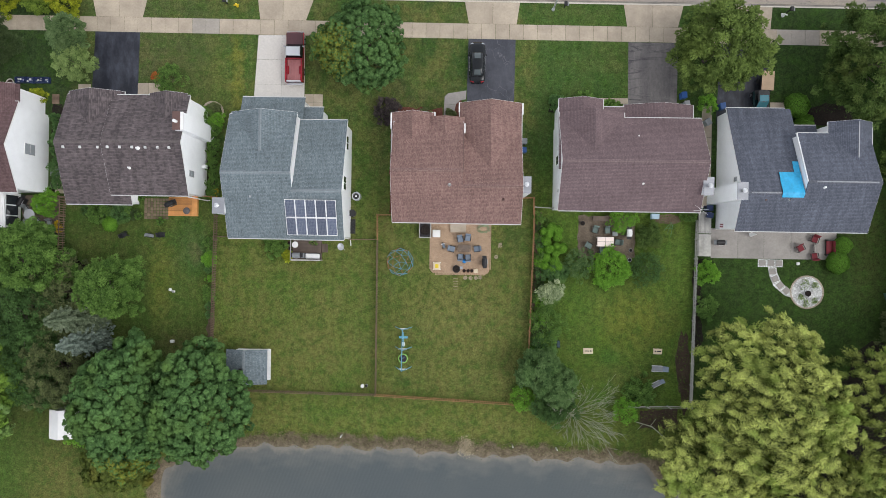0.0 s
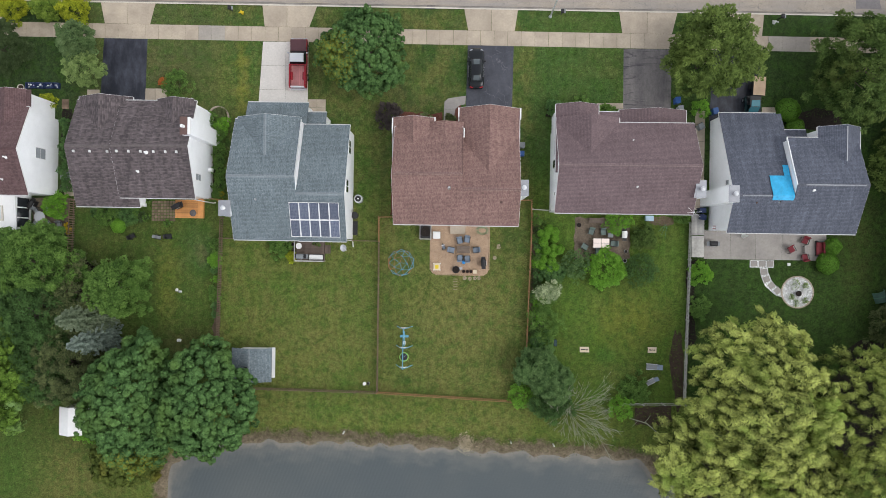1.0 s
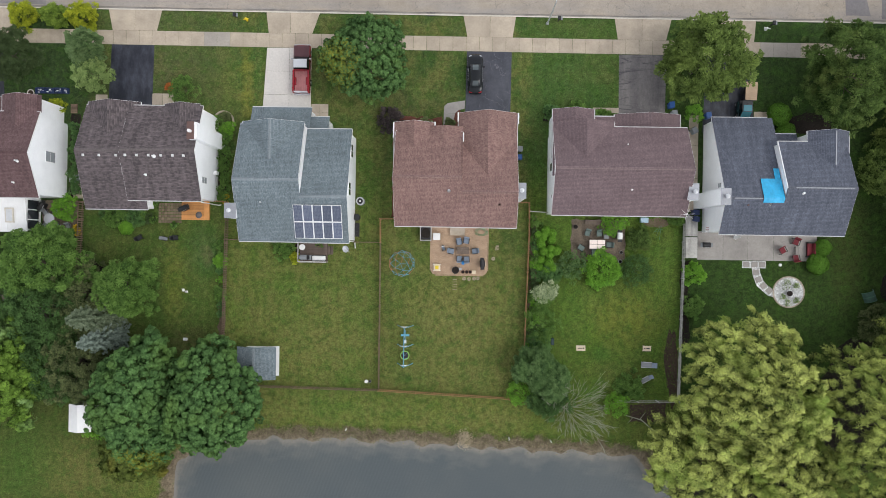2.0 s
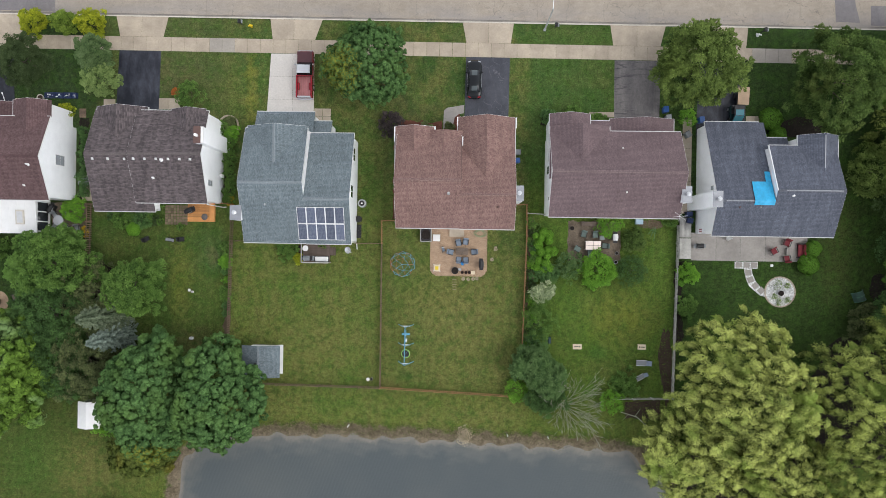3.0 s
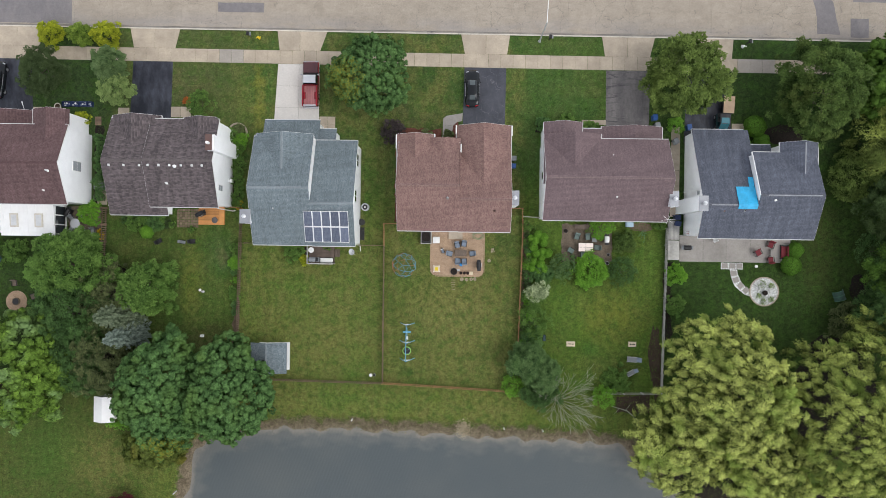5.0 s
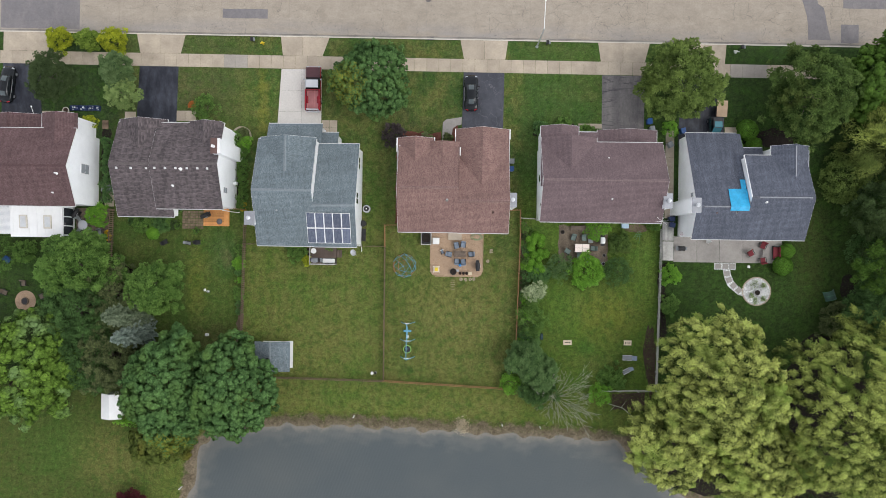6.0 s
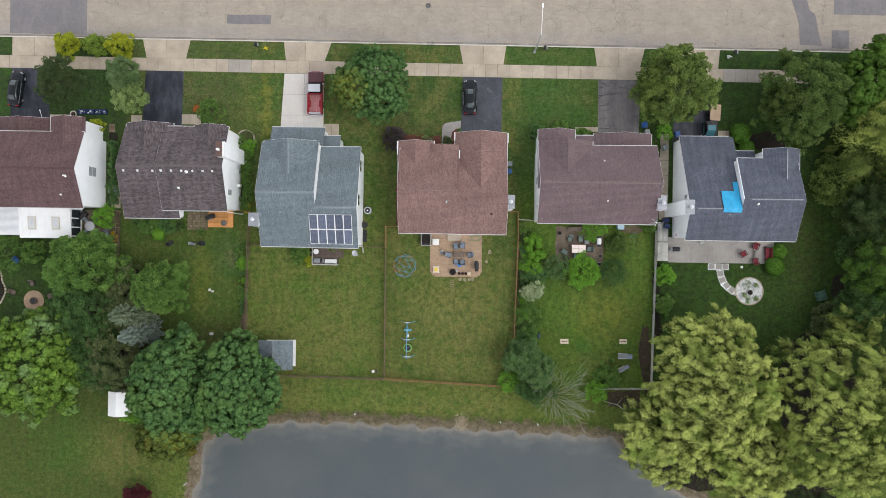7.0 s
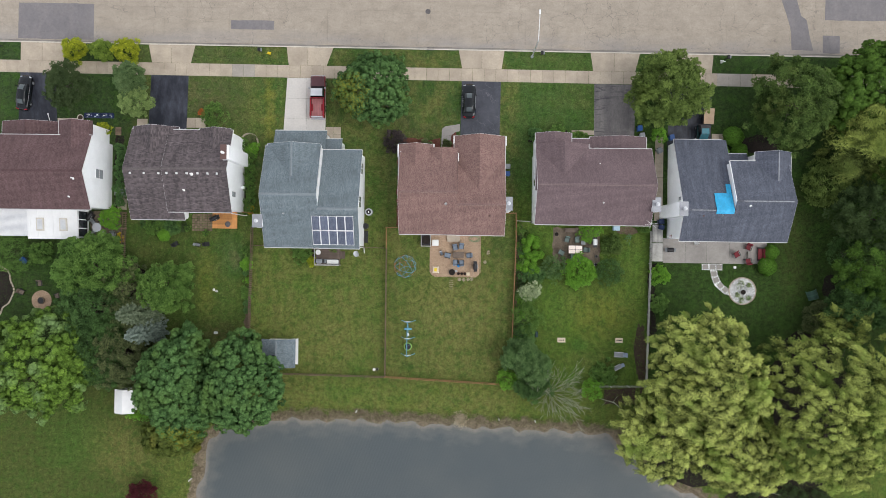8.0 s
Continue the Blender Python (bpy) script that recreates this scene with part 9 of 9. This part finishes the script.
M["dry_reed"] = plain("dry_straw", (0.44, 0.37, 0.25), 0.9, var=0.25)
n = 1500
pos = np.stack([4.3 + rg.normal(size=n) * 0.42, -19.9 + rg.normal(size=n) * 0.48, rg.uniform(0.0, 0.15, n)], 1)
rd = leaf_mesh("straw_heap", pos, unit(rg.normal(size=(n, 3)) * 0.5 + [0, 0, 0.8]), unit(rg.normal(size=(n, 3)) * [1, 1, 0.5]), rg.uniform(0.10, 0.30, n), rg.uniform(0.03, 0.06, n), rg.uniform(0, 1, n), "dry_reed")
tagged(rd, "heap of pale dry straw on the bank", "straw", kind="stuff")

# ---------------------------------------------------------------- loose grass over the lawns
def grass_tufts(count, seed):
    rg = np.random.default_rng(seed)
    x, y = rg.uniform(-62, 62, count), rg.uniform(-34, 31.2, count)
    keep = shore_distance(x, y) < -1.6
    keep &= y < 31.2 + SKEW * x
    ry = y - SKEW * x
    keep &= ~((ry > 27.0) & (ry < 28.95))
    for x0, x1, fl, fr in APRONS:
        keep &= ~((ry > 28.8) & (x > x0 - fl - 0.1) & (x < x1 + fr + 0.1))
    for p, q, r, s, _, _ in DRIVES:
        keep &= ~((y > 17) & (y < 28) & (x > p[0] - 0.35) & (x < q[0] + 0.15))
    for x0, x1, y0, y1 in ((-20.95, -14.9, 17, 28), (-60, -44.3, 4.0, 20.6), (-40, -25.4, 7.0, 19.5), (-33.8, -27, 5.8, 9), (-23, -8, 3.5, 19.6), (-16.1, -12, 1.2, 4), (-5, 10.6, 5.5, 19), (-0.4, 6.9, -0.3, 6),
                           (13, 29.3, 7, 20.4), (16, 24, 1.6, 7), (31, 46.6, 2.1, 19), (30, 31.8, 2, 20), (-26.3, -24.3, -10.5, -3), (11.5, 12.8, -10, 8), (1, 3.8, 17, 21.2), (37, 41.3, -2.2, 2.4), (-15.1, -12.8, 18, 20.6), (-35, -31.8, 20, 21.7), (-41.7, -40, 19.7, 21.5), (38.2, 40.4, 18.3, 20.2), (-53, -50, 20, 21.5), (-23, -18, -12.7, -8.7), (-44.7, -42.8, 4, 12)):
        keep &= ~((x > x0) & (x < x1) & (y > y0) & (y < y1))
    keep &= np.hypot(x - 42.75, y + 1.45) > 1.95
    keep &= np.hypot(x + 54.8, y + 4.4) > 1.8
    x, y = x[keep], y[keep]
    n = len(x)
    pos = np.stack([x, y, rg.uniform(0.012, 0.03, n)], 1)
    ob = leaf_mesh("grass", pos, unit(rg.normal(size=(n, 3)) * 0.2 + [0, 0, 1]), unit(rg.normal(size=(n, 3)) * [1, 1, 0.12]), rg.uniform(0.10, 0.26, n), rg.uniform(0.05, 0.13, n), rg.uniform(0, 1, n), "blades")
    tagged(ob, "tufts of uneven grass over the mown lawns", "grass", kind="stuff")


grass_tufts(190000, 9)
